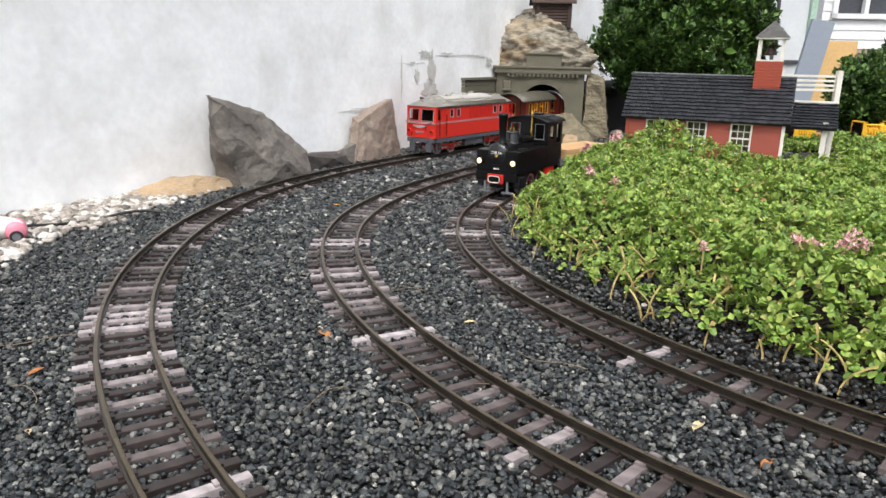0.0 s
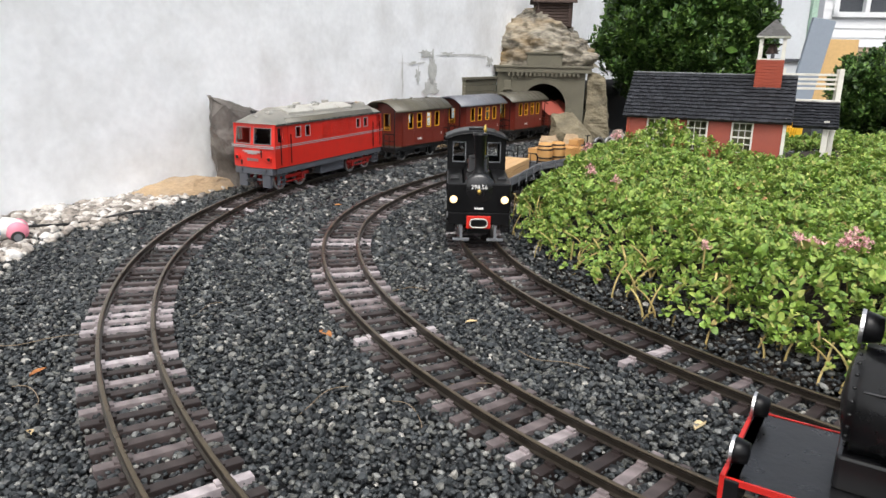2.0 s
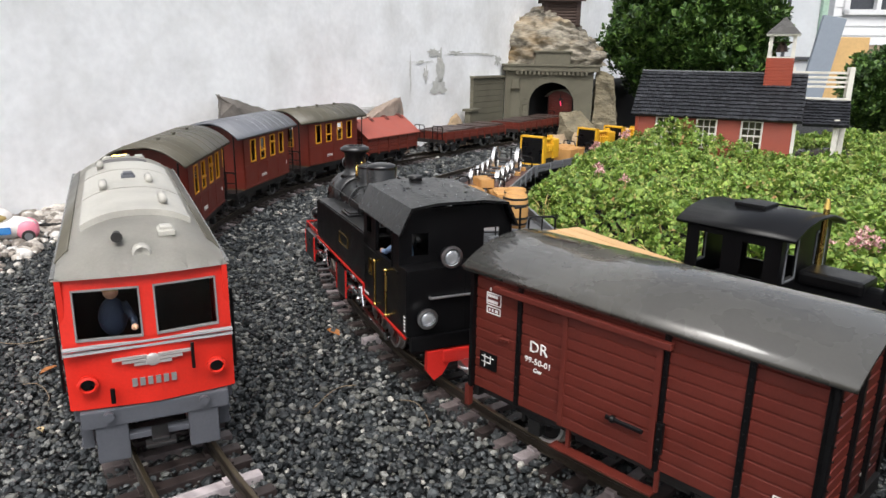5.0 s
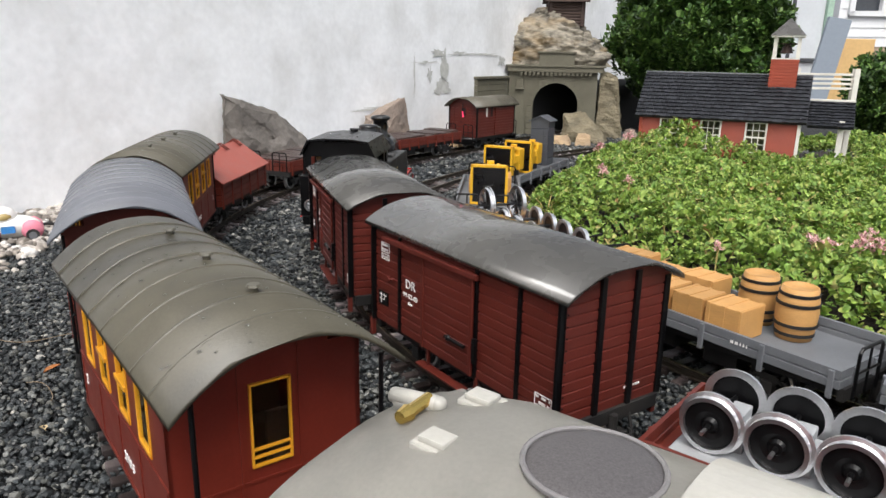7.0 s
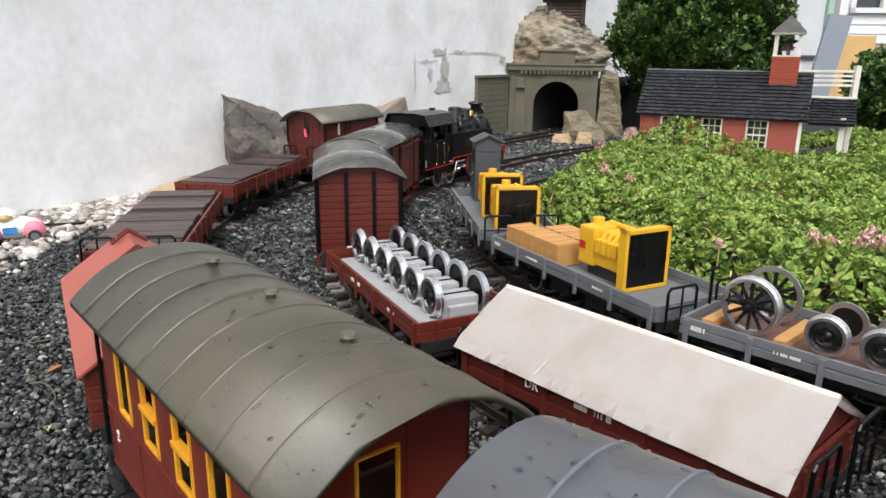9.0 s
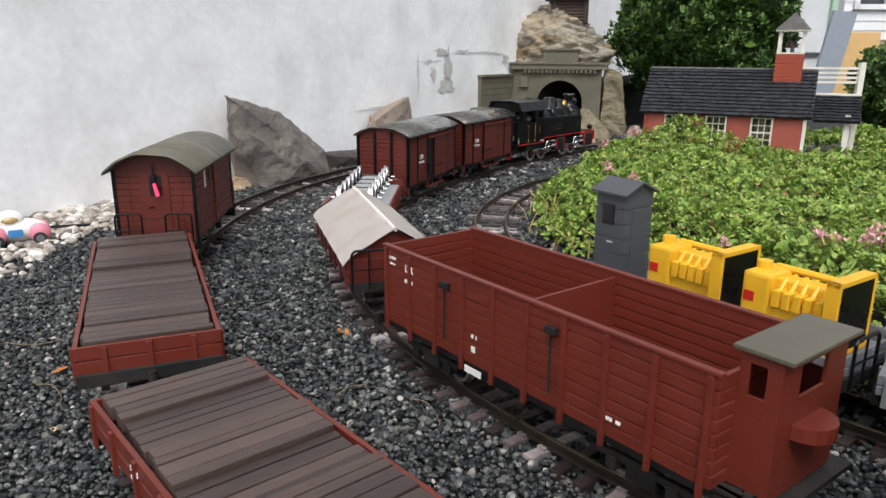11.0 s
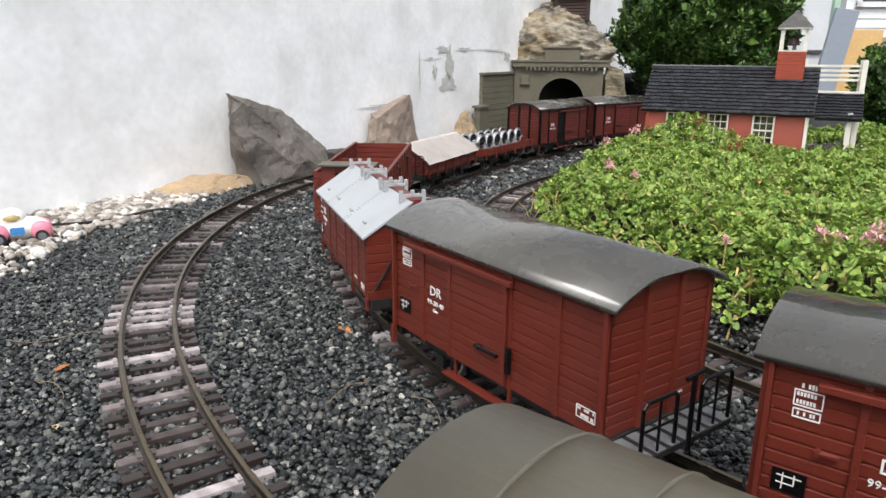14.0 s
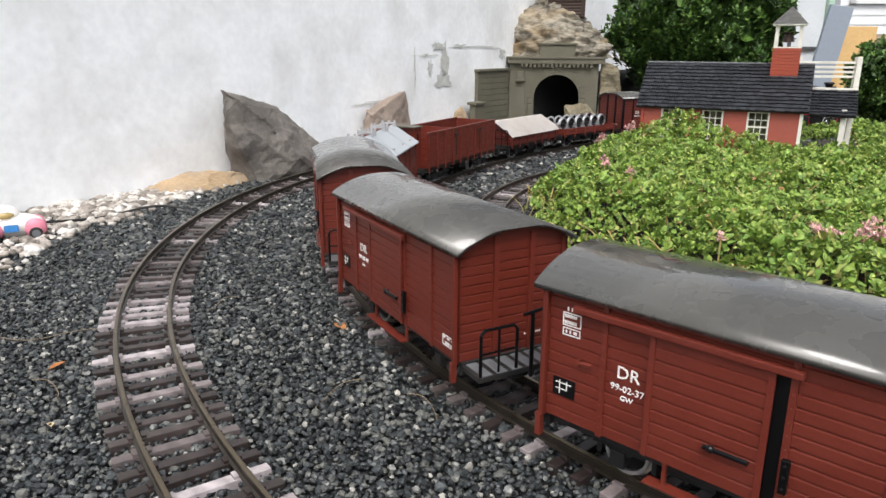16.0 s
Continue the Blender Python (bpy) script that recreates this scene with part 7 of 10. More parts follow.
hill()
hull_rock("cast_rock_pier", "tall mottled cast rock beside the tunnel mouth", ROCK_OLIVE, [(0.142, -0.01, -0.03), (0.235, -0.02, -0.03), (0.15, 0.0, 0.215), (0.21, 0.0, 0.2), (0.23, 0.08, -0.03), (0.145, 0.08, -0.03), (0.15, 0.08, 0.21), (0.21, 0.08, 0.2), (0.24, 0.03, 0.05)], PORTAL_M, 15, 0.012)
hull_rock("boulder", "olive brown sloping rock beside the rails", ROCK_OLIVE, [(0.03, -0.17, -0.03), (0.17, -0.2, -0.03), (0.03, -0.14, 0.08), (0.085, -0.15, 0.088), (0.19, -0.1, -0.03), (0.04, -0.1, -0.03), (0.1, -0.11, 0.085), (0.06, -0.19, 0.03), (0.165, -0.14, 0.025)], PORTAL_M, 17, 0.012)
hull_rock("boulder", "rounded tan stone beside the rails", ROCK_TAN, [(-0.01, -0.26, -0.03), (0.06, -0.28, -0.03), (0.0, -0.24, 0.02), (0.05, -0.25, 0.026), (0.07, -0.22, -0.03), (0.0, -0.2, -0.03), (0.05, -0.21, 0.02)], PORTAL_M, 18, 0.01)
hull_rock("boulder", "pale tan stone beside the rails", ROCK_TAN, [(0.07, -0.27, -0.03), (0.12, -0.27, -0.03), (0.08, -0.25, 0.025), (0.115, -0.25, 0.02), (0.12, -0.2, -0.03), (0.08, -0.2, -0.03)], PORTAL_M, 19, 0.01)
hull_rock("boulder", "pale grey stone near the schoolhouse", ROCK_PINK, [(0.2, -0.3, -0.03), (0.26, -0.33, -0.03), (0.22, -0.28, 0.05), (0.25, -0.3, 0.052), (0.28, -0.27, -0.03), (0.22, -0.24, -0.03)], PORTAL_M, 20, 0.01)
hull_rock("boulder", "tan rock behind the outer track", ROCK_TAN, [(1.24, -0.1, -0.03), (1.36, -0.1, -0.03), (1.27, -0.06, 0.07), (1.32, -0.05, 0.08), (1.37, -0.02, -0.03), (1.25, -0.02, -0.03)], WALL_M, 23, 0.01)


def log_cabin():
    th = empty("model_log_cabin", "dark brown model log cabin on the rock", "model cabin")
    wood = material("dark_log_brown", (0.045, 0.025, 0.018), 0.65, vary=0.3, scale=60, stretch=(0.3, 2, 2))
    for k in range(8):
        for y in (0, 0.09):
            bm = bmesh.new()
            rod(bm, (-0.065, y, 0.006 + k * 0.0105), (0.065, y, 0.006 + k * 0.0105), 0.0058, 10)
            part("log", bm, wood, th)
        for x in (-0.055, 0.055):
            bm = bmesh.new()
            rod(bm, (x, -0.01, 0.011 + k * 0.0105), (x, 0.1, 0.011 + k * 0.0105), 0.0058, 10)
            part("log", bm, wood, th)
    for sy in (-1, 1):
        bm = bmesh.new()
        sweep(bm, [(0.045, 0.14), (0.045 + sy * 0.068, 0.088), (0.045 + sy * 0.068, 0.084), (0.045, 0.136)], [Matrix.Translation((-0.078, 0, 0)), Matrix.Translation((0.078, 0, 0))])
        bmesh.ops.recalc_face_normals(bm, faces=bm.faces)
        part("roof", bm, wood, th)
    th.matrix_basis = PORTAL_M @ pose(0.02, 0.1, 0.36, 0, 0, 6)


log_cabin()


# ---- shrubs ----
def shrub(label, cx, cy, rx, ry, z0, z1, count, leaf, seed, wild=0.25):
    th = empty("shrub", label, "shrub")
    rng = np.random.default_rng(seed)
    bm = bmesh.new()
    zc = (z0 + z1) / 2
    rod(bm, (0, 0, GROUND_Z), (0, 0, zc), 0.02, 10, 0.012)
    for k in range(9):
        a, e = rng.uniform(0, 6.28), rng.uniform(0.2, 1.2)
        s = Vector((0, 0, z0 + (zc - z0) * rng.uniform(0.0, 0.9)))
        rod(bm, s, s + Vector((math.cos(a) * math.cos(e) * rx * 0.8, math.sin(a) * math.cos(e) * ry * 0.8, math.sin(e) * (z1 - zc) * 0.8)), 0.007, 6, 0.002)
    part("trunk", bm, material("shrub_bark", (0.06, 0.045, 0.03), 0.8, vary=0.4), th, "brown branching stems")
    sprigs = []
    for _ in range(5):
        vs, fs = [], []
        for k in range(9):
            a, l = k * 2.4, rng.uniform(0.7, 1.1)
            up = 0.2 + 0.11 * k
            c, s = math.cos(a), math.sin(a)
            b = len(vs)
            for u, w in ((0, 0.05), (0.5, 0.3), (1, 0.03)):
                r, z = l * u * math.cos(up), l * u * math.sin(up) + k * 0.1 - 0.15 * u * u
                vs += [(r * c - w * l * s, r * s + w * l * c, z), (r * c + w * l * s, r * s - w * l * c, z + 0.03)]
            fs += [(b, b + 2, b + 3, b + 1), (b + 2, b + 4, b + 5, b + 3)]
        sprigs.append((np.array(vs), np.array(fs)))
    d = rng.normal(size=(count, 3))
    d /= np.linalg.norm(d, axis=1)[:, None]
    lump = np.array([1 + wild * noise.noise(Vector(p) * 2.2 + Vector((seed, 0, 0))) + 0.6 * wild * noise.noise(Vector(p) * 5.5) for p in d])
    rr = rng.uniform(0.72, 1.0, count) ** 0.6 * lump
    pts = np.stack([d[:, 0] * rx * rr, d[:, 1] * ry * rr, zc + d[:, 2] * (z1 - z0) / 2 * rr], 1)
    pts = pts[pts[:, 2] > GROUND_Z + 0.03]
    v, f = place_upright(sprigs, pts, rng.uniform(leaf * 0.7, leaf * 1.25, len(pts)), 0.5, seed)
    ob = joined("crown", v, f, LEAF_BUSH, False, th)
    tagged(ob, "small glossy green leaves", kind="stuff")
    # shaded inner mass of twigs and leaves
    inner = d[:count // 6] * 0.66
    v, f = place_upright(sprigs, np.stack([inner[:, 0] * rx, inner[:, 1] * ry, zc + inner[:, 2] * (z1 - z0) / 2], 1), np.full(len(inner), leaf * 1.9), 0.7, seed + 1)
    tagged(joined("inner_foliage", v, f, LEAF_BUSH, False, th), "dense inner foliage", kind="stuff")
    th.matrix_basis = pose(cx, cy, 0)


shrub("dense dark green boxwood shrub behind the model house", 0.885, 2.78, 0.305, 0.29, 0.03, 0.66, 8000, 0.0185, 3)
shrub("low dark green conifer shrub at the garden edge", 1.5, 2.42, 0.2, 0.2, 0.0, 0.31, 2900, 0.016, 8, 0.15)


# ---- beyond the garden ----
def far_house():
    th = empty("white_house", "white clapboard house with a wide window", "house")
    siding = material("white_vinyl_siding", (0.7, 0.71, 0.72), 0.6, vary=0.04, scale=3, fine=30)
    m = pose(4.62, 9.2, 0, 0, 0, -8)
    bm = bmesh.new()
    holed(bm, 0, 6, 0.45, 4.2, 0.1, 0.2, [(0.15, 0.83, 0.85, 1.9)])
    bmesh.ops.transform(bm, matrix=m, verts=bm.verts)
    wall_part = part("wall", bm, siding, th, "white horizontal siding")
    for k in range(34):
        z = 0.45 + k * 0.11
        for a, b in (((0, 6),) if z + 0.11 < 0.85 or z > 1.9 else ((0, 0.15), (0.83, 6))):
            bm = bmesh.new()
            v = [bm.verts.new(p) for p in ((a, -0.012, z), (b, -0.012, z), (b, -0.002, z + 0.11), (a, -0.002, z + 0.11), (a, 0, z), (b, 0, z))]
            bm.faces.new(v[:4])
            bm.faces.new((v[4], v[5], v[1], v[0]))
            bmesh.ops.transform(bm, matrix=m, verts=bm.verts)
            part("siding_board", bm, siding, wall_part)
    bm = bmesh.new()
    box(bm, 0, 6, 0.0, 0.2, -0.05, 0.45)
    bmesh.ops.transform(bm, matrix=m, verts=bm.verts)
    part("foundation", bm, material("beige_foundation", (0.4, 0.3, 0.22), 0.8), th)
    bm = bmesh.new()
    for a, b, c, d in ((0.1, 0.16, 0.8, 1.95), (0.82, 0.88, 0.8, 1.95), (0.1, 0.88, 0.8, 0.86), (0.46, 0.51, 0.86, 1.9), (0.1, 0.88, 1.88, 1.95)):
        box(bm, a, b, -0.05, 0.12, c, d)
    bmesh.ops.transform(bm, matrix=m, verts=bm.verts)
    w = part("window", bm, siding, th, "white window frame")
    for a, b in ((0.16, 0.46), (0.51, 0.82)):
        bm = bmesh.new()
        box(bm, a, b, 0.05, 0.07, 0.87, 1.88)
        bmesh.ops.transform(bm, matrix=m, verts=bm.verts)
        part("pane", bm, material("dark_window_glass", (0.05, 0.055, 0.065), 0.1), w)


far_house()


def shed():
    th = empty("white_shed", "white painted shed with tall door panels", "shed")
    white = material("white_shed_paint", (0.58, 0.61, 0.64), 0.6, vary=0.06, scale=4, fine=40, dirt=(0.5, 0.52, 0.54), dirt_amount=0.4, dirt_scale=3)
    for x0, x1, y in ((2.03, 2.2, 5.0), (2.22, 2.43, 5.02)):
        bm = bmesh.new()
        box(bm, x0, x1, y, y + 0.05, 0.0 - 0.02, 1.6, 0.006)
        part("panel", bm, white, th, "white board panel")
    # Dark solid strips painting the shade between and across the panels.
    bm = bmesh.new()
    box(bm, 2.2, 2.22, 4.99, 5.05, -0.02, 1.6)
    box(bm, 2.22, 2.4, 5.0, 5.03, 0.26, 0.28)
    part("dark_gap", bm, SLATE_PLASTIC, th)
    bm = bmesh.new()
    box(bm, 2.43, 2.47, 4.99, 5.06, -0.02, 1.6, 0.004)
    part("corner_trim", bm, material("pale_green_trim", (0.35, 0.5, 0.4), 0.6), th, "pale green trim")
    bm = bmesh.new()
    box(bm, 1.86, 2.0, 5.1, 5.2, -0.02, 1.6)
    part("brown_post", bm, material("brown_boards", (0.16, 0.09, 0.04), 0.7, vary=0.3), th)


shed()
bm = bmesh.new()
box(bm, 0, 0.13, 0, 0.03, -0.02, 0.52, 0.003)
bmesh.ops.transform(bm, matrix=pose(2.05, 4.35, 0, 0, 9, -5), verts=bm.verts)
tagged(part("leaning_board", bm, material("blue_grey_board", (0.25, 0.29, 0.34), 0.6, vary=0.08)), "blue grey board leaning upright", "board")
bm = bmesh.new()
box(bm, 2.3, 2.56, 4.6, 4.63, -0.02, 0.4, 0.003)
tagged(part("plywood_sheet", bm, material("pale_plywood", (0.62, 0.4, 0.17), 0.7, vary=0.12, scale=8, fine=60)), "pale orange plywood sheet standing on edge", "board")
bm = bmesh.new()
box(bm, 2.6, 3.9, 4.8, 4.84, -0.02, 0.34, 0.003)
tagged(part("brown_fence", bm, material("tan_fence", (0.4, 0.27, 0.19), 0.7, vary=0.12, scale=8)), "tan brown boarding behind the shrub", "fence")


def far_model():
    th = empty("model_cottage", "small model cottage with a terracotta roof", "model house")
    bm = bmesh.new()
    box(bm, -0.08, 0.08, -0.05, 0.05, -0.02, 0.14)
    part("wall", bm, WHITE_PAINT, th)
    tile = material("terracotta_roof", (0.42, 0.13, 0.07), 0.7, vary=0.15, scale=40)
    for sy in (-1, 1):
        bm = bmesh.new()
        sweep(bm, [(0, 0.19), (sy * 0.075, 0.135), (sy * 0.075, 0.13), (0, 0.185)], [Matrix.Translation((-0.1, 0, 0)), Matrix.Translation((0.1, 0, 0))])
        bmesh.ops.recalc_face_normals(bm, faces=bm.faces)
        part("roof", bm, tile, th, "terracotta roof")
    th.matrix_basis = pose(1.27, 2.36 + 0.6, 0.02, 0, 0, 20)
    fe = empty("white_fence", "white slatted fence standing behind the porch", "fence")
    for k in range(4):
        bm = bmesh.new()
        box(bm, 0.735, 0.875, 1.62, 1.628, 0.2 + k * 0.01, 0.205 + k * 0.01, 0.0006)
        part("rail", bm, WHITE_PAINT, fe)
    for x in (0.742, 0.872):
        bm = bmesh.new()
        box(bm, x - 0.006, x + 0.006, 1.614, 1.626, -0.02, 0.245, 0.0006)
        part("post", bm, WHITE_PAINT, fe)


far_model()
hull_rock("boulder", "dark flat rock in the yard beyond", ROCK_GREY, [(1.25, 2.3, -0.03), (1.5, 2.2, -0.03), (1.3, 2.32, 0.03), (1.45, 2.28, 0.035), (1.55, 2.4, -0.03), (1.3, 2.45, -0.03)], Matrix.Identity(4), 30, 0.01)


FRAME_GREY = material("grey_rubber_frames", (0.2, 0.19, 0.19), 0.5, vary=0.1)
EMBLEM_SILVER = material("silver_paint", (0.5, 0.47, 0.46), 0.35, 0.4, vary=0.1)


def diesel_loco(label):
    th = empty("diesel_locomotive", label, "diesel locomotive")
    L, W = 0.418, 0.09
    sk = material("bluish_grey_skirt", (0.085, 0.09, 0.105), 0.5, vary=0.12, dirt=(0.05, 0.05, 0.055), dirt_amount=0.4)
    # body shell: sides with window holes, raked ends
    z0, z1 = 0.046, 0.128
    side_w = [(0.18, 0.196, 0.094, 0.121), (0.122, 0.137, 0.1, 0.119), (0.09, 0.105, 0.1, 0.119), (-0.105, -0.09, 0.1, 0.119), (-0.137, -0.122, 0.1, 0.119), (-0.196, -0.18, 0.094, 0.121)]
    for sy in (-1, 1):
        bm = bmesh.new()
        holed(bm, -L / 2 + 0.006, L / 2 - 0.006, z0, z1, sy * (W / 2 - 0.0015), 0.003, side_w)
        side = part("side_wall", bm, RED, th, "scarlet painted side")
        bm = bmesh.new()
        for zz in (0.0835, 0.0865):
            box(bm, -L / 2 + 0.006, L / 2 - 0.006, sy * W / 2 - 0.0005, sy * W / 2 + 0.0005, zz, zz + 0.0012)
        part("stripe", bm, LOAD_GREY, side, "pale grey stripe")
        for a, b, c, d in side_w:
            bm = bmesh.new()
            for e, f, g, h in ((a - 0.0012, a, c - 0.0012, d + 0.0012), (b, b + 0.0012, c - 0.0012, d + 0.0012), (a, b, c - 0.0012, c), (a, b, d, d + 0.0012)):
                box(bm, e, f, sy * W / 2 - 0.0004, sy * W / 2 + 0.0007, g, h)
            w = part("window", bm, LOAD_GREY if abs(a) < 0.15 else RED_TRIM, side)
            bm = bmesh.new()
            box(bm, a, b, sy * (W / 2 - 0.002) - 0.0004, sy * (W / 2 - 0.002) + 0.0004, c, d)
            p = part("pane", bm, GLASS, w)
            p.visible_shadow = False
        for sx in (-1, 1):
            bm = bmesh.new()
            for e in (0.163, 0.185):
                box(bm, sx * e - 0.0008, sx * e + 0.0008, sy * W / 2 - 0.0004, sy * W / 2 + 0.0006, z0 + 0.001, z1 - 0.004)
            part("door_seam", bm, RED_TRIM, side)
            for e in (0.158, 0.19):
                bm = bmesh.new()
                rod(bm, (sx * e, sy * (W / 2 + 0.003), z0 + 0.006), (sx * e, sy * (W / 2 + 0.003), 0.108), 0.001, 6)
                part("grab_rail", bm, BLACK, side)
        for k in range(4):
            bm = bmesh.new()
            x = -0.065 + k * 0.033
            for j in range(9):
                box(bm, x - 0.0115, x + 0.0115, sy * W / 2 - 0.0004, sy * W / 2 + 0.0009, 0.094 + j * 0.0031, 0.0958 + j * 0.0031)
            part("louvre", bm, RED, side)
        bm = bmesh.new()
        box(bm, -L / 2 + 0.012, L / 2 - 0.012, sy * (W / 2 - 0.003) - 0.002, sy * (W / 2 - 0.003) + 0.002, 0.034, z0 - 0.001, 0.0008)
        part("sole_bar", bm, sk, th, "bluish grey sole bar")
        bm = bmesh.new()
        box(bm, -0.045, 0.045, sy * 0.034 - 0.008, sy * 0.034 + 0.008, 0.014, 0.034, 0.002)
        part("fuel_tank", bm, sk, th)
    for sx in (-1, 1):
        m = Matrix.Identity(4) if sx > 0 else Matrix.Rotation(math.pi, 4, "Z")
        x = L / 2 - 0.006
        bm = bmesh.new()
        wins = [(-0.038, -0.0035, 0.0905, 0.1215), (0.0035, 0.038, 0.0905, 0.1215)]
        holed(bm, -W / 2, W / 2, z0, z1, 0, 0.003, wins)
        for v in bm.verts:
            if v.co.z > 0.088:
                v.co.y -= (v.co.z - 0.088) * 0.12
            v.co.y -= 0.006 * (abs(v.co.x) / (W / 2)) ** 2
        turned(bm, m @ Matrix.Translation((x + 0.006, 0, 0)) @ Matrix.Rotation(-math.pi / 2, 4, "Z"))
        end = part("cab_front", bm, RED, th, "scarlet cab front")
        for a, b, c, d in wins:
            bm = bmesh.new()
            t = 0.001
            for e, f, g, h in ((a, a + t, c, d), (b - t, b, c, d), (a, b, c, c + t), (a, b, d - t, d)):
                box(bm, e, f, -0.0006, 0.0022, g, h)
            for v in bm.verts:
                v.co.y = v.co.y + 0.0006 - max(0, v.co.z - 0.088) * 0.12 - 0.006 * (abs(v.co.x) / (W / 2)) ** 2
            turned(bm, m @ Matrix.Translation((x + 0.006, 0, 0)) @ Matrix.Rotation(-math.pi / 2, 4, "Z"))
            w = part("windscreen", bm, FRAME_GREY, end, "grey framed windscreen")
            bm = bmesh.new()
            box(bm, a, b, -0.0003, 0.0003, c, d)
            for v in bm.verts:
                v.co.y -= max(0, v.co.z - 0.088) * 0.12 + 0.006 * (abs(v.co.x) / (W / 2)) ** 2
            turned(bm, m @ Matrix.Translation((x + 0.006, 0, 0)) @ Matrix.Rotation(-math.pi / 2, 4, "Z"))
            p = part("pane", bm, GLASS, w)
            p.visible_shadow = False
        xf = x + 0.0078
        bm = bmesh.new()
        for zz in (0.0835, 0.0865):
            for sy in (-1, 1):
                a, b = sorted((0, sy * (W / 2)))
                sweep(bm, [(a, zz), (b, zz), (b, zz + 0.0013), (a, zz + 0.0013)], [m @ Matrix.Translation((xf - 0.0035, 0, 0)), m @ Matrix.Translation((xf + 0.0001, 0, 0))])
        bmesh.ops.recalc_face_normals(bm, faces=bm.faces)
        part("front_stripe", bm, LOAD_GREY, end)
        bm = bmesh.new()  # winged emblem as plain shapes
        for sy in (-1, 1):
            for k, (w2, zz) in enumerate(((0.021, 0.0775), (0.016, 0.0752), (0.01, 0.0729))):
                a, b = sorted((sy * 0.003, sy * w2))
                box(bm, xf - 0.0006, xf + 0.001, a, b, zz - 0.0009, zz + 0.0009)
        ball(bm, (xf, 0, 0.0745), 0.0042, 0.3, 1, 1, 12, 8)
        turned(bm, m)
        part("emblem", bm, EMBLEM_SILVER, end, "silver winged emblem")
        bm = bmesh.new()
        for k in range(6):
            box(bm, xf - 0.0006, xf + 0.0006, -0.012 + k * 0.0042, -0.0092 + k * 0.0042, 0.0585, 0.0635)
        turned(bm, m)
        part("number_bars", bm, FRAME_GREY, end)
        for sy in (-1, 1):
            bm = bmesh.new()
            lathe(bm, [(0.0035, 0), (0.0055, 0), (0.0055, 0.0035), (0.0042, 0.004), (0.0036, 0.0022), (0.0005, 0.0022)], m @ Matrix.Translation((xf - 0.003, sy * 0.0345, 0.0635)) @ Matrix.Rotation(math.pi / 2, 4, "Y"), 18)
            lamp = part("headlight", bm, RED, end)
            bm = bmesh.new()
            lathe(bm, [(0.0005, 0), (0.0035, 0)], m @ Matrix.Translation((xf - 0.0005, sy * 0.0345, 0.0635)) @ Matrix.Rotation(math.pi / 2, 4, "Y"), 16)
            part("lens", bm, GLOSS_BLACK, lamp)
        bm = bmesh.new()
        rod(bm, m @ Vector((xf + 0.003, 0.0215, 0.066)), m @ Vector((xf + 0.003, 0.0215, 0.083)), 0.001, 6)
        rod(bm, m @ Vector((xf + 0.003, -0.0225, 0.051)), m @ Vector((xf + 0.002, -0.0225, 0.06)), 0.0014, 6)
        part("grab_rail", bm, BLACK, end)
        bm = bmesh.new()
        box(bm, x - 0.008, x + 0.006, -0.0405, 0.0405, 0.033, z0 - 0.001, 0.0012)
        box(bm, x - 0.004, x + 0.0045, -0.034, -0.0165, 0.008, 0.034, 0.0012)
        box(bm, x - 0.004, x + 0.0045, 0.0165, 0.034, 0.008, 0.034, 0.0012)
        box(bm, x - 0.004, x + 0.003, -0.017, 0.017, 0.02, 0.024, 0.0006)
        for sy in (-1, 1):
            rod(bm, (x + 0.005, sy * 0.026, 0.041), (x + 0.0095, sy * 0.026, 0.041), 0.003, 10)
        turned(bm, m)
        part("buffer_beam", bm, sk, th, "bluish grey buffer beam and plough")
        bm = bmesh.new()
        box(bm, x, x + 0.018, -0.005, 0.005, 0.019, 0.026, 0.001)
        box(bm, x + 0.012, x + 0.02, -0.009, 0.009, 0.0205, 0.0235, 0.001)
        turned(bm, m)
        part("coupler", bm, DARK, th)
        for sy in (-1, 1):
            bm = bmesh.new()
            for k in range(3):
                box(bm, x - 0.03, x - 0.014, sy * 0.039 - 0.004, sy * 0.039 + 0.004, 0.012 + k * 0.009, 0.0134 + k * 0.009)
            for e in (-0.03, -0.014):
                box(bm, x + e - 0.0006, x + e + 0.0006, sy * 0.039 - 0.003, sy * 0.039 + 0.003, 0.011, 0.035)
            turned(bm, m)
            part("step", bm, sk, th)
            bx = 0.13 * sx
            for k in (-0.033, 0.033):
                wheel = wheel_mesh(0.0175, spokes=9)
                ob = part("wheel", wheel, [STEEL, RED], th, "red spoked wheel")
                ob.matrix_basis = Matrix.Translation((bx + k, sy * 0.0225, 0.0175))
            bm = bmesh.new()
            box(bm, bx - 0.055, bx + 0.055, sy * 0.031 - 0.0015, sy * 0.031 + 0.0015, 0.019, 0.026, 0.0006)
            for k in (-0.033, 0.033):
                box(bm, bx + k - 0.005, bx + k + 0.005, sy * 0.032 - 0.002, sy * 0.032 + 0.002, 0.011, 0.024, 0.0008)
            rod(bm, (bx - 0.033, sy * 0.033, 0.013), (bx + 0.033, sy * 0.033, 0.013), 0.0016, 8)
            part("bogie_frame", bm, RED_TRIM, th, "red bogie frame")
    bm = bmesh.new()
    n = 16
    sec_u = [(-0.0465 + 0.093 * i / n) for i in range(n + 1)]
    rings = []
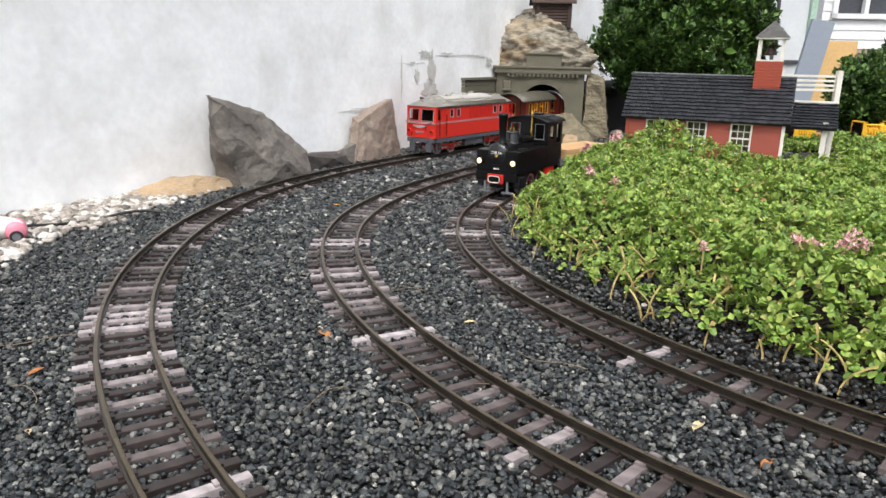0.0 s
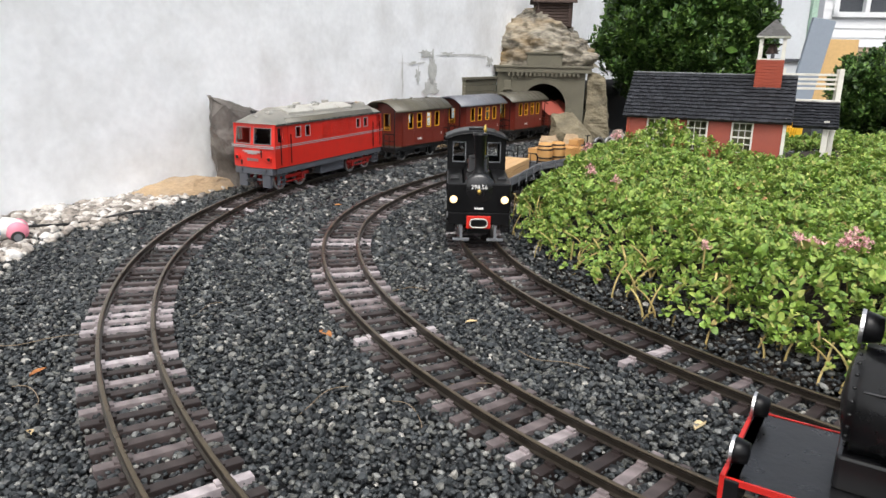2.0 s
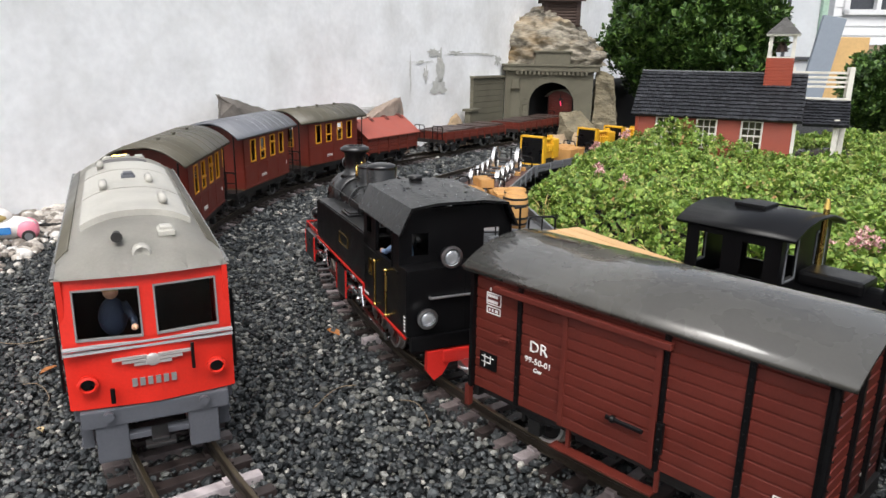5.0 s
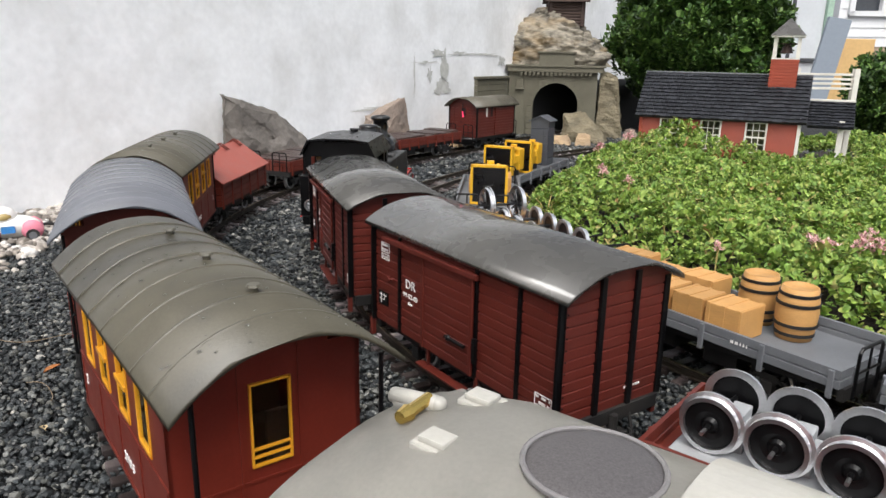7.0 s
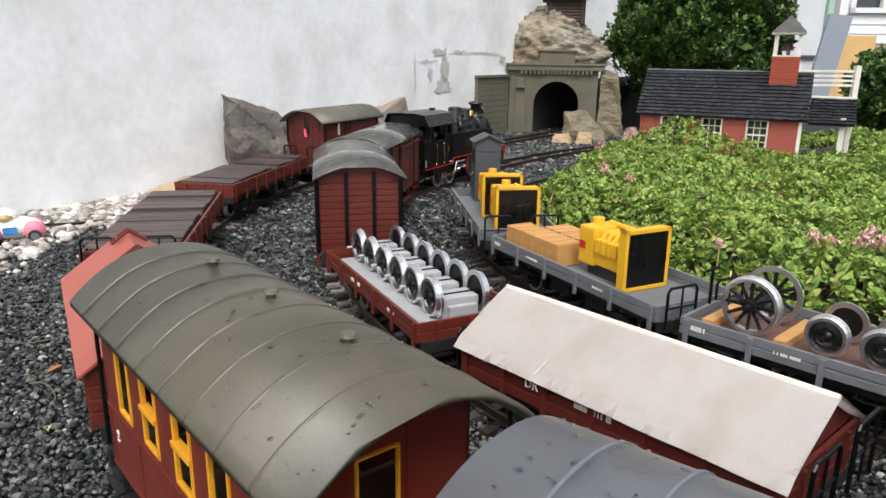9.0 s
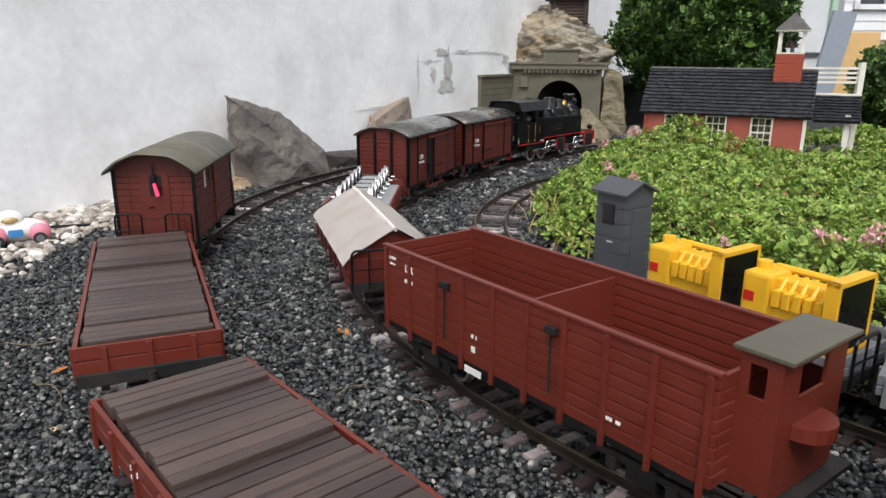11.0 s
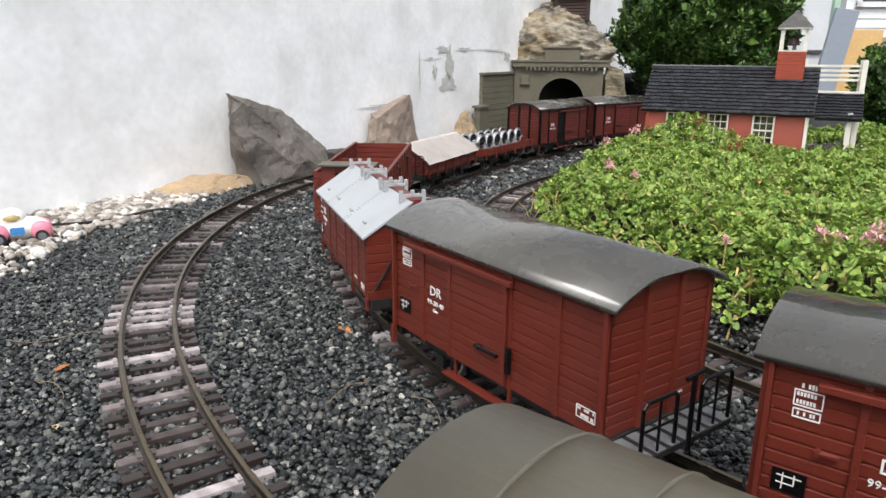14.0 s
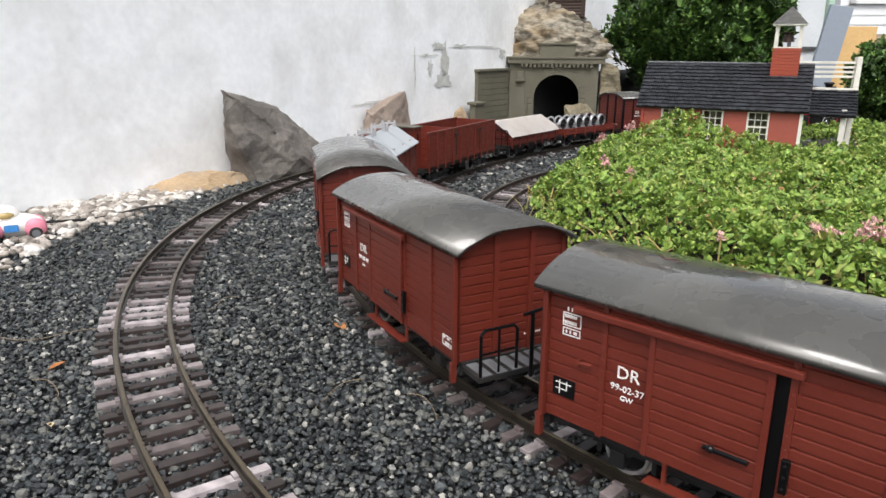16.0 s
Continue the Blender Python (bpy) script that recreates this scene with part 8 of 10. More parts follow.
    for x, k, dz in ((-L / 2 - 0.001, 0.84, -0.0215), (-L / 2 + 0.008, 0.9, -0.0125), (-L / 2 + 0.024, 0.97, -0.006), (-L / 2 + 0.05, 1, 0), (L / 2 - 0.05, 1, 0), (L / 2 - 0.024, 0.97, -0.006), (L / 2 - 0.008, 0.9, -0.0125), (L / 2 + 0.001, 0.84, -0.0215)):
        rings.append([bm.verts.new((x - (0.008 if x > 0 else -0.008) * (abs(y) / 0.0465) ** 2 * (1 if k < 1 else 0), y, z1 + max(0.0, (0.0225 + dz)) * (1 - (abs(y) / 0.0466) ** 2.6))) for y in sec_u])
    for a, b in zip(rings, rings[1:]):
        for i in range(n):
            bm.faces.new((a[i], b[i], b[i + 1], a[i + 1]))
    bmesh.ops.solidify(bm, geom=bm.faces[:], thickness=0.0025)
    bmesh.ops.recalc_face_normals(bm, faces=bm.faces)
    roof = part("roof", bm, ROOF_CREAM, th, "cream grey curved roof", True)
    bm = bmesh.new()
    for sy in (-1, 1):
        box(bm, -L / 2 + 0.01, L / 2 - 0.01, sy * 0.0462 - 0.0012, sy * 0.0462 + 0.0012, z1 - 0.003, z1 + 0.001, 0.0005)
    part("gutter", bm, ROOF_DARK, roof, "dark rain gutter")
    for sy in (-1, 1):
        bm = bmesh.new()
        ys = [0.0385 + 0.0078 * i / 6 for i in range(7)]
        sec = [(sy * y, z1 + 0.0007 + 0.0225 * (1 - (y / 0.0466) ** 2.6)) for y in ys]
        sweep(bm, sec + [(y, z - 0.001) for y, z in reversed(sec)], [Matrix.Translation((-L / 2 + 0.045, 0, 0)), Matrix.Translation((L / 2 - 0.045, 0, 0))])
        bmesh.ops.recalc_face_normals(bm, faces=bm.faces)
        part("eave_band", bm, ROOF_VAN, roof, "darker olive band along the eave", True)
    for a, b in ((-0.094, -0.045), (-0.041, 0.05), (0.054, 0.14)):
        bm = bmesh.new()
        sec = [(-0.032 + 0.064 * i / 12, z1 + 0.0042 + 0.0225 * (1 - (abs(-0.032 + 0.064 * i / 12) / 0.0466) ** 2.6)) for i in range(13)]
        sec2 = sec + [(y, z - 0.005) for y, z in reversed(sec)]
        sweep(bm, sec2, [Matrix.Translation((a, 0, 0)), Matrix.Translation((b, 0, 0))])
        bmesh.ops.recalc_face_normals(bm, faces=bm.faces)
        part("roof_panel", bm, ROOF_CREAM, roof)
    grille = material("grey_mesh_grille", (0.13, 0.12, 0.12), 0.5, 0.4, vary=0.3, scale=900, fine=1600)
    for x in (-0.12,):
        bm = bmesh.new()
        ball(bm, (x, 0, z1 + 0.0219), 0.0195, 1.0, 0.92, 0.14, 28, 10)
        part("fan_grille", bm, grille, roof, "round dark mesh fan grille", True)
        bm = bmesh.new()
        for i in range(28):
            a, b = 2 * math.pi * i / 28, 2 * math.pi * (i + 1) / 28
            rod(bm, (x + 0.0197 * math.cos(a), 0.0182 * math.sin(a), z1 + 0.0226), (x + 0.0197 * math.cos(b), 0.0182 * math.sin(b), z1 + 0.0226), 0.0009, 6)
        part("grille_rim", bm, FRAME_GREY, roof)
    for x, y in ((-0.186, 0.004), (-0.07, -0.02), (0.02, 0.014), (0.04, -0.018), (0.11, 0.018)):
        bm = bmesh.new()
        zz = z1 + (0.0195 if x < -0.15 else 0.028)
        rod(bm, (x - 0.012, y, zz - (0.003 if x < -0.15 else 0)), (x + 0.008, y, zz), 0.0028, 12)
        ball(bm, (x + 0.008, y, zz), 0.0028, u=12, w=8)
        box(bm, x - 0.01, x + 0.006, y - 0.0025, y + 0.0025, zz - 0.008, zz - 0.001)
        part("exhaust", bm, ROOF_CREAM, roof, "", True)
    for x, y in ((-0.168, 0.014), (-0.163, -0.014), (0.175, 0.015), (0.0, 0.0)):
        bm = bmesh.new()
        box(bm, x - 0.007, x + 0.007, y - 0.005, y + 0.005, z1 + 0.0165 + 0.008 * (x == 0), z1 + 0.0205 + 0.0085 * (x == 0), 0.001)
        box(bm, x - 0.005, x + 0.005, y - 0.0035, y + 0.0035, z1 + 0.02 + 0.0085 * (x == 0), z1 + 0.0225 + 0.0085 * (x == 0), 0.0008)
        part("roof_hatch", bm, ROOF_CREAM if x else sk, roof)
    bm = bmesh.new()
    rod(bm, (-0.182, -0.006, z1 + 0.0195), (-0.182, 0.004, z1 + 0.0205), 0.0022, 10)
    rod(bm, (-0.182, -0.006, z1 + 0.0195), (-0.182, -0.01, z1 + 0.0195), 0.003, 10, 0.0022)
    part("horn", bm, BRASS, roof, "small brass horn")
    bm = bmesh.new()
    lathe(bm, [(0.0005, 0), (0.0052, 0), (0.0052, 0.006), (0.004, 0.0075), (0.0005, 0.0055)], Matrix.Translation((L / 2 - 0.016, 0.0, z1 + 0.0115)) @ Matrix.Rotation(math.pi / 2, 4, "Y"), 18)
    part("top_headlight", bm, ROOF_CREAM, roof, "round roof headlight")
    bm = bmesh.new()
    rod(bm, (L / 2 - 0.03, -0.012, z1 + 0.02), (L / 2 - 0.018, -0.012, z1 + 0.0205), 0.0022, 10, 0.0032)
    part("horn", bm, DARK, roof)
    bm = bmesh.new()
    box(bm, -L / 2 + 0.012, L / 2 - 0.012, -0.041, 0.041, 0.036, z0 + 0.004)
    box(bm, 0.142, 0.15, -0.04, 0.04, z0, z1)
    box(bm, -0.15, -0.142, -0.04, 0.04, z0, z1)
    part("interior", bm, DARK, th, "dark interior")
    return th


def spoked(th, x, y, r=0.018):
    ob = part("wheel", wheel_mesh(r, spokes=10), [STEEL, WHEEL_RED], th, "red spoked driving wheel with shade painted in")
    ob.matrix_basis = Matrix.Translation((x, y, r))
    return ob


TURNING, RODS = [], []


def lamp(th, x, y, z, r, way, lit=False, name="headlamp"):
    m = Matrix.Translation((x, y, z)) @ Matrix.Rotation(way * math.pi / 2, 4, "Y")
    bm = bmesh.new()
    lathe(bm, [(0.0005, -r * 1.1), (r * 0.75, -r * 1.0), (r * 0.95, -r * 0.2), (r * 0.95, 0)], m, 20)
    bmesh.ops.recalc_face_normals(bm, faces=bm.faces)
    ob = part(name, bm, BLACK, th, "round black lamp", True)
    bm = bmesh.new()
    lathe(bm, [(r * 0.78, 0.0), (r * 1.02, -0.0004), (r * 1.04, r * 0.16), (r * 0.8, r * 0.2), (r * 0.78, 0.0)], m, 24)
    part("rim", bm, STEEL if not lit else BLACK, ob, "bright metal rim")
    bm = bmesh.new()
    lathe(bm, [(0.0005, r * 0.16), (r * 0.4, r * 0.14), (r * 0.8, 0.0)], m, 20)
    bmesh.ops.recalc_face_normals(bm, faces=bm.faces)
    part("lens", bm, LAMP_GLOW if lit else LENS, ob, "glowing warm lens" if lit else "clear lens", True)
    return ob


def dome(th, x, r, z, h, name="steam_dome", label="", cap=True):
    bm = bmesh.new()
    prof = [(r * 1.22, 0), (r * 1.12, 0.0015), (r, 0.005), (r, h * 0.82), (r * 0.97, h * 0.86)]
    prof += [(r * 0.99, h * 0.87), (r * 0.93, h * 0.95), (r * 0.6, h), (0.0005, h * 1.015)]
    lathe(bm, prof, Matrix.Translation((x, 0, z)), 26)
    bmesh.ops.recalc_face_normals(bm, faces=bm.faces)
    ob = part(name, bm, GLOSS_BLACK, th, label or "black dome with a rounded cap", True)
    if cap:
        bm = bmesh.new()
        box(bm, x - r * 0.5, x + r * 0.5, -0.0016, 0.0016, z + h, z + h + 0.0022, 0.0006)
        part("dome_clip", bm, GLOSS_BLACK, ob)
    return ob


def mallet(label):
    """A four-cylinder articulated tank engine; its rear end is at +x."""
    th = empty("articulated_steam_locomotive", label, "steam locomotive")
    bz, br = 0.096, 0.0265
    W = 0.1
    bm = bmesh.new()
    m = Matrix.Translation((0, 0, bz)) @ Matrix.Rotation(math.pi / 2, 4, "Y")
    lathe(bm, [(br, -0.11), (br, 0.085)], m, 36)
    bmesh.ops.recalc_face_normals(bm, faces=bm.faces)
    boiler = part("boiler", bm, GLOSS_BLACK, th, "wet black boiler", True)
    for x in (-0.108, -0.072, -0.028, 0.018, 0.05):
        bm = bmesh.new()
        lathe(bm, [(br - 0.001, x - 0.0016), (br + 0.0008, x - 0.0016), (br + 0.0008, x + 0.0016), (br - 0.001, x + 0.0016)], m, 36)
        part("boiler_band", bm, GLOSS_BLACK, boiler)
    bm = bmesh.new()
    lathe(bm, [(0.0005, -0.152), (0.012, -0.1515), (0.0235, -0.149), (0.0238, -0.1465), (br + 0.002, -0.1465), (br + 0.002, -0.11), (br, -0.1095)], m, 36)
    for i in range(24):
        a = 2 * math.pi * i / 24
        ball(bm, (-0.148, (br - 0.0008) * math.cos(a), bz + (br - 0.0008) * math.sin(a)), 0.0009, u=6, w=4)
    bmesh.ops.recalc_face_normals(bm, faces=bm.faces)
    part("smokebox", bm, GLOSS_BLACK, th, "black riveted smokebox", True)
    bm = bmesh.new()
    lathe(bm, [(0.018, 0), (0.0135, 0.004), (0.0118, 0.009), (0.0122, 0.027), (0.0165, 0.029), (0.0168, 0.0325), (0.013, 0.035), (0.0095, 0.035), (0.0092, 0.026), (0.0005, 0.025)], Matrix.Translation((-0.13, 0, bz + br - 0.002)), 26)
    bmesh.ops.recalc_face_normals(bm, faces=bm.faces)
    part("chimney", bm, GLOSS_BLACK, th, "stout black chimney with a rolled lip", True)
    bm = bmesh.new()
    lathe(bm, [(0.0068, 0.003), (0.0055, 0.005), (0.0045, 0.011), (0.003, 0.014), (0.0005, 0.0155)], Matrix.Translation((-0.106, 0, bz + br)), 20)
    rod(bm, (-0.106, -0.007, bz + br), (-0.106, -0.006, bz + br + 0.014), 0.0009, 6)
    rod(bm, (-0.106, 0.007, bz + br), (-0.106, 0.006, bz + br + 0.014), 0.0009, 6)
    rod(bm, (-0.106, -0.006, bz + br + 0.014), (-0.106, 0.006, bz + br + 0.014), 0.001, 6)
    ball(bm, (-0.106, 0, bz + br + 0.017), 0.0016, u=8, w=6)
    bmesh.ops.recalc_face_normals(bm, faces=bm.faces)
    part("bell", bm, BRASS, th, "polished brass bell", True)
    dome(th, -0.078, 0.0125, bz + br - 0.004, 0.024, "sand_dome")
    dome(th, -0.036, 0.0155, bz + br - 0.004, 0.031, "steam_dome", cap=False)
    dome(th, 0.022, 0.0145, bz + br - 0.004, 0.024, "sand_dome")
    for sy in (-1, 1):
        bm = bmesh.new()
        rod(bm, (-0.036, sy * 0.008, bz + br + 0.006), (-0.02, sy * 0.02, bz + br + 0.002), 0.0045, 12)
        rod(bm, (-0.02, sy * 0.02, bz + br + 0.002), (-0.014, sy * 0.029, bz + 0.008), 0.0042, 12)
        ball(bm, (-0.02, sy * 0.02, bz + br + 0.002), 0.0046, u=12, w=8)
        part("steam_pipe", bm, GLOSS_BLACK, th, "", True)
        bm = bmesh.new()
        rod(bm, (-0.145, sy * (br + 0.001), bz + 0.014), (0.06, sy * (br + 0.001), bz + 0.014), 0.0009, 8)
        for x in (-0.105, -0.085, -0.07, 0.0, 0.012, 0.034):
            rod(bm, (x, sy * 0.006, bz + br), (x + 0.003, sy * (br + 0.001), bz + 0.004), 0.0009, 6)
        part("pipework", bm, GLOSS_BLACK, th)
        # side tank
        bm = bmesh.new()
        prof = [(-0.122, 0.055), (0.075, 0.055), (0.075, 0.103), (0.03, 0.103), (-0.085, 0.1005), (-0.122, 0.0985)]
        a = [bm.verts.new((x, sy * 0.049, z)) for x, z in prof]
        b = [bm.verts.new((x, sy * 0.0255, z)) for x, z in prof]
        bm.faces.new(a)
        bm.faces.new(b[::-1])
        for i in range(len(prof)):
            bm.faces.new((a[i], a[(i + 1) % 6], b[(i + 1) % 6], b[i]))
        bmesh.ops.recalc_face_normals(bm, faces=bm.faces)
        bmesh.ops.bevel(bm, geom=bm.edges[:], offset=0.0012, segments=2, affect="EDGES")
        tank = part("side_tank", bm, BLACK, th, "satin black side tank")
        bm = bmesh.new()
        box(bm, -0.035, -0.008, sy * 0.037 - 0.007, sy * 0.037 + 0.007, 0.1, 0.1042, 0.001)
        box(bm, -0.032, -0.011, sy * 0.037 - 0.005, sy * 0.037 + 0.005, 0.104, 0.1056, 0.0006)
        part("tank_lid", bm, GLOSS_BLACK, tank)
        bm = bmesh.new()
        for x in np.linspace(-0.118, 0.07, 44):
            ball(bm, (float(x), sy * 0.0491, 0.0575), 0.0005, u=5, w=4)
        for x in (-0.1, -0.02, 0.02, 0.06):
            for k in range(12):
                ball(bm, (x, sy * 0.0491, 0.06 + k * 0.0035), 0.0005, u=5, w=4)
        part("rivets", bm, BLACK, tank)
        bm = bmesh.new()
        for e, f, g, h in ((-0.034, -0.004, 0.0735, 0.0742), (-0.034, -0.004, 0.0845, 0.0852), (-0.034, -0.0333, 0.0735, 0.0852), (-0.0047, -0.004, 0.0735, 0.0852)):
            box(bm, e + 0.01, f + 0.01, sy * 0.0494 - 0.0004, sy * 0.0494 + 0.0004, g, h)
        part("name_plate_edge", bm, BRASS, tank, "thin brass plate border")
        bm = bmesh.new()
        box(bm, -0.124, 0.058, sy * 0.0494 - 0.0009, sy * 0.0494 + 0.0009, 0.0538, 0.0553)
        box(bm, 0.056, 0.0582, sy * 0.0494 - 0.0009, sy * 0.0494 + 0.0009, 0.0455, 0.0545)
        box(bm, 0.056, 0.176, sy * 0.0494 - 0.0009, sy * 0.0494 + 0.0009, 0.044, 0.0455)
        part("red_lining", bm, RED_TRIM, th, "bright red lining")
        # cab side
        bm = bmesh.new()
        holed(bm, 0.06, 0.152, 0.046, 0.1285, sy * 0.048, 0.002, [(0.067, 0.078, 0.107, 0.122), (0.09, 0.127, 0.097, 0.124)])
        side = part("cab_side", bm, BLACK, th, "black cab side with an open window")
        bm = bmesh.new()
        for e, f, g, h in ((0.088, 0.129, 0.0945, 0.097), (0.088, 0.09, 0.097, 0.1255), (0.127, 0.129, 0.097, 0.1255), (0.088, 0.129, 0.124, 0.1258)):
            box(bm, e, f, sy * 0.0492 - 0.0007, sy * 0.0492 + 0.0009, g, h, 0.0003)
        box(bm, 0.06, 0.15, sy * 0.0492 - 0.0006, sy * 0.0492 + 0.0006, 0.0925, 0.0942)
        part("window_frame", bm, BLACK, side)
        for x in (0.094, 0.118):
            bm = bmesh.new()
            y = sy * 0.0525
            rod(bm, (x, y, 0.05), (x, y, 0.09), 0.0011, 8)
            for zz in (0.051, 0.0895):
                ball(bm, (x, y, zz), 0.0018, u=8, w=6)
                rod(bm, (x, sy * 0.049, zz), (x, y, zz), 0.001, 6)
            part("handrail", bm, BRASS, side, "brass handrail")
        bm = bmesh.new()
        for e, f, g, h in ((0.072, 0.0785, 0.0705, 0.071), (0.072, 0.0785, 0.0845, 0.085), (0.072, 0.0725, 0.0705, 0.085), (0.078, 0.0785, 0.0705, 0.085), (0.0744, 0.0748, 0.073, 0.083), (0.0758, 0.0762, 0.073, 0.083)):
            box(bm, e, f, sy * 0.0494 - 0.0003, sy * 0.0494 + 0.0004, g, h)
        part("class_plate", bm, BRASS, side)
        bm = bmesh.new()
        for k in range(5):
            box(bm, 0.1695, 0.1745, sy * 0.0493 - 0.0003, sy * 0.0493 + 0.0004, 0.05 + k * 0.0028, 0.0508 + k * 0.0028)
        for k in range(4):
            box(bm, 0.06 + k * 0.0026, 0.0618 + k * 0.0026, sy * 0.0493 - 0.0003, sy * 0.0493 + 0.0004, 0.049, 0.0505)
        part("marking", bm, WHITE, side)
        # bunker
        bm = bmesh.new()
        box(bm, 0.1515, 0.178, sy * 0.0245 - 0.0245, sy * 0.0245 + 0.0245, 0.046, 0.1, 0.001)
        part("bunker", bm, BLACK, th, "black coal bunker")
    # cab ends and roof
    for x, holes in ((0.062, [(-0.036, -0.022, 0.108, 0.124), (0.022, 0.036, 0.108, 0.124)]), (0.15, [(-0.038, -0.024, 0.106, 0.124), (0.024, 0.038, 0.106, 0.124)])):
        bm = bmesh.new()
        holed(bm, -0.047, 0.047, 0.08, 0.1285, 0, 0.002, holes)
        sweep(bm, [(-0.0465, 0.1285), (0.0465, 0.1285), (0.04, 0.1435), (-0.04, 0.1435)], [Matrix.Rotation(-math.pi / 2, 4, "Z") @ Matrix.Translation((-0.001, 0, 0)), Matrix.Rotation(-math.pi / 2, 4, "Z") @ Matrix.Translation((0.001, 0, 0))])
        bmesh.ops.recalc_face_normals(bm, faces=bm.faces)
        turned(bm, Matrix.Translation((x, 0, 0)) @ Matrix.Rotation(math.pi / 2, 4, "Z"))
        part("cab_end", bm, BLACK, th)
    bm = bmesh.new()
    sec = [(-0.0515, 0.1255), (-0.0415, 0.146), (-0.02, 0.1488), (0.02, 0.1488), (0.0415, 0.146), (0.0515, 0.1255), (0.0496, 0.1255), (0.0402, 0.1442), (0.02, 0.1466), (-0.02, 0.1466), (-0.0402, 0.1442), (-0.0496, 0.1255)]
    sweep(bm, sec, [Matrix.Translation((0.052, 0, 0)), Matrix.Translation((0.163, 0, 0))])
    bmesh.ops.recalc_face_normals(bm, faces=bm.faces)
    rf = part("cab_roof", bm, material("wet_black_roof", (0.004, 0.004, 0.0045), 0.3, vary=0.4, scale=140, dirt=(0.014, 0.014, 0.015), dirt_amount=0.5, dirt_scale=80, bump=0.25, bump_scale=240, depth=0.0008, spec=0.35, coat=0.1), th, "wet black cab roof")
    bm = bmesh.new()
    rod(bm, (0.06, 0.0, 0.148), (0.06, 0, 0.1515), 0.006, 14)
    rod(bm, (0.06, 0.0, 0.1515), (0.06, 0, 0.153), 0.0072, 14, 0.006)
    part("roof_vent", bm, BLACK, rf)
    bm = bmesh.new()
    box(bm, 0.062, 0.151, -0.046, 0.046, 0.044, 0.06)
    box(bm, 0.062, 0.075, -0.03, 0.03, 0.06, 0.125, 0.003)
    part("cab_interior", bm, DARK, th)
    bm = bmesh.new()
    for y, z in ((-0.012, 0.105), (0.01, 0.112), (0.0, 0.095), (-0.02, 0.118)):
        rod(bm, (0.076, y, z), (0.082, y, z), 0.0025, 10)
        rod(bm, (0.078, y - 0.006, z - 0.004), (0.08, y + 0.006, z + 0.004), 0.0009, 6)
    part("gauges", bm, BRASS, th, "small brass gauges and levers")
    lamp(th, 0.176, -0.012, 0.108, 0.0085, 1)
    bm = bmesh.new()
    rod(bm, (0.17, -0.012, 0.099), (0.17, -0.012, 0.105), 0.0025, 8)
    part("lamp_stand", bm, BLACK, th)
    lamp(th, 0.184, -0.034, 0.062, 0.008, 1)
    lamp(th, 0.184, 0.034, 0.062, 0.008, 1)
    bm = bmesh.new()
    rod(bm, (0.181, -0.03, 0.077), (0.181, 0.03, 0.077), 0.0011, 8)
    for y in (-0.03, 0.03):
        rod(bm, (0.178, y, 0.077), (0.181, y, 0.077), 0.0011, 6)
    part("rear_handrail", bm, STEEL, th)
    bm = bmesh.new()
    box(bm, 0.174, 0.181, -0.046, 0.046, 0.034, 0.046, 0.0008)
    part("rear_buffer_beam", bm, BLACK, th, "black rear beam")
    bm = bmesh.new()
    for sy in (-1, 1):
        sweep(bm, [(sy * 0.033, 0.033), (sy * 0.033, 0.016), (sy * 0.027, 0.008), (sy * 0.02, 0.012), (sy * 0.012, 0.025), (sy * 0.012, 0.033)], [Matrix.Translation((0.176, 0, 0)), Matrix.Translation((0.182, 0, 0))])
    box(bm, 0.176, 0.184, -0.02, 0.02, 0.022, 0.033, 0.002)
    bmesh.ops.recalc_face_normals(bm, faces=bm.faces)
    part("rear_guard", bm, RED_TRIM, th, "bright red rear guard")
    bm = bmesh.new()
    box(bm, 0.18, 0.2, -0.006, 0.006, 0.017, 0.023, 0.001)
    for i in range(8):
        a, b = math.pi * i / 8 - math.pi / 2, math.pi * (i + 1) / 8 - math.pi / 2
        rod(bm, (0.194 + 0.008 * math.cos(a), 0.011 * math.sin(a), 0.0225), (0.194 + 0.008 * math.cos(b), 0.011 * math.sin(b), 0.0225), 0.0012, 6)
    part("coupler", bm, STEEL, th)
    # front frame
    bm = bmesh.new()
    box(bm, -0.186, -0.128, -0.042, 0.042, 0.05, 0.053, 0.0005)
    box(bm, -0.186, -0.18, -0.044, 0.044, 0.03, 0.053, 0.0008)
    box(bm, -0.15, -0.125, -0.022, 0.022, 0.053, 0.072, 0.002)
    part("front_deck", bm, GLOSS_BLACK, th, "black front running plate")
    bm = bmesh.new()
    for sy in (-1, 1):
        box(bm, -0.187, -0.126, sy * 0.0425 - 0.0007, sy * 0.0425 + 0.0007, 0.05, 0.0535)
    box(bm, -0.1875, -0.1855, -0.044, 0.044, 0.0515, 0.0545, 0.0004)
    for sy in (-1, 1):
        box(bm, -0.1875, -0.1855, sy * 0.0432 - 0.0008, sy * 0.0432 + 0.0008, 0.028, 0.0545)
    part("red_lining", bm, RED_TRIM, th, "red edging")
    lamp(th, -0.186, -0.03, 0.063, 0.0075, -1)
    lamp(th, -0.186, 0.03, 0.063, 0.0075, -1)
    lamp(th, -0.15, 0.0, 0.133, 0.0085, -1)
    bm = bmesh.new()
    box(bm, -0.17, 0.16, -0.014, 0.014, 0.018, 0.05)
    part("main_frame", bm, DARK, th)
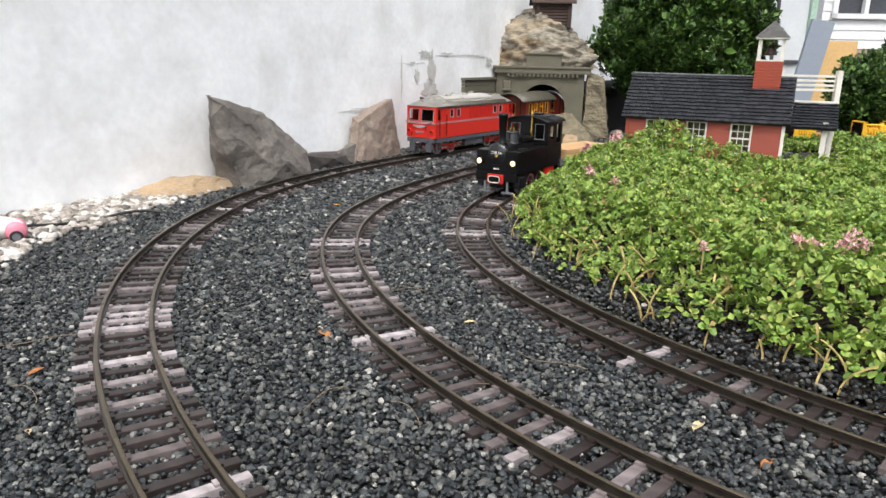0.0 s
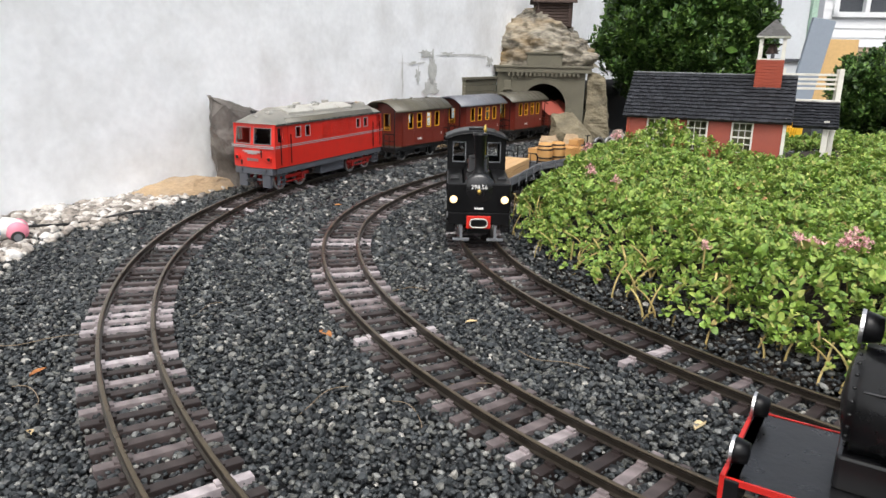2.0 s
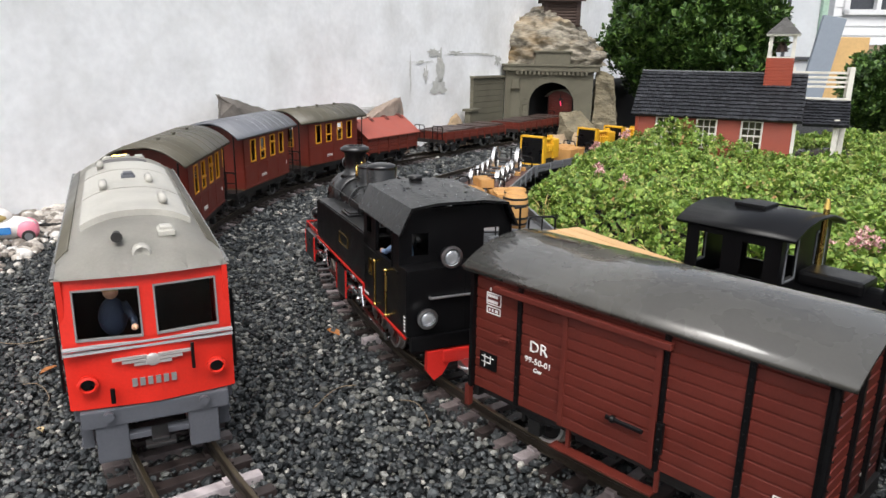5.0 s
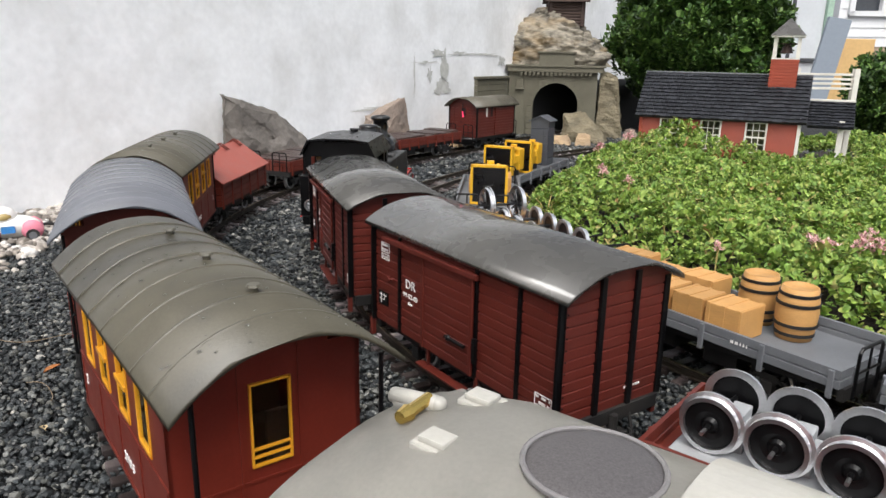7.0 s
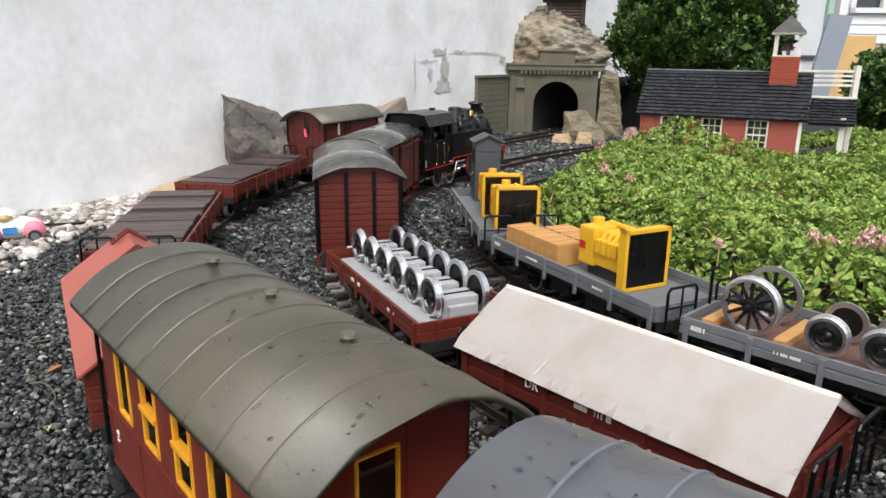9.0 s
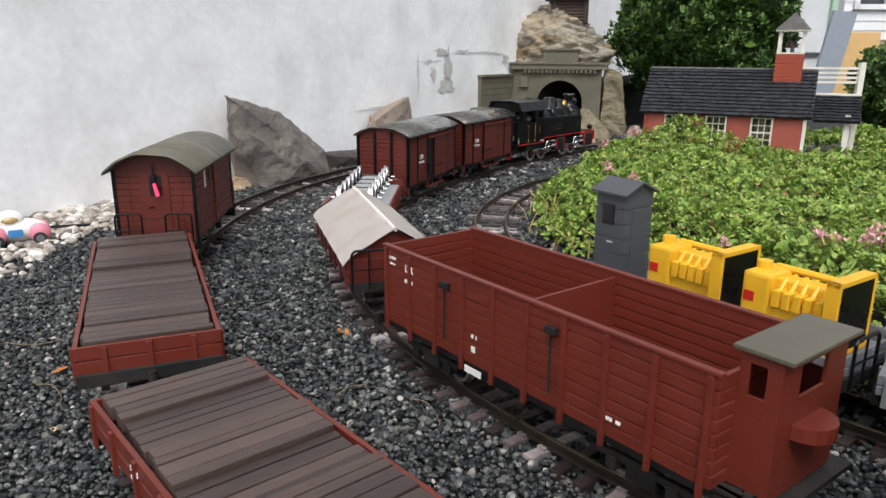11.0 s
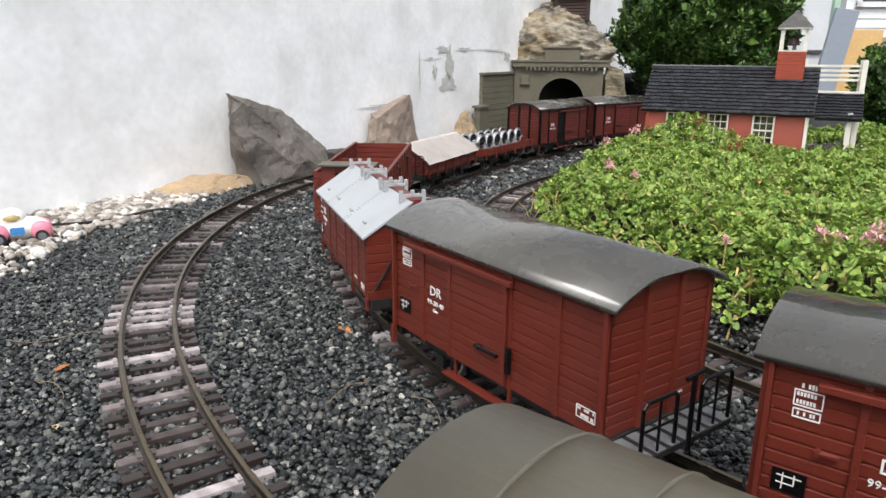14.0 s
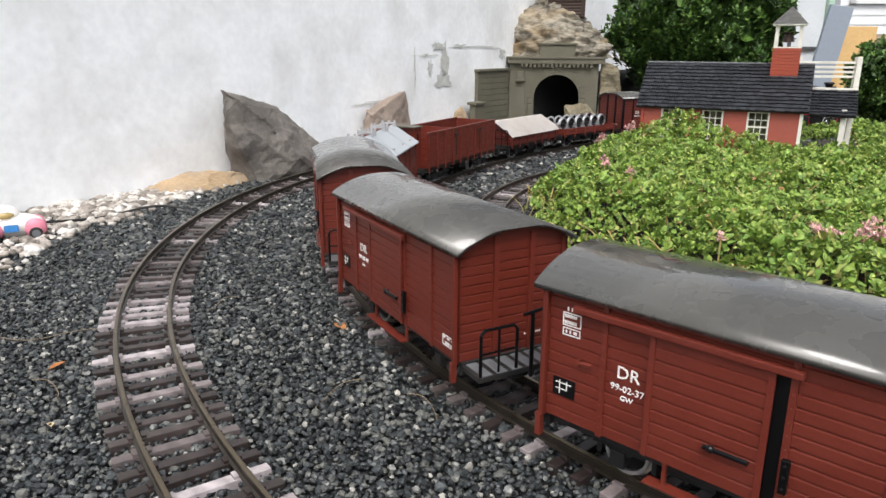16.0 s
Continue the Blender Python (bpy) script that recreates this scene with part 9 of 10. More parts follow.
    for cx, wx in ((-0.155, (-0.108, -0.068)), (-0.022, (0.034, 0.078))):
        for sy in (-1, 1):
            bm = bmesh.new()
            box(bm, cx - 0.018, cx + 0.018, sy * 0.041 - 0.0085, sy * 0.041 + 0.0085, 0.017, 0.05, 0.003)
            cyl = part("cylinder", bm, GLOSS_BLACK, th, "black cylinder block with red lining")
            bm = bmesh.new()
            for e in (-0.0175, 0.0165):
                box(bm, cx + e, cx + e + 0.001, sy * 0.041 - 0.0089, sy * 0.041 + 0.0089, 0.019, 0.048)
            part("red_lining", bm, RED_TRIM, cyl)
            bm = bmesh.new()
            y = sy * 0.042
            rod(bm, (cx + 0.018, y, 0.03), (cx + 0.028, y, 0.03), 0.006, 14, 0.004)
            rod(bm, (cx + 0.018, y, 0.043), (cx + 0.03, y, 0.043), 0.004, 12, 0.003)
            rod(bm, (cx + 0.026, y, 0.03), (cx + 0.058, y, 0.029), 0.0014, 8)
            rod(bm, (cx + 0.028, y, 0.0435), (cx + 0.056, y, 0.042), 0.0012, 8)
            box(bm, cx + 0.026, cx + 0.06, y - 0.0016, y + 0.0016, 0.0345, 0.0365, 0.0004)
            box(bm, cx + 0.045, cx + 0.052, y - 0.003, y + 0.003, 0.025, 0.038, 0.0008)
            rod(bm, (cx + 0.048, sy * 0.045, 0.027), (cx + 0.052, sy * 0.045, 0.046), 0.0013, 8)
            rod(bm, (cx + 0.058, sy * 0.045, 0.045), (cx + 0.064, sy * 0.045, 0.027), 0.0014, 8)
            ball(bm, (cx + 0.056, sy * 0.045, 0.042), 0.0028, u=10, w=8)
            ball(bm, (cx + 0.049, sy * 0.045, 0.029), 0.003, u=10, w=8)
            part("valve_gear", bm, CHROME, th, "bright chrome valve gear")
            for x in wx:
                TURNING.append((spoked(th, x, sy * 0.0255), 0.018))
            bm = bmesh.new()
            r0 = Vector((wx[0], sy * 0.035, 0.018))
            box(bm, wx[0] - 0.004, wx[1] + 0.004, sy * 0.035 - 0.0011, sy * 0.035 + 0.0011, 0.0163, 0.0197, 0.0005)
            for x in wx:
                rod(bm, (x, sy * 0.0335, 0.018), (x, sy * 0.0375, 0.018), 0.0036, 12)
            RODS.append((part("coupling_rod", bm, [CHROME], th, "bright steel coupling rod"), 0.007, 0.018))
            bm = bmesh.new()
            box(bm, cx + 0.047, wx[1] + 0.003, sy * 0.0395 - 0.001, sy * 0.0395 + 0.001, 0.0165, 0.0195, 0.0005)
            part("connecting_rod", bm, WHEEL_RED, th, "dark red connecting rod")
            bm = bmesh.new()
            box(bm, wx[0] - 0.03, wx[1] + 0.022, sy * 0.03 - 0.0012, sy * 0.03 + 0.0012, 0.024, 0.04, 0.0005)
            part("side_frame", bm, DARK, th, "black side frame")
    return th


def lengthen(th, marks, places):
    """Moves the marks along x to their places and all between them; round and turning parts keep their shape."""
    def moved(x):
        return float(np.interp(x, marks, places))
    for ob in th.children_recursive:
        if ob.type != "MESH" or ob.parent != th and ob.parent.matrix_basis.translation.length > 1e-6:
            continue
        if ob.matrix_basis.translation.length > 1e-6:
            ob.matrix_basis.translation.x = moved(ob.matrix_basis.translation.x)
            continue
        base = ob.name.split(".")[0]
        if base in ("chimney", "bell", "steam_dome", "sand_dome", "dome_clip", "headlamp", "rim", "lens", "lamp_stand", "roof_vent", "hinge_bracket", "railing"):
            if base in ("rim", "lens", "dome_clip"):
                mid = MIDS[ob.parent.name]
            else:
                xs = [v.co.x for v in ob.data.vertices]
                mid = (min(xs) + max(xs)) / 2
            MIDS[ob.name] = mid
            ob.data.transform(Matrix.Translation((moved(mid) - mid, 0, 0)))
            continue
        for v in ob.data.vertices:
            v.co.x = moved(v.co.x)


MIDS = {}


def widen(th, k):
    """Draws a body out across the track; wheels and bogies keep the gauge."""
    for ob in th.children_recursive:
        if ob.type == "MESH" and ob.name.split(".")[0] not in ("wheel", "bogie_frame", "coupler", "fuel_tank"):
            ob.data.transform(Matrix.Diagonal((1, k, 1, 1)))


def small_tank_engine(label):
    """A small side-tank engine facing the near end."""
    th = empty("small_tank_locomotive", label, "steam locomotive")
    for sy in (-1, 1):
        bm = bmesh.new()
        box(bm, -0.03, 0.098, sy * 0.0335 - 0.0115, sy * 0.0335 + 0.0115, 0.048, 0.0875, 0.0015)
        t = part("side_tank", bm, BLACK, th, "black side tank")
        bm = bmesh.new()
        box(bm, 0.05, 0.07, sy * 0.034 - 0.006, sy * 0.034 + 0.006, 0.087, 0.091, 0.001)
        part("tank_lid", bm, GLOSS_BLACK, t)
        lamp(th, 0.107, sy * 0.0355, 0.0665, 0.0068, 1, True)
        bm = bmesh.new()
        holed(bm, -0.105, -0.03, 0.044, 0.136, sy * 0.0445, 0.002, [(-0.095, -0.075, 0.09, 0.128), (-0.06, -0.042, 0.1, 0.126)])
        part("cab_side", bm, BLACK, th, "black cab side")
        bm = bmesh.new()
        box(bm, -0.075, -0.035, sy * 0.04 - 0.004, sy * 0.04 + 0.004, 0.02, 0.044, 0.003)
        for x in (-0.065, -0.045):
            rod(bm, (x, sy * 0.0442, 0.032), (x, sy * 0.0448, 0.032), 0.004, 10)
        part("rear_box", bm, RED, th, "bright red toolbox frame")
        for x in (-0.04, 0.005, 0.05):
            TURNING.append((spoked(th, x, sy * 0.0245, 0.0165), 0.0165))
        bm = bmesh.new()
        box(bm, 0.062, 0.094, sy * 0.039 - 0.007, sy * 0.039 + 0.007, 0.016, 0.04, 0.003)
        part("cylinder", bm, GLOSS_BLACK, th)
        bm = bmesh.new()
        rod(bm, (0.05, sy * 0.037, 0.018), (-0.04, sy * 0.037, 0.018), 0.0016, 8)
        rod(bm, (0.06, sy * 0.04, 0.028), (0.03, sy * 0.04, 0.026), 0.0014, 8)
        part("rod", bm, CHROME, th)
    bm = bmesh.new()
    m = Matrix.Translation((0, 0, 0.08)) @ Matrix.Rotation(math.pi / 2, 4, "Y")
    lathe(bm, [(0.0205, -0.035), (0.0205, 0.095), (0.0225, 0.096), (0.0225, 0.101), (0.018, 0.1045), (0.0005, 0.106)], m, 30)
    bmesh.ops.recalc_face_normals(bm, faces=bm.faces)
    part("boiler", bm, GLOSS_BLACK, th, "black boiler", True)
    bm = bmesh.new()
    lathe(bm, [(0.011, 0), (0.008, 0.004), (0.0065, 0.012), (0.0085, 0.052), (0.01, 0.054), (0.0098, 0.058), (0.0068, 0.058), (0.0005, 0.05)], Matrix.Translation((0.083, 0, 0.098)), 22)
    bmesh.ops.recalc_face_normals(bm, faces=bm.faces)
    part("chimney", bm, BLACK, th, "tall black chimney", True)
    dome(th, 0.042, 0.015, 0.096, 0.024)
    bm = bmesh.new()
    rod(bm, (0.042, -0.004, 0.119), (0.042, -0.004, 0.127), 0.0018, 8)
    rod(bm, (0.042, 0.004, 0.119), (0.042, 0.004, 0.127), 0.0018, 8)
    part("safety_valve", bm, BRASS, th)
    bm = bmesh.new()
    box(bm, -0.028, 0.018, -0.016, 0.016, 0.095, 0.106, 0.003)
    part("sandbox", bm, BLACK, th)
    bm = bmesh.new()
    rod(bm, (-0.024, 0.012, 0.1), (-0.024, 0.012, 0.15), 0.0022, 10)
    rod(bm, (-0.024, 0.012, 0.15), (-0.024, 0.012, 0.158), 0.0028, 10, 0.0012)
    part("whistle_pipe", bm, BRASS, th, "tall polished brass pipe")
    for x in (-0.031, -0.104):
        bm = bmesh.new()
        holed(bm, -0.0445, 0.0445, 0.08, 0.136, 0, 0.002, [(-0.037, -0.017, 0.1, 0.129), (0.017, 0.037, 0.1, 0.129)])
        sweep(bm, [(-0.0445, 0.136), (0.0445, 0.136), (0.02, 0.143), (-0.02, 0.143)], [Matrix.Rotation(-math.pi / 2, 4, "Z") @ Matrix.Translation((-0.001, 0, 0)), Matrix.Rotation(-math.pi / 2, 4, "Z") @ Matrix.Translation((0.001, 0, 0))])
        bmesh.ops.recalc_face_normals(bm, faces=bm.faces)
        turned(bm, Matrix.Translation((x, 0, 0)) @ Matrix.Rotation(math.pi / 2, 4, "Z"))
        ce = part("cab_front", bm, BLACK, th)
        for y in (-0.027, 0.027):
            bm = bmesh.new()
            for a, b, c, d in ((y - 0.0105, y - 0.0092, 0.0985, 0.1305), (y + 0.0092, y + 0.0105, 0.0985, 0.1305), (y - 0.0105, y + 0.0105, 0.0985, 0.1), (y - 0.0105, y + 0.0105, 0.129, 0.1305)):
                box(bm, x + 0.0008, x + 0.0018, a, b, c, d)
            part("window_frame", bm, GREY_PLASTIC, ce)
    bm = bmesh.new()
    arc_roof(bm, 0.094, 0.0485, 0.011, 0.135, 0.0022, 16, x0=-0.114)
    rf = part("cab_roof", bm, BLACK, th, "black arched cab roof", True)
    bm = bmesh.new()
    box(bm, -0.085, -0.06, -0.012, 0.012, 0.144, 0.149, 0.001)
    rod(bm, (-0.1, 0.03, 0.144), (-0.045, 0.03, 0.144), 0.0008, 6)
    part("roof_hatch", bm, BLACK, rf)
    bm = bmesh.new()
    box(bm, -0.11, 0.1, -0.04, 0.04, 0.042, 0.047, 0.0006)
    box(bm, -0.1, 0.1, -0.015, 0.015, 0.016, 0.042)
    box(bm, 0.1, 0.105, -0.043, 0.043, 0.03, 0.047, 0.001)
    box(bm, 0.099, 0.104, -0.0435, 0.0435, 0.047, 0.088, 0.0015)
    part("frame", bm, BLACK, th)
    bm = bmesh.new()
    box(bm, 0.104, 0.108, -0.017, 0.017, 0.025, 0.043, 0.001)
    part("coupler_pocket", bm, RED, th, "bright red coupler pocket")
    bm = bmesh.new()
    box(bm, 0.107, 0.1125, -0.0115, 0.0115, 0.0285, 0.0395, 0.002)
    part("coupler_mouth", bm, BLACK, th)
    bm = bmesh.new()
    for i in range(24):
        a, b = 2 * math.pi * i / 24, 2 * math.pi * (i + 1) / 24
        f = lambda q: (0.113, 0.012 * math.copysign(abs(math.cos(q)) ** 0.6, math.cos(q)), 0.034 + 0.0062 * math.copysign(abs(math.sin(q)) ** 0.6, math.sin(q)))
        rod(bm, f(a), f(b), 0.0009, 6)
    part("coupler_ring", bm, WHITE_PAINT, th, "white edged oval coupler")
    bm = bmesh.new()
    for sy in (-1, 1):
        box(bm, 0.1, 0.103, sy * 0.024 - 0.012, sy * 0.024 + 0.012, 0.006, 0.01, 0.0005)
        box(bm, 0.1, 0.103, sy * 0.024 - 0.002, sy * 0.024 + 0.002, 0.008, 0.032)
    part("rail_guard", bm, GREY_PLASTIC, th)
    text("lettering", "298.56", 0.0085, Matrix.Translation((0.1062, 0, 0.0835)) @ FRONT, WHITE, th, "white engine number")
    bm = bmesh.new()
    for k in range(4):
        box(bm, 0.1042, 0.1048, -0.006 + k * 0.0032, -0.0035 + k * 0.0032, 0.052, 0.0545)
    part("marking", bm, WHITE, th)
    bm = bmesh.new()
    ball(bm, (0.106, 0, 0.0765), 0.003, 0.4, 1, 1.2, 10, 8)
    part("badge", bm, BRASS, th)
    bm = bmesh.new()
    box(bm, -0.1, -0.035, -0.042, 0.042, 0.047, 0.05)
    box(bm, -0.04, -0.034, -0.03, 0.03, 0.05, 0.095)
    part("cab_interior", bm, DARK, th)
    return th


def driver_doll(label, cloth=(0.2, 0.3, 0.48)):
    bm = bmesh.new()
    ball(bm, (0, 0, 0.012), 0.008, 0.85, 1.1, 1.6, 12, 10, 0)
    rod(bm, (0, -0.007, 0.02), (-0.01, -0.012, 0.012), 0.0026, 8, 0.0022, 0)
    rod(bm, (-0.01, -0.012, 0.012), (-0.019, -0.012, 0.0105), 0.0022, 8, 0.0018, 0)
    ball(bm, (-0.02, -0.012, 0.0105), 0.0022, u=8, w=6, mat=1)
    ball(bm, (0, 0, 0.0285), 0.0046, u=12, w=10, mat=1)
    ball(bm, (0.0005, 0, 0.0305), 0.0048, 1.05, 1.05, 0.75, 12, 8, 2)
    ob = part("toy_driver_doll", bm, [material("cloth_coloured_plastic", cloth, 0.6), material("peach_plastic", (0.55, 0.3, 0.2), 0.6), material("straw_plastic", (0.4, 0.22, 0.08), 0.6)], None, "", True)
    return tagged(ob, label, "doll")


def raindrops(roof, spots, seed):
    """Beads of rain lying on an upward surface, each set as one sheet of drops."""
    rng = np.random.default_rng(seed)
    pts = np.array(spots)
    v, f = scatter(stone_shapes(4, seed, 1, 0.08), pts, rng.uniform(0.0006, 0.0017, len(pts)), 0.35, seed)
    tagged(joined("rain_beading", v, f, WATER, True, roof), "small beads of rain", kind="stuff")


WATER = glass("clear_rain_water", (0.95, 0.97, 1.0), 0.02)
WATER.node_tree.nodes["Principled BSDF"].inputs["IOR"].default_value = 1.33


TRAIN_A, TRAIN_B, TRAIN_C = [], [], []


def couple(train, thing, centre, base, local=None):
    train.append((thing, centre, base, local or Matrix.Identity(4)))


couple(TRAIN_A, diesel_loco("scarlet diesel locomotive with a cream roof"), -0.22, 0.26)
couple(TRAIN_A, driver_doll("small driver doll in dark blue behind the diesel windscreen", (0.02, 0.03, 0.06)), -0.22, 0.26, pose(0.178, -0.02, 0.082, 0, 0, 180))
couple(TRAIN_A, coach("maroon passenger carriage with olive roof and yellow windows", ROOF_OLIVE, "2110-5"), -0.603, 0.13)
couple(TRAIN_A, coach("maroon passenger carriage with slate grey ribbed roof", ROOF_GREY, "2104-5", False), -0.898, 0.13)
couple(TRAIN_A, coach("maroon passenger carriage with olive roof, last of three", ROOF_OLIVE, "2111-5"), -1.176, 0.13)
couple(TRAIN_A, gable_wagon("small red lidded wagon with a pitched salmon lid"), -1.415, 0.115)
couple(TRAIN_A, plank_flat("red low wagon stacked with dark brown planks"), -1.8, 0.2)
couple(TRAIN_A, plank_flat("red low wagon stacked with dark brown planks, with no end rail", False), -2.19, 0.2)
couple(TRAIN_A, brake_van("dark red brake van with olive roof and bright tail lamp"), -2.53, 0.13)

widen(TRAIN_A[0][0], 1.08)
for thing, *_ in TRAIN_A:
    if thing.name.startswith("passenger_carriage"):
        top = next(o for o in thing.children if o.name.startswith("roof") and o.name[4:5] in ("", "."))
        drops = np.random.default_rng(len(thing.name) + 50)
        across, along = drops.uniform(-0.046, 0.046, 170), drops.uniform(-0.128, 0.128, 170)
        raindrops(top, [(x, y, 0.125 + 0.024 * (1 - (abs(y) / 0.053) ** 2.3)) for x, y in zip(along, across)], 51)
    k = {"passenger_carriage": 0.94, "brake_van": 0.86}.get(thing.name.split(".")[0])
    if k:
        lengthen(thing, (-1, 1), (-k, k))
ENGINE_B = mallet("black articulated tank locomotive with red lining and brass rails")
wet = np.random.default_rng(40)
raindrops(next(o for o in ENGINE_B.children if o.name.startswith("cab_roof")), [(x, y, 0.1489 - 0.0026 * max(0.0, (abs(y) - 0.02) / 0.0215)) for x, y in zip(wet.uniform(0.054, 0.16, 110), wet.uniform(-0.039, 0.039, 110))], 41)
raindrops(next(o for o in ENGINE_B.children if o.name.startswith("boiler") and o.name[6:7] in ("", ".")), [(x, 0.0265 * math.sin(a), 0.096 + 0.0265 * math.cos(a)) for x, a in zip(wet.uniform(-0.108, 0.05, 120), wet.uniform(-1.1, 1.1, 120))], 43)
lengthen(ENGINE_B, (-0.25, -0.187, -0.122, 0.06, 0.118, 0.178, 0.25), (-0.248, -0.185, -0.101, 0.088, 0.160, 0.200, 0.272))
couple(TRAIN_B, ENGINE_B, -0.497, 0.2)
couple(TRAIN_B, driver_doll("small plastic driver doll in pale blue at the cab window"), -0.497, 0.2, Matrix.Translation((0.152, -0.034, 0.088)))
couple(TRAIN_B, boxcar("dark red covered goods wagon with black corner strips", "99-50-01", "Gw", BLACK), -0.13, 0.146)
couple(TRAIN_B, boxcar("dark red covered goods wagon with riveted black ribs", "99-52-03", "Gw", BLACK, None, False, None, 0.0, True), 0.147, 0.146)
couple(TRAIN_B, wheel_flat("red flat wagon carrying six steel wheelsets"), 0.425, 0.15)
couple(TRAIN_B, tarp_wagon("red wagon under a cream ridged tarpaulin"), 0.706, 0.155)
couple(TRAIN_B, gondola("long red open wagon with a brakeman's cabin"), 1.067, 0.21)
couple(TRAIN_B, silver_wagon("red boarded wagon with a silver pitched lid"), 1.409, 0.155)
couple(TRAIN_B, boxcar("brick red covered goods wagon with an end platform", "99-30-40", "Gw", None, None, True, OXIDE_BRIGHT), 1.694, 0.146)
couple(TRAIN_B, boxcar("brick red covered goods wagon with an end platform", "99-30-40", "Gw", None, None, True, OXIDE_BRIGHT), 2.0, 0.146)
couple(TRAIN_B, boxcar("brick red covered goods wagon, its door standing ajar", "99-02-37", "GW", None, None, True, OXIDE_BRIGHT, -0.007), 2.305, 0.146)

for thing, *_ in TRAIN_B:
    k = {"wheel_transport_wagon": 0.91, "tarpaulin_wagon": 0.965, "covered_goods_wagon": 1.035, "high_sided_wagon": 0.92, "pitched_lid_wagon": 0.875}.get(thing.name.split(".")[0])
    if k:
        lengthen(thing, (-1, 1), (-k, k))
couple(TRAIN_C, small_tank_engine("small black tank locomotive with lit lamps and tall chimney"), -0.113, 0.09)
flats = [grey_flat("grey flat wagon loaded with sawn timber"), grey_flat("grey flat wagon loaded with crates and barrels"), grey_flat("grey flat wagon loaded with locomotive wheels"),
         grey_flat("grey flat wagon loaded with crates and a yellow engine"), grey_flat("grey flat wagon with yellow engines and a grey hut")]
for i, f in enumerate(flats):
    couple(TRAIN_C, f, -0.36 - 0.282 * i, 0.158)
FZ = 0.0425
for layer in range(3):
    for k in range(5):
        bm = bmesh.new()
        box(bm, -0.092, 0.092, -0.0076, 0.0076, 0, 0.0085, 0.0008)
        ob = part("timber_beam", bm, TIMBER, flats[0], "fresh sawn timber beam" if not layer and not k else "")
        ob.matrix_basis = pose(0.01, -0.0325 + k * 0.016, FZ + layer * 0.009)
for x, y, l, w, h in ((-0.1, -0.02, 0.03, 0.03, 0.022), (-0.066, -0.022, 0.03, 0.032, 0.026), (-0.032, -0.022, 0.03, 0.032, 0.026), (0.002, -0.022, 0.03, 0.032, 0.026), (0.036, -0.022, 0.032, 0.034, 0.026),
                      (-0.062, 0.02, 0.036, 0.03, 0.024), (-0.022, 0.02, 0.036, 0.03, 0.028)):
    crate(flats[1], x, y, FZ, l, w, h)
crate(flats[1], -0.085, 0.0, FZ + 0.026, 0.04, 0.02, 0.012, 8)
barrel(flats[1], 0.03, 0.022, FZ)
barrel(flats[1], 0.068, 0.014, FZ)
bm = bmesh.new()
box(bm, -0.131, 0.131, -0.045, 0.045, 0.0425, 0.044)
part("deck", bm, RUST_BROWN, flats[2], "rusty brown deck")
for x, r in ((-0.092, 0.0225), (-0.034, 0.0145), (0.004, 0.0145), (0.042, 0.0145), (0.082, 0.0145)):
    w = wheel_mesh(r, spokes=12 if r > 0.02 else 0)
    turned(w, Matrix.Translation((0, -0.0222, 0)))
    o = wheel_mesh(r, spokes=12 if r > 0.02 else 0)
    turned(o, Matrix.Translation((0, 0.0222, 0)) @ Matrix.Rotation(math.pi, 4, "Z"))
    tmp = bpy.data.meshes.new("tmp")
    o.to_mesh(tmp)
    o.free()
    w.from_mesh(tmp)
    bpy.data.meshes.remove(tmp)
    rod(w, (0, -0.033, 0), (0, 0.033, 0), 0.002, 8, None, 1)
    ob = part("spare_wheelset", w, [STEEL, GLOSS_BLACK], flats[2], "spoked black wheelset with bright tyres" if r > 0.02 else "small black wheelset with bright tyres")
    ob.matrix_basis = Matrix.Translation((x, 0, 0.044 + r + 0.002))
for x in (-0.121, -0.063):
    bm = bmesh.new()
    box(bm, x - 0.005, x + 0.005, -0.032, 0.032, 0.044, 0.051, 0.0008)
    part("wooden_chock", bm, CRATE, flats[2], "light wooden chock")
for x, y in ((-0.11, -0.018), (-0.075, -0.018), (-0.042, -0.018), (-0.085, 0.018), (-0.05, 0.018)):
    crate(flats[3], x, y, FZ, 0.032, 0.032, 0.024)
engine_load(flats[3], 0.03, FZ)
engine_load(flats[4], 0.08, FZ)
engine_load(flats[4], -0.015, FZ)
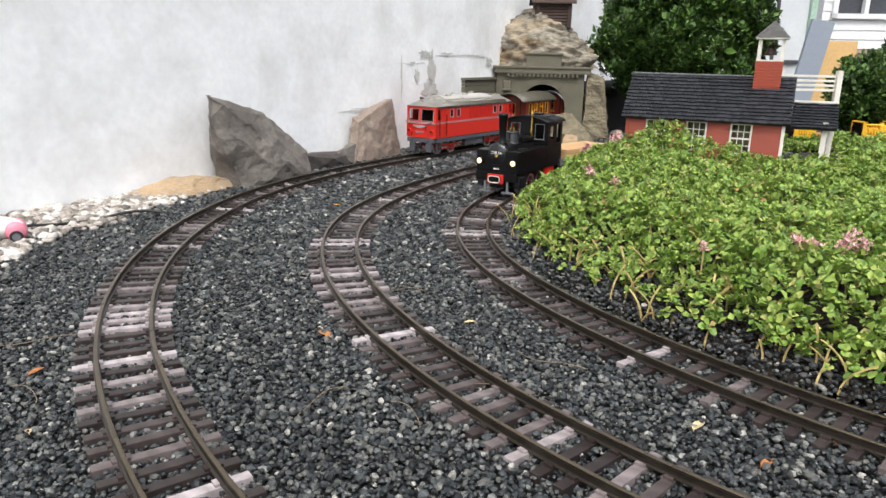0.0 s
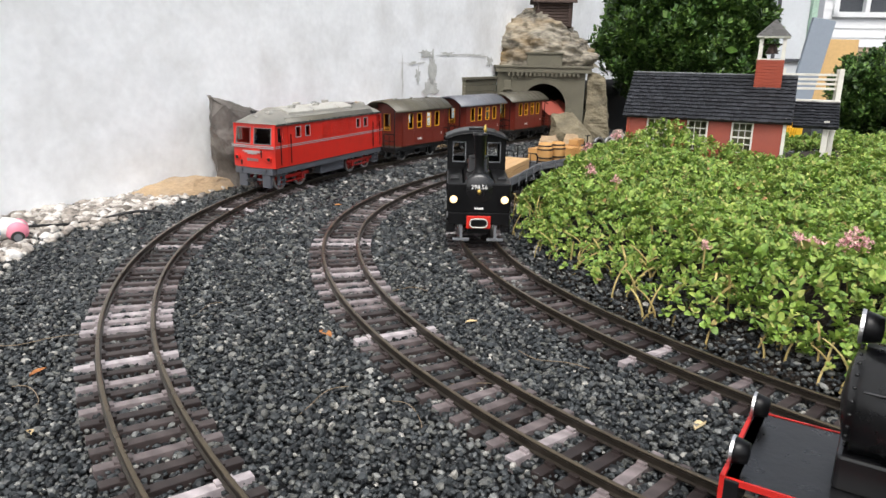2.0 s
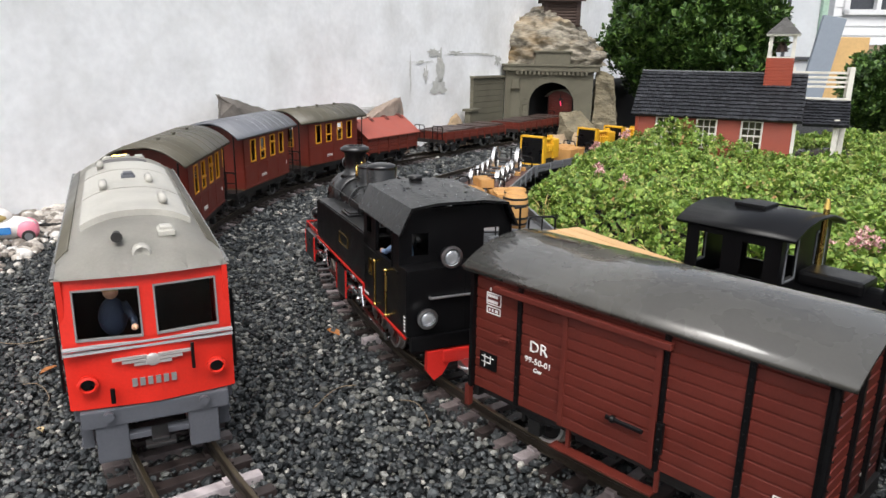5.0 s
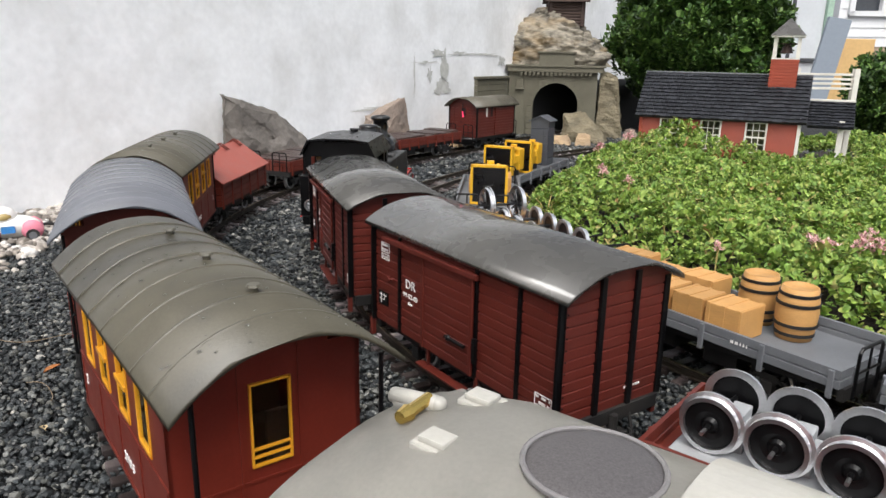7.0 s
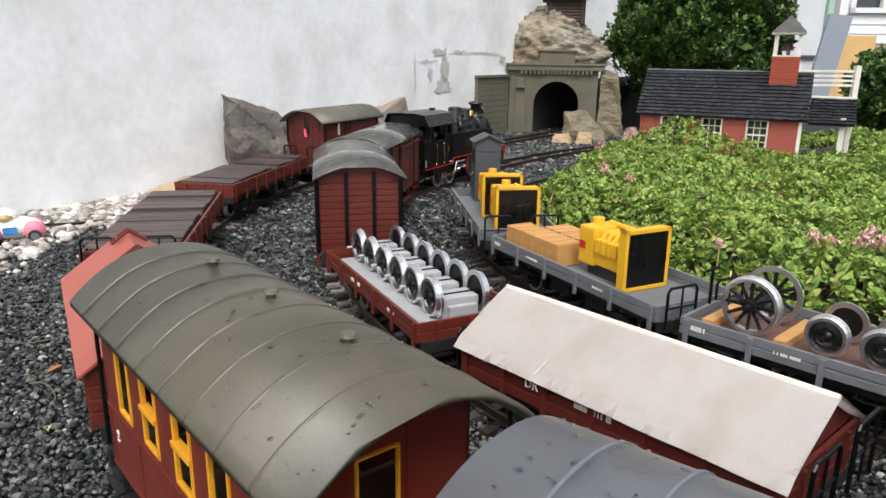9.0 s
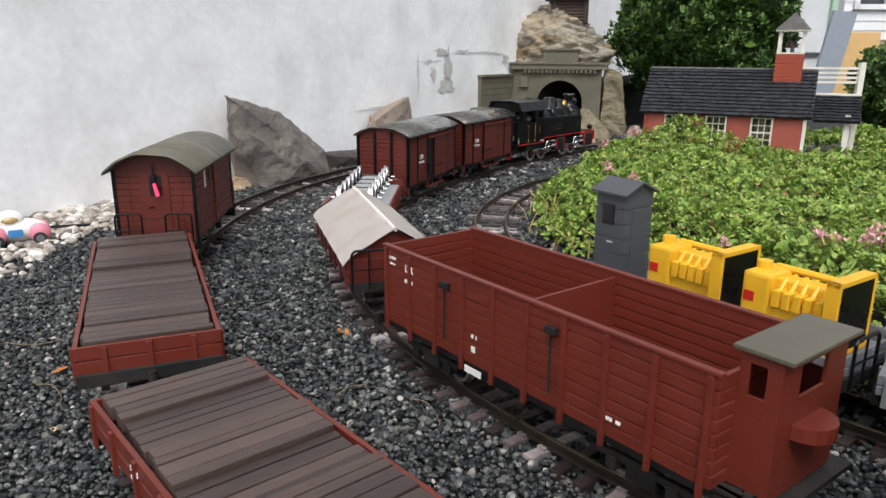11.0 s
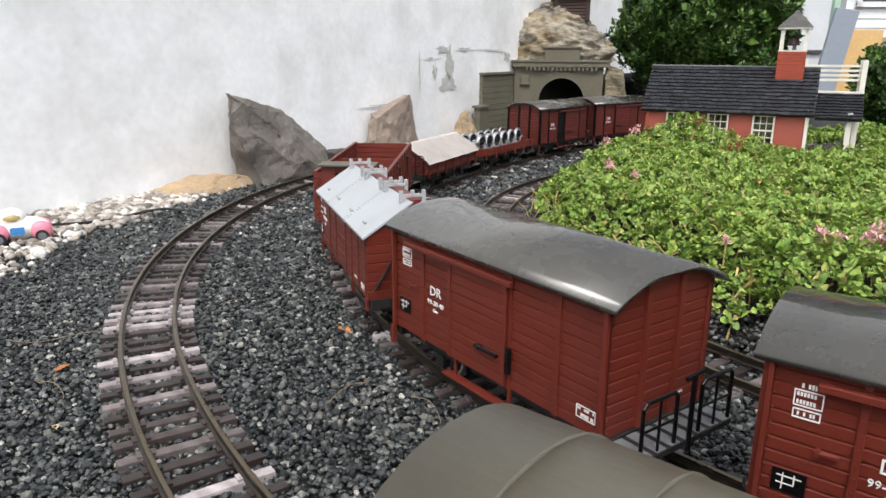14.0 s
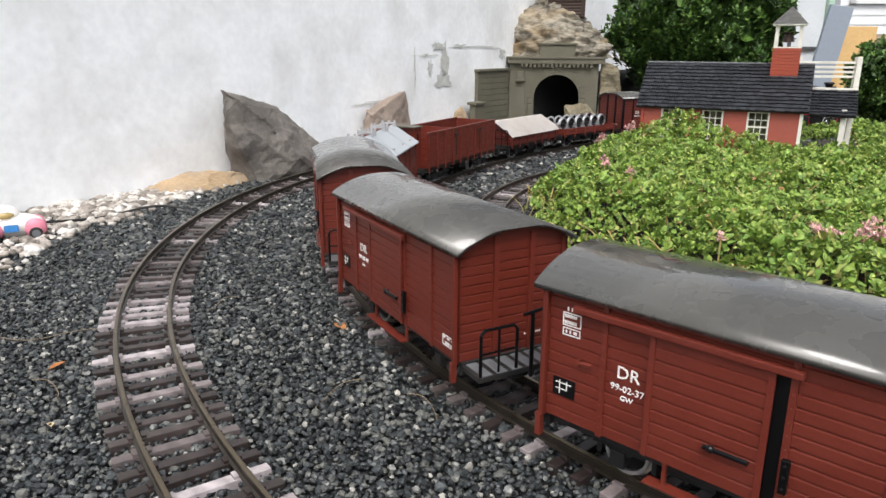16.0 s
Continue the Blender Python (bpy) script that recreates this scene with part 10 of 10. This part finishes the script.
tower_hut(flats[4], -0.105, FZ)


def glide(rows):
    """A smooth curve of way over time through (seconds, metres) rows."""
    ts, vs = zip(*rows)
    slopes = [(vs[1] - vs[0]) / (ts[1] - ts[0])] + [(vs[i + 1] - vs[i - 1]) / (ts[i + 1] - ts[i - 1]) for i in range(1, len(ts) - 1)] + [(vs[-1] - vs[-2]) / (ts[-1] - ts[-2])]

    def at(t):
        i = max(0, min(len(ts) - 2, int(np.searchsorted(ts, t, side="right")) - 1))
        h = ts[i + 1] - ts[i]
        u = (t - ts[i]) / h
        return ((2 * u ** 3 - 3 * u * u + 1) * vs[i] + (u ** 3 - 2 * u * u + u) * h * slopes[i] + (3 * u * u - 2 * u ** 3) * vs[i + 1] + (u ** 3 - u * u) * h * slopes[i + 1])
    return at


RUN_A = glide([(0, -0.82), (1.5, -0.338), (3.5, 0.32), (7, 1.453), (8.5, 1.944), (13, 3.388), (16, 4.35)])
RUN_B = glide([(0, 1.9), (2.5, 1.4), (4, 1.096), (8, 0.249), (13, -0.841), (16, -1.489)])
RUN_C = glide([(0, -0.15), (1.5, 0.127), (3.5, 0.545), (7.0, 1.282), (9.0, 1.702), (12.0, 2.33), (16.0, 3.17)])


def motions():
    """Each train runs at its own steady speed along its track."""
    times = [0.4 * i for i in range(41)]
    for train, track, run in ((TRAIN_A, TRACK_A, RUN_A), (TRAIN_B, TRACK_B, RUN_B), (TRAIN_C, TRACK_C, RUN_C)):
        for thing, off, base, local in train:
            walk(thing, [(t, track.chord(run(t) + off, base) @ local) for t in times])
    fine = [i / 10 for i in range(161)]
    for wheel, r in TURNING:
        back = wheel.parent == TRAIN_B[0][0]
        speed = -0.216 if back else 0.22
        at = wheel.matrix_basis.translation.copy()
        walk(wheel, [(t, Matrix.Translation(at) @ Matrix.Rotation(speed * t / r, 4, "Y")) for t in fine])
    for rod_part, crank, r in RODS:
        walk(rod_part, [(t, Matrix.Translation((crank * math.sin(-0.216 * t / r), 0, crank * math.cos(-0.216 * t / r)))) for t in fine])


motions()
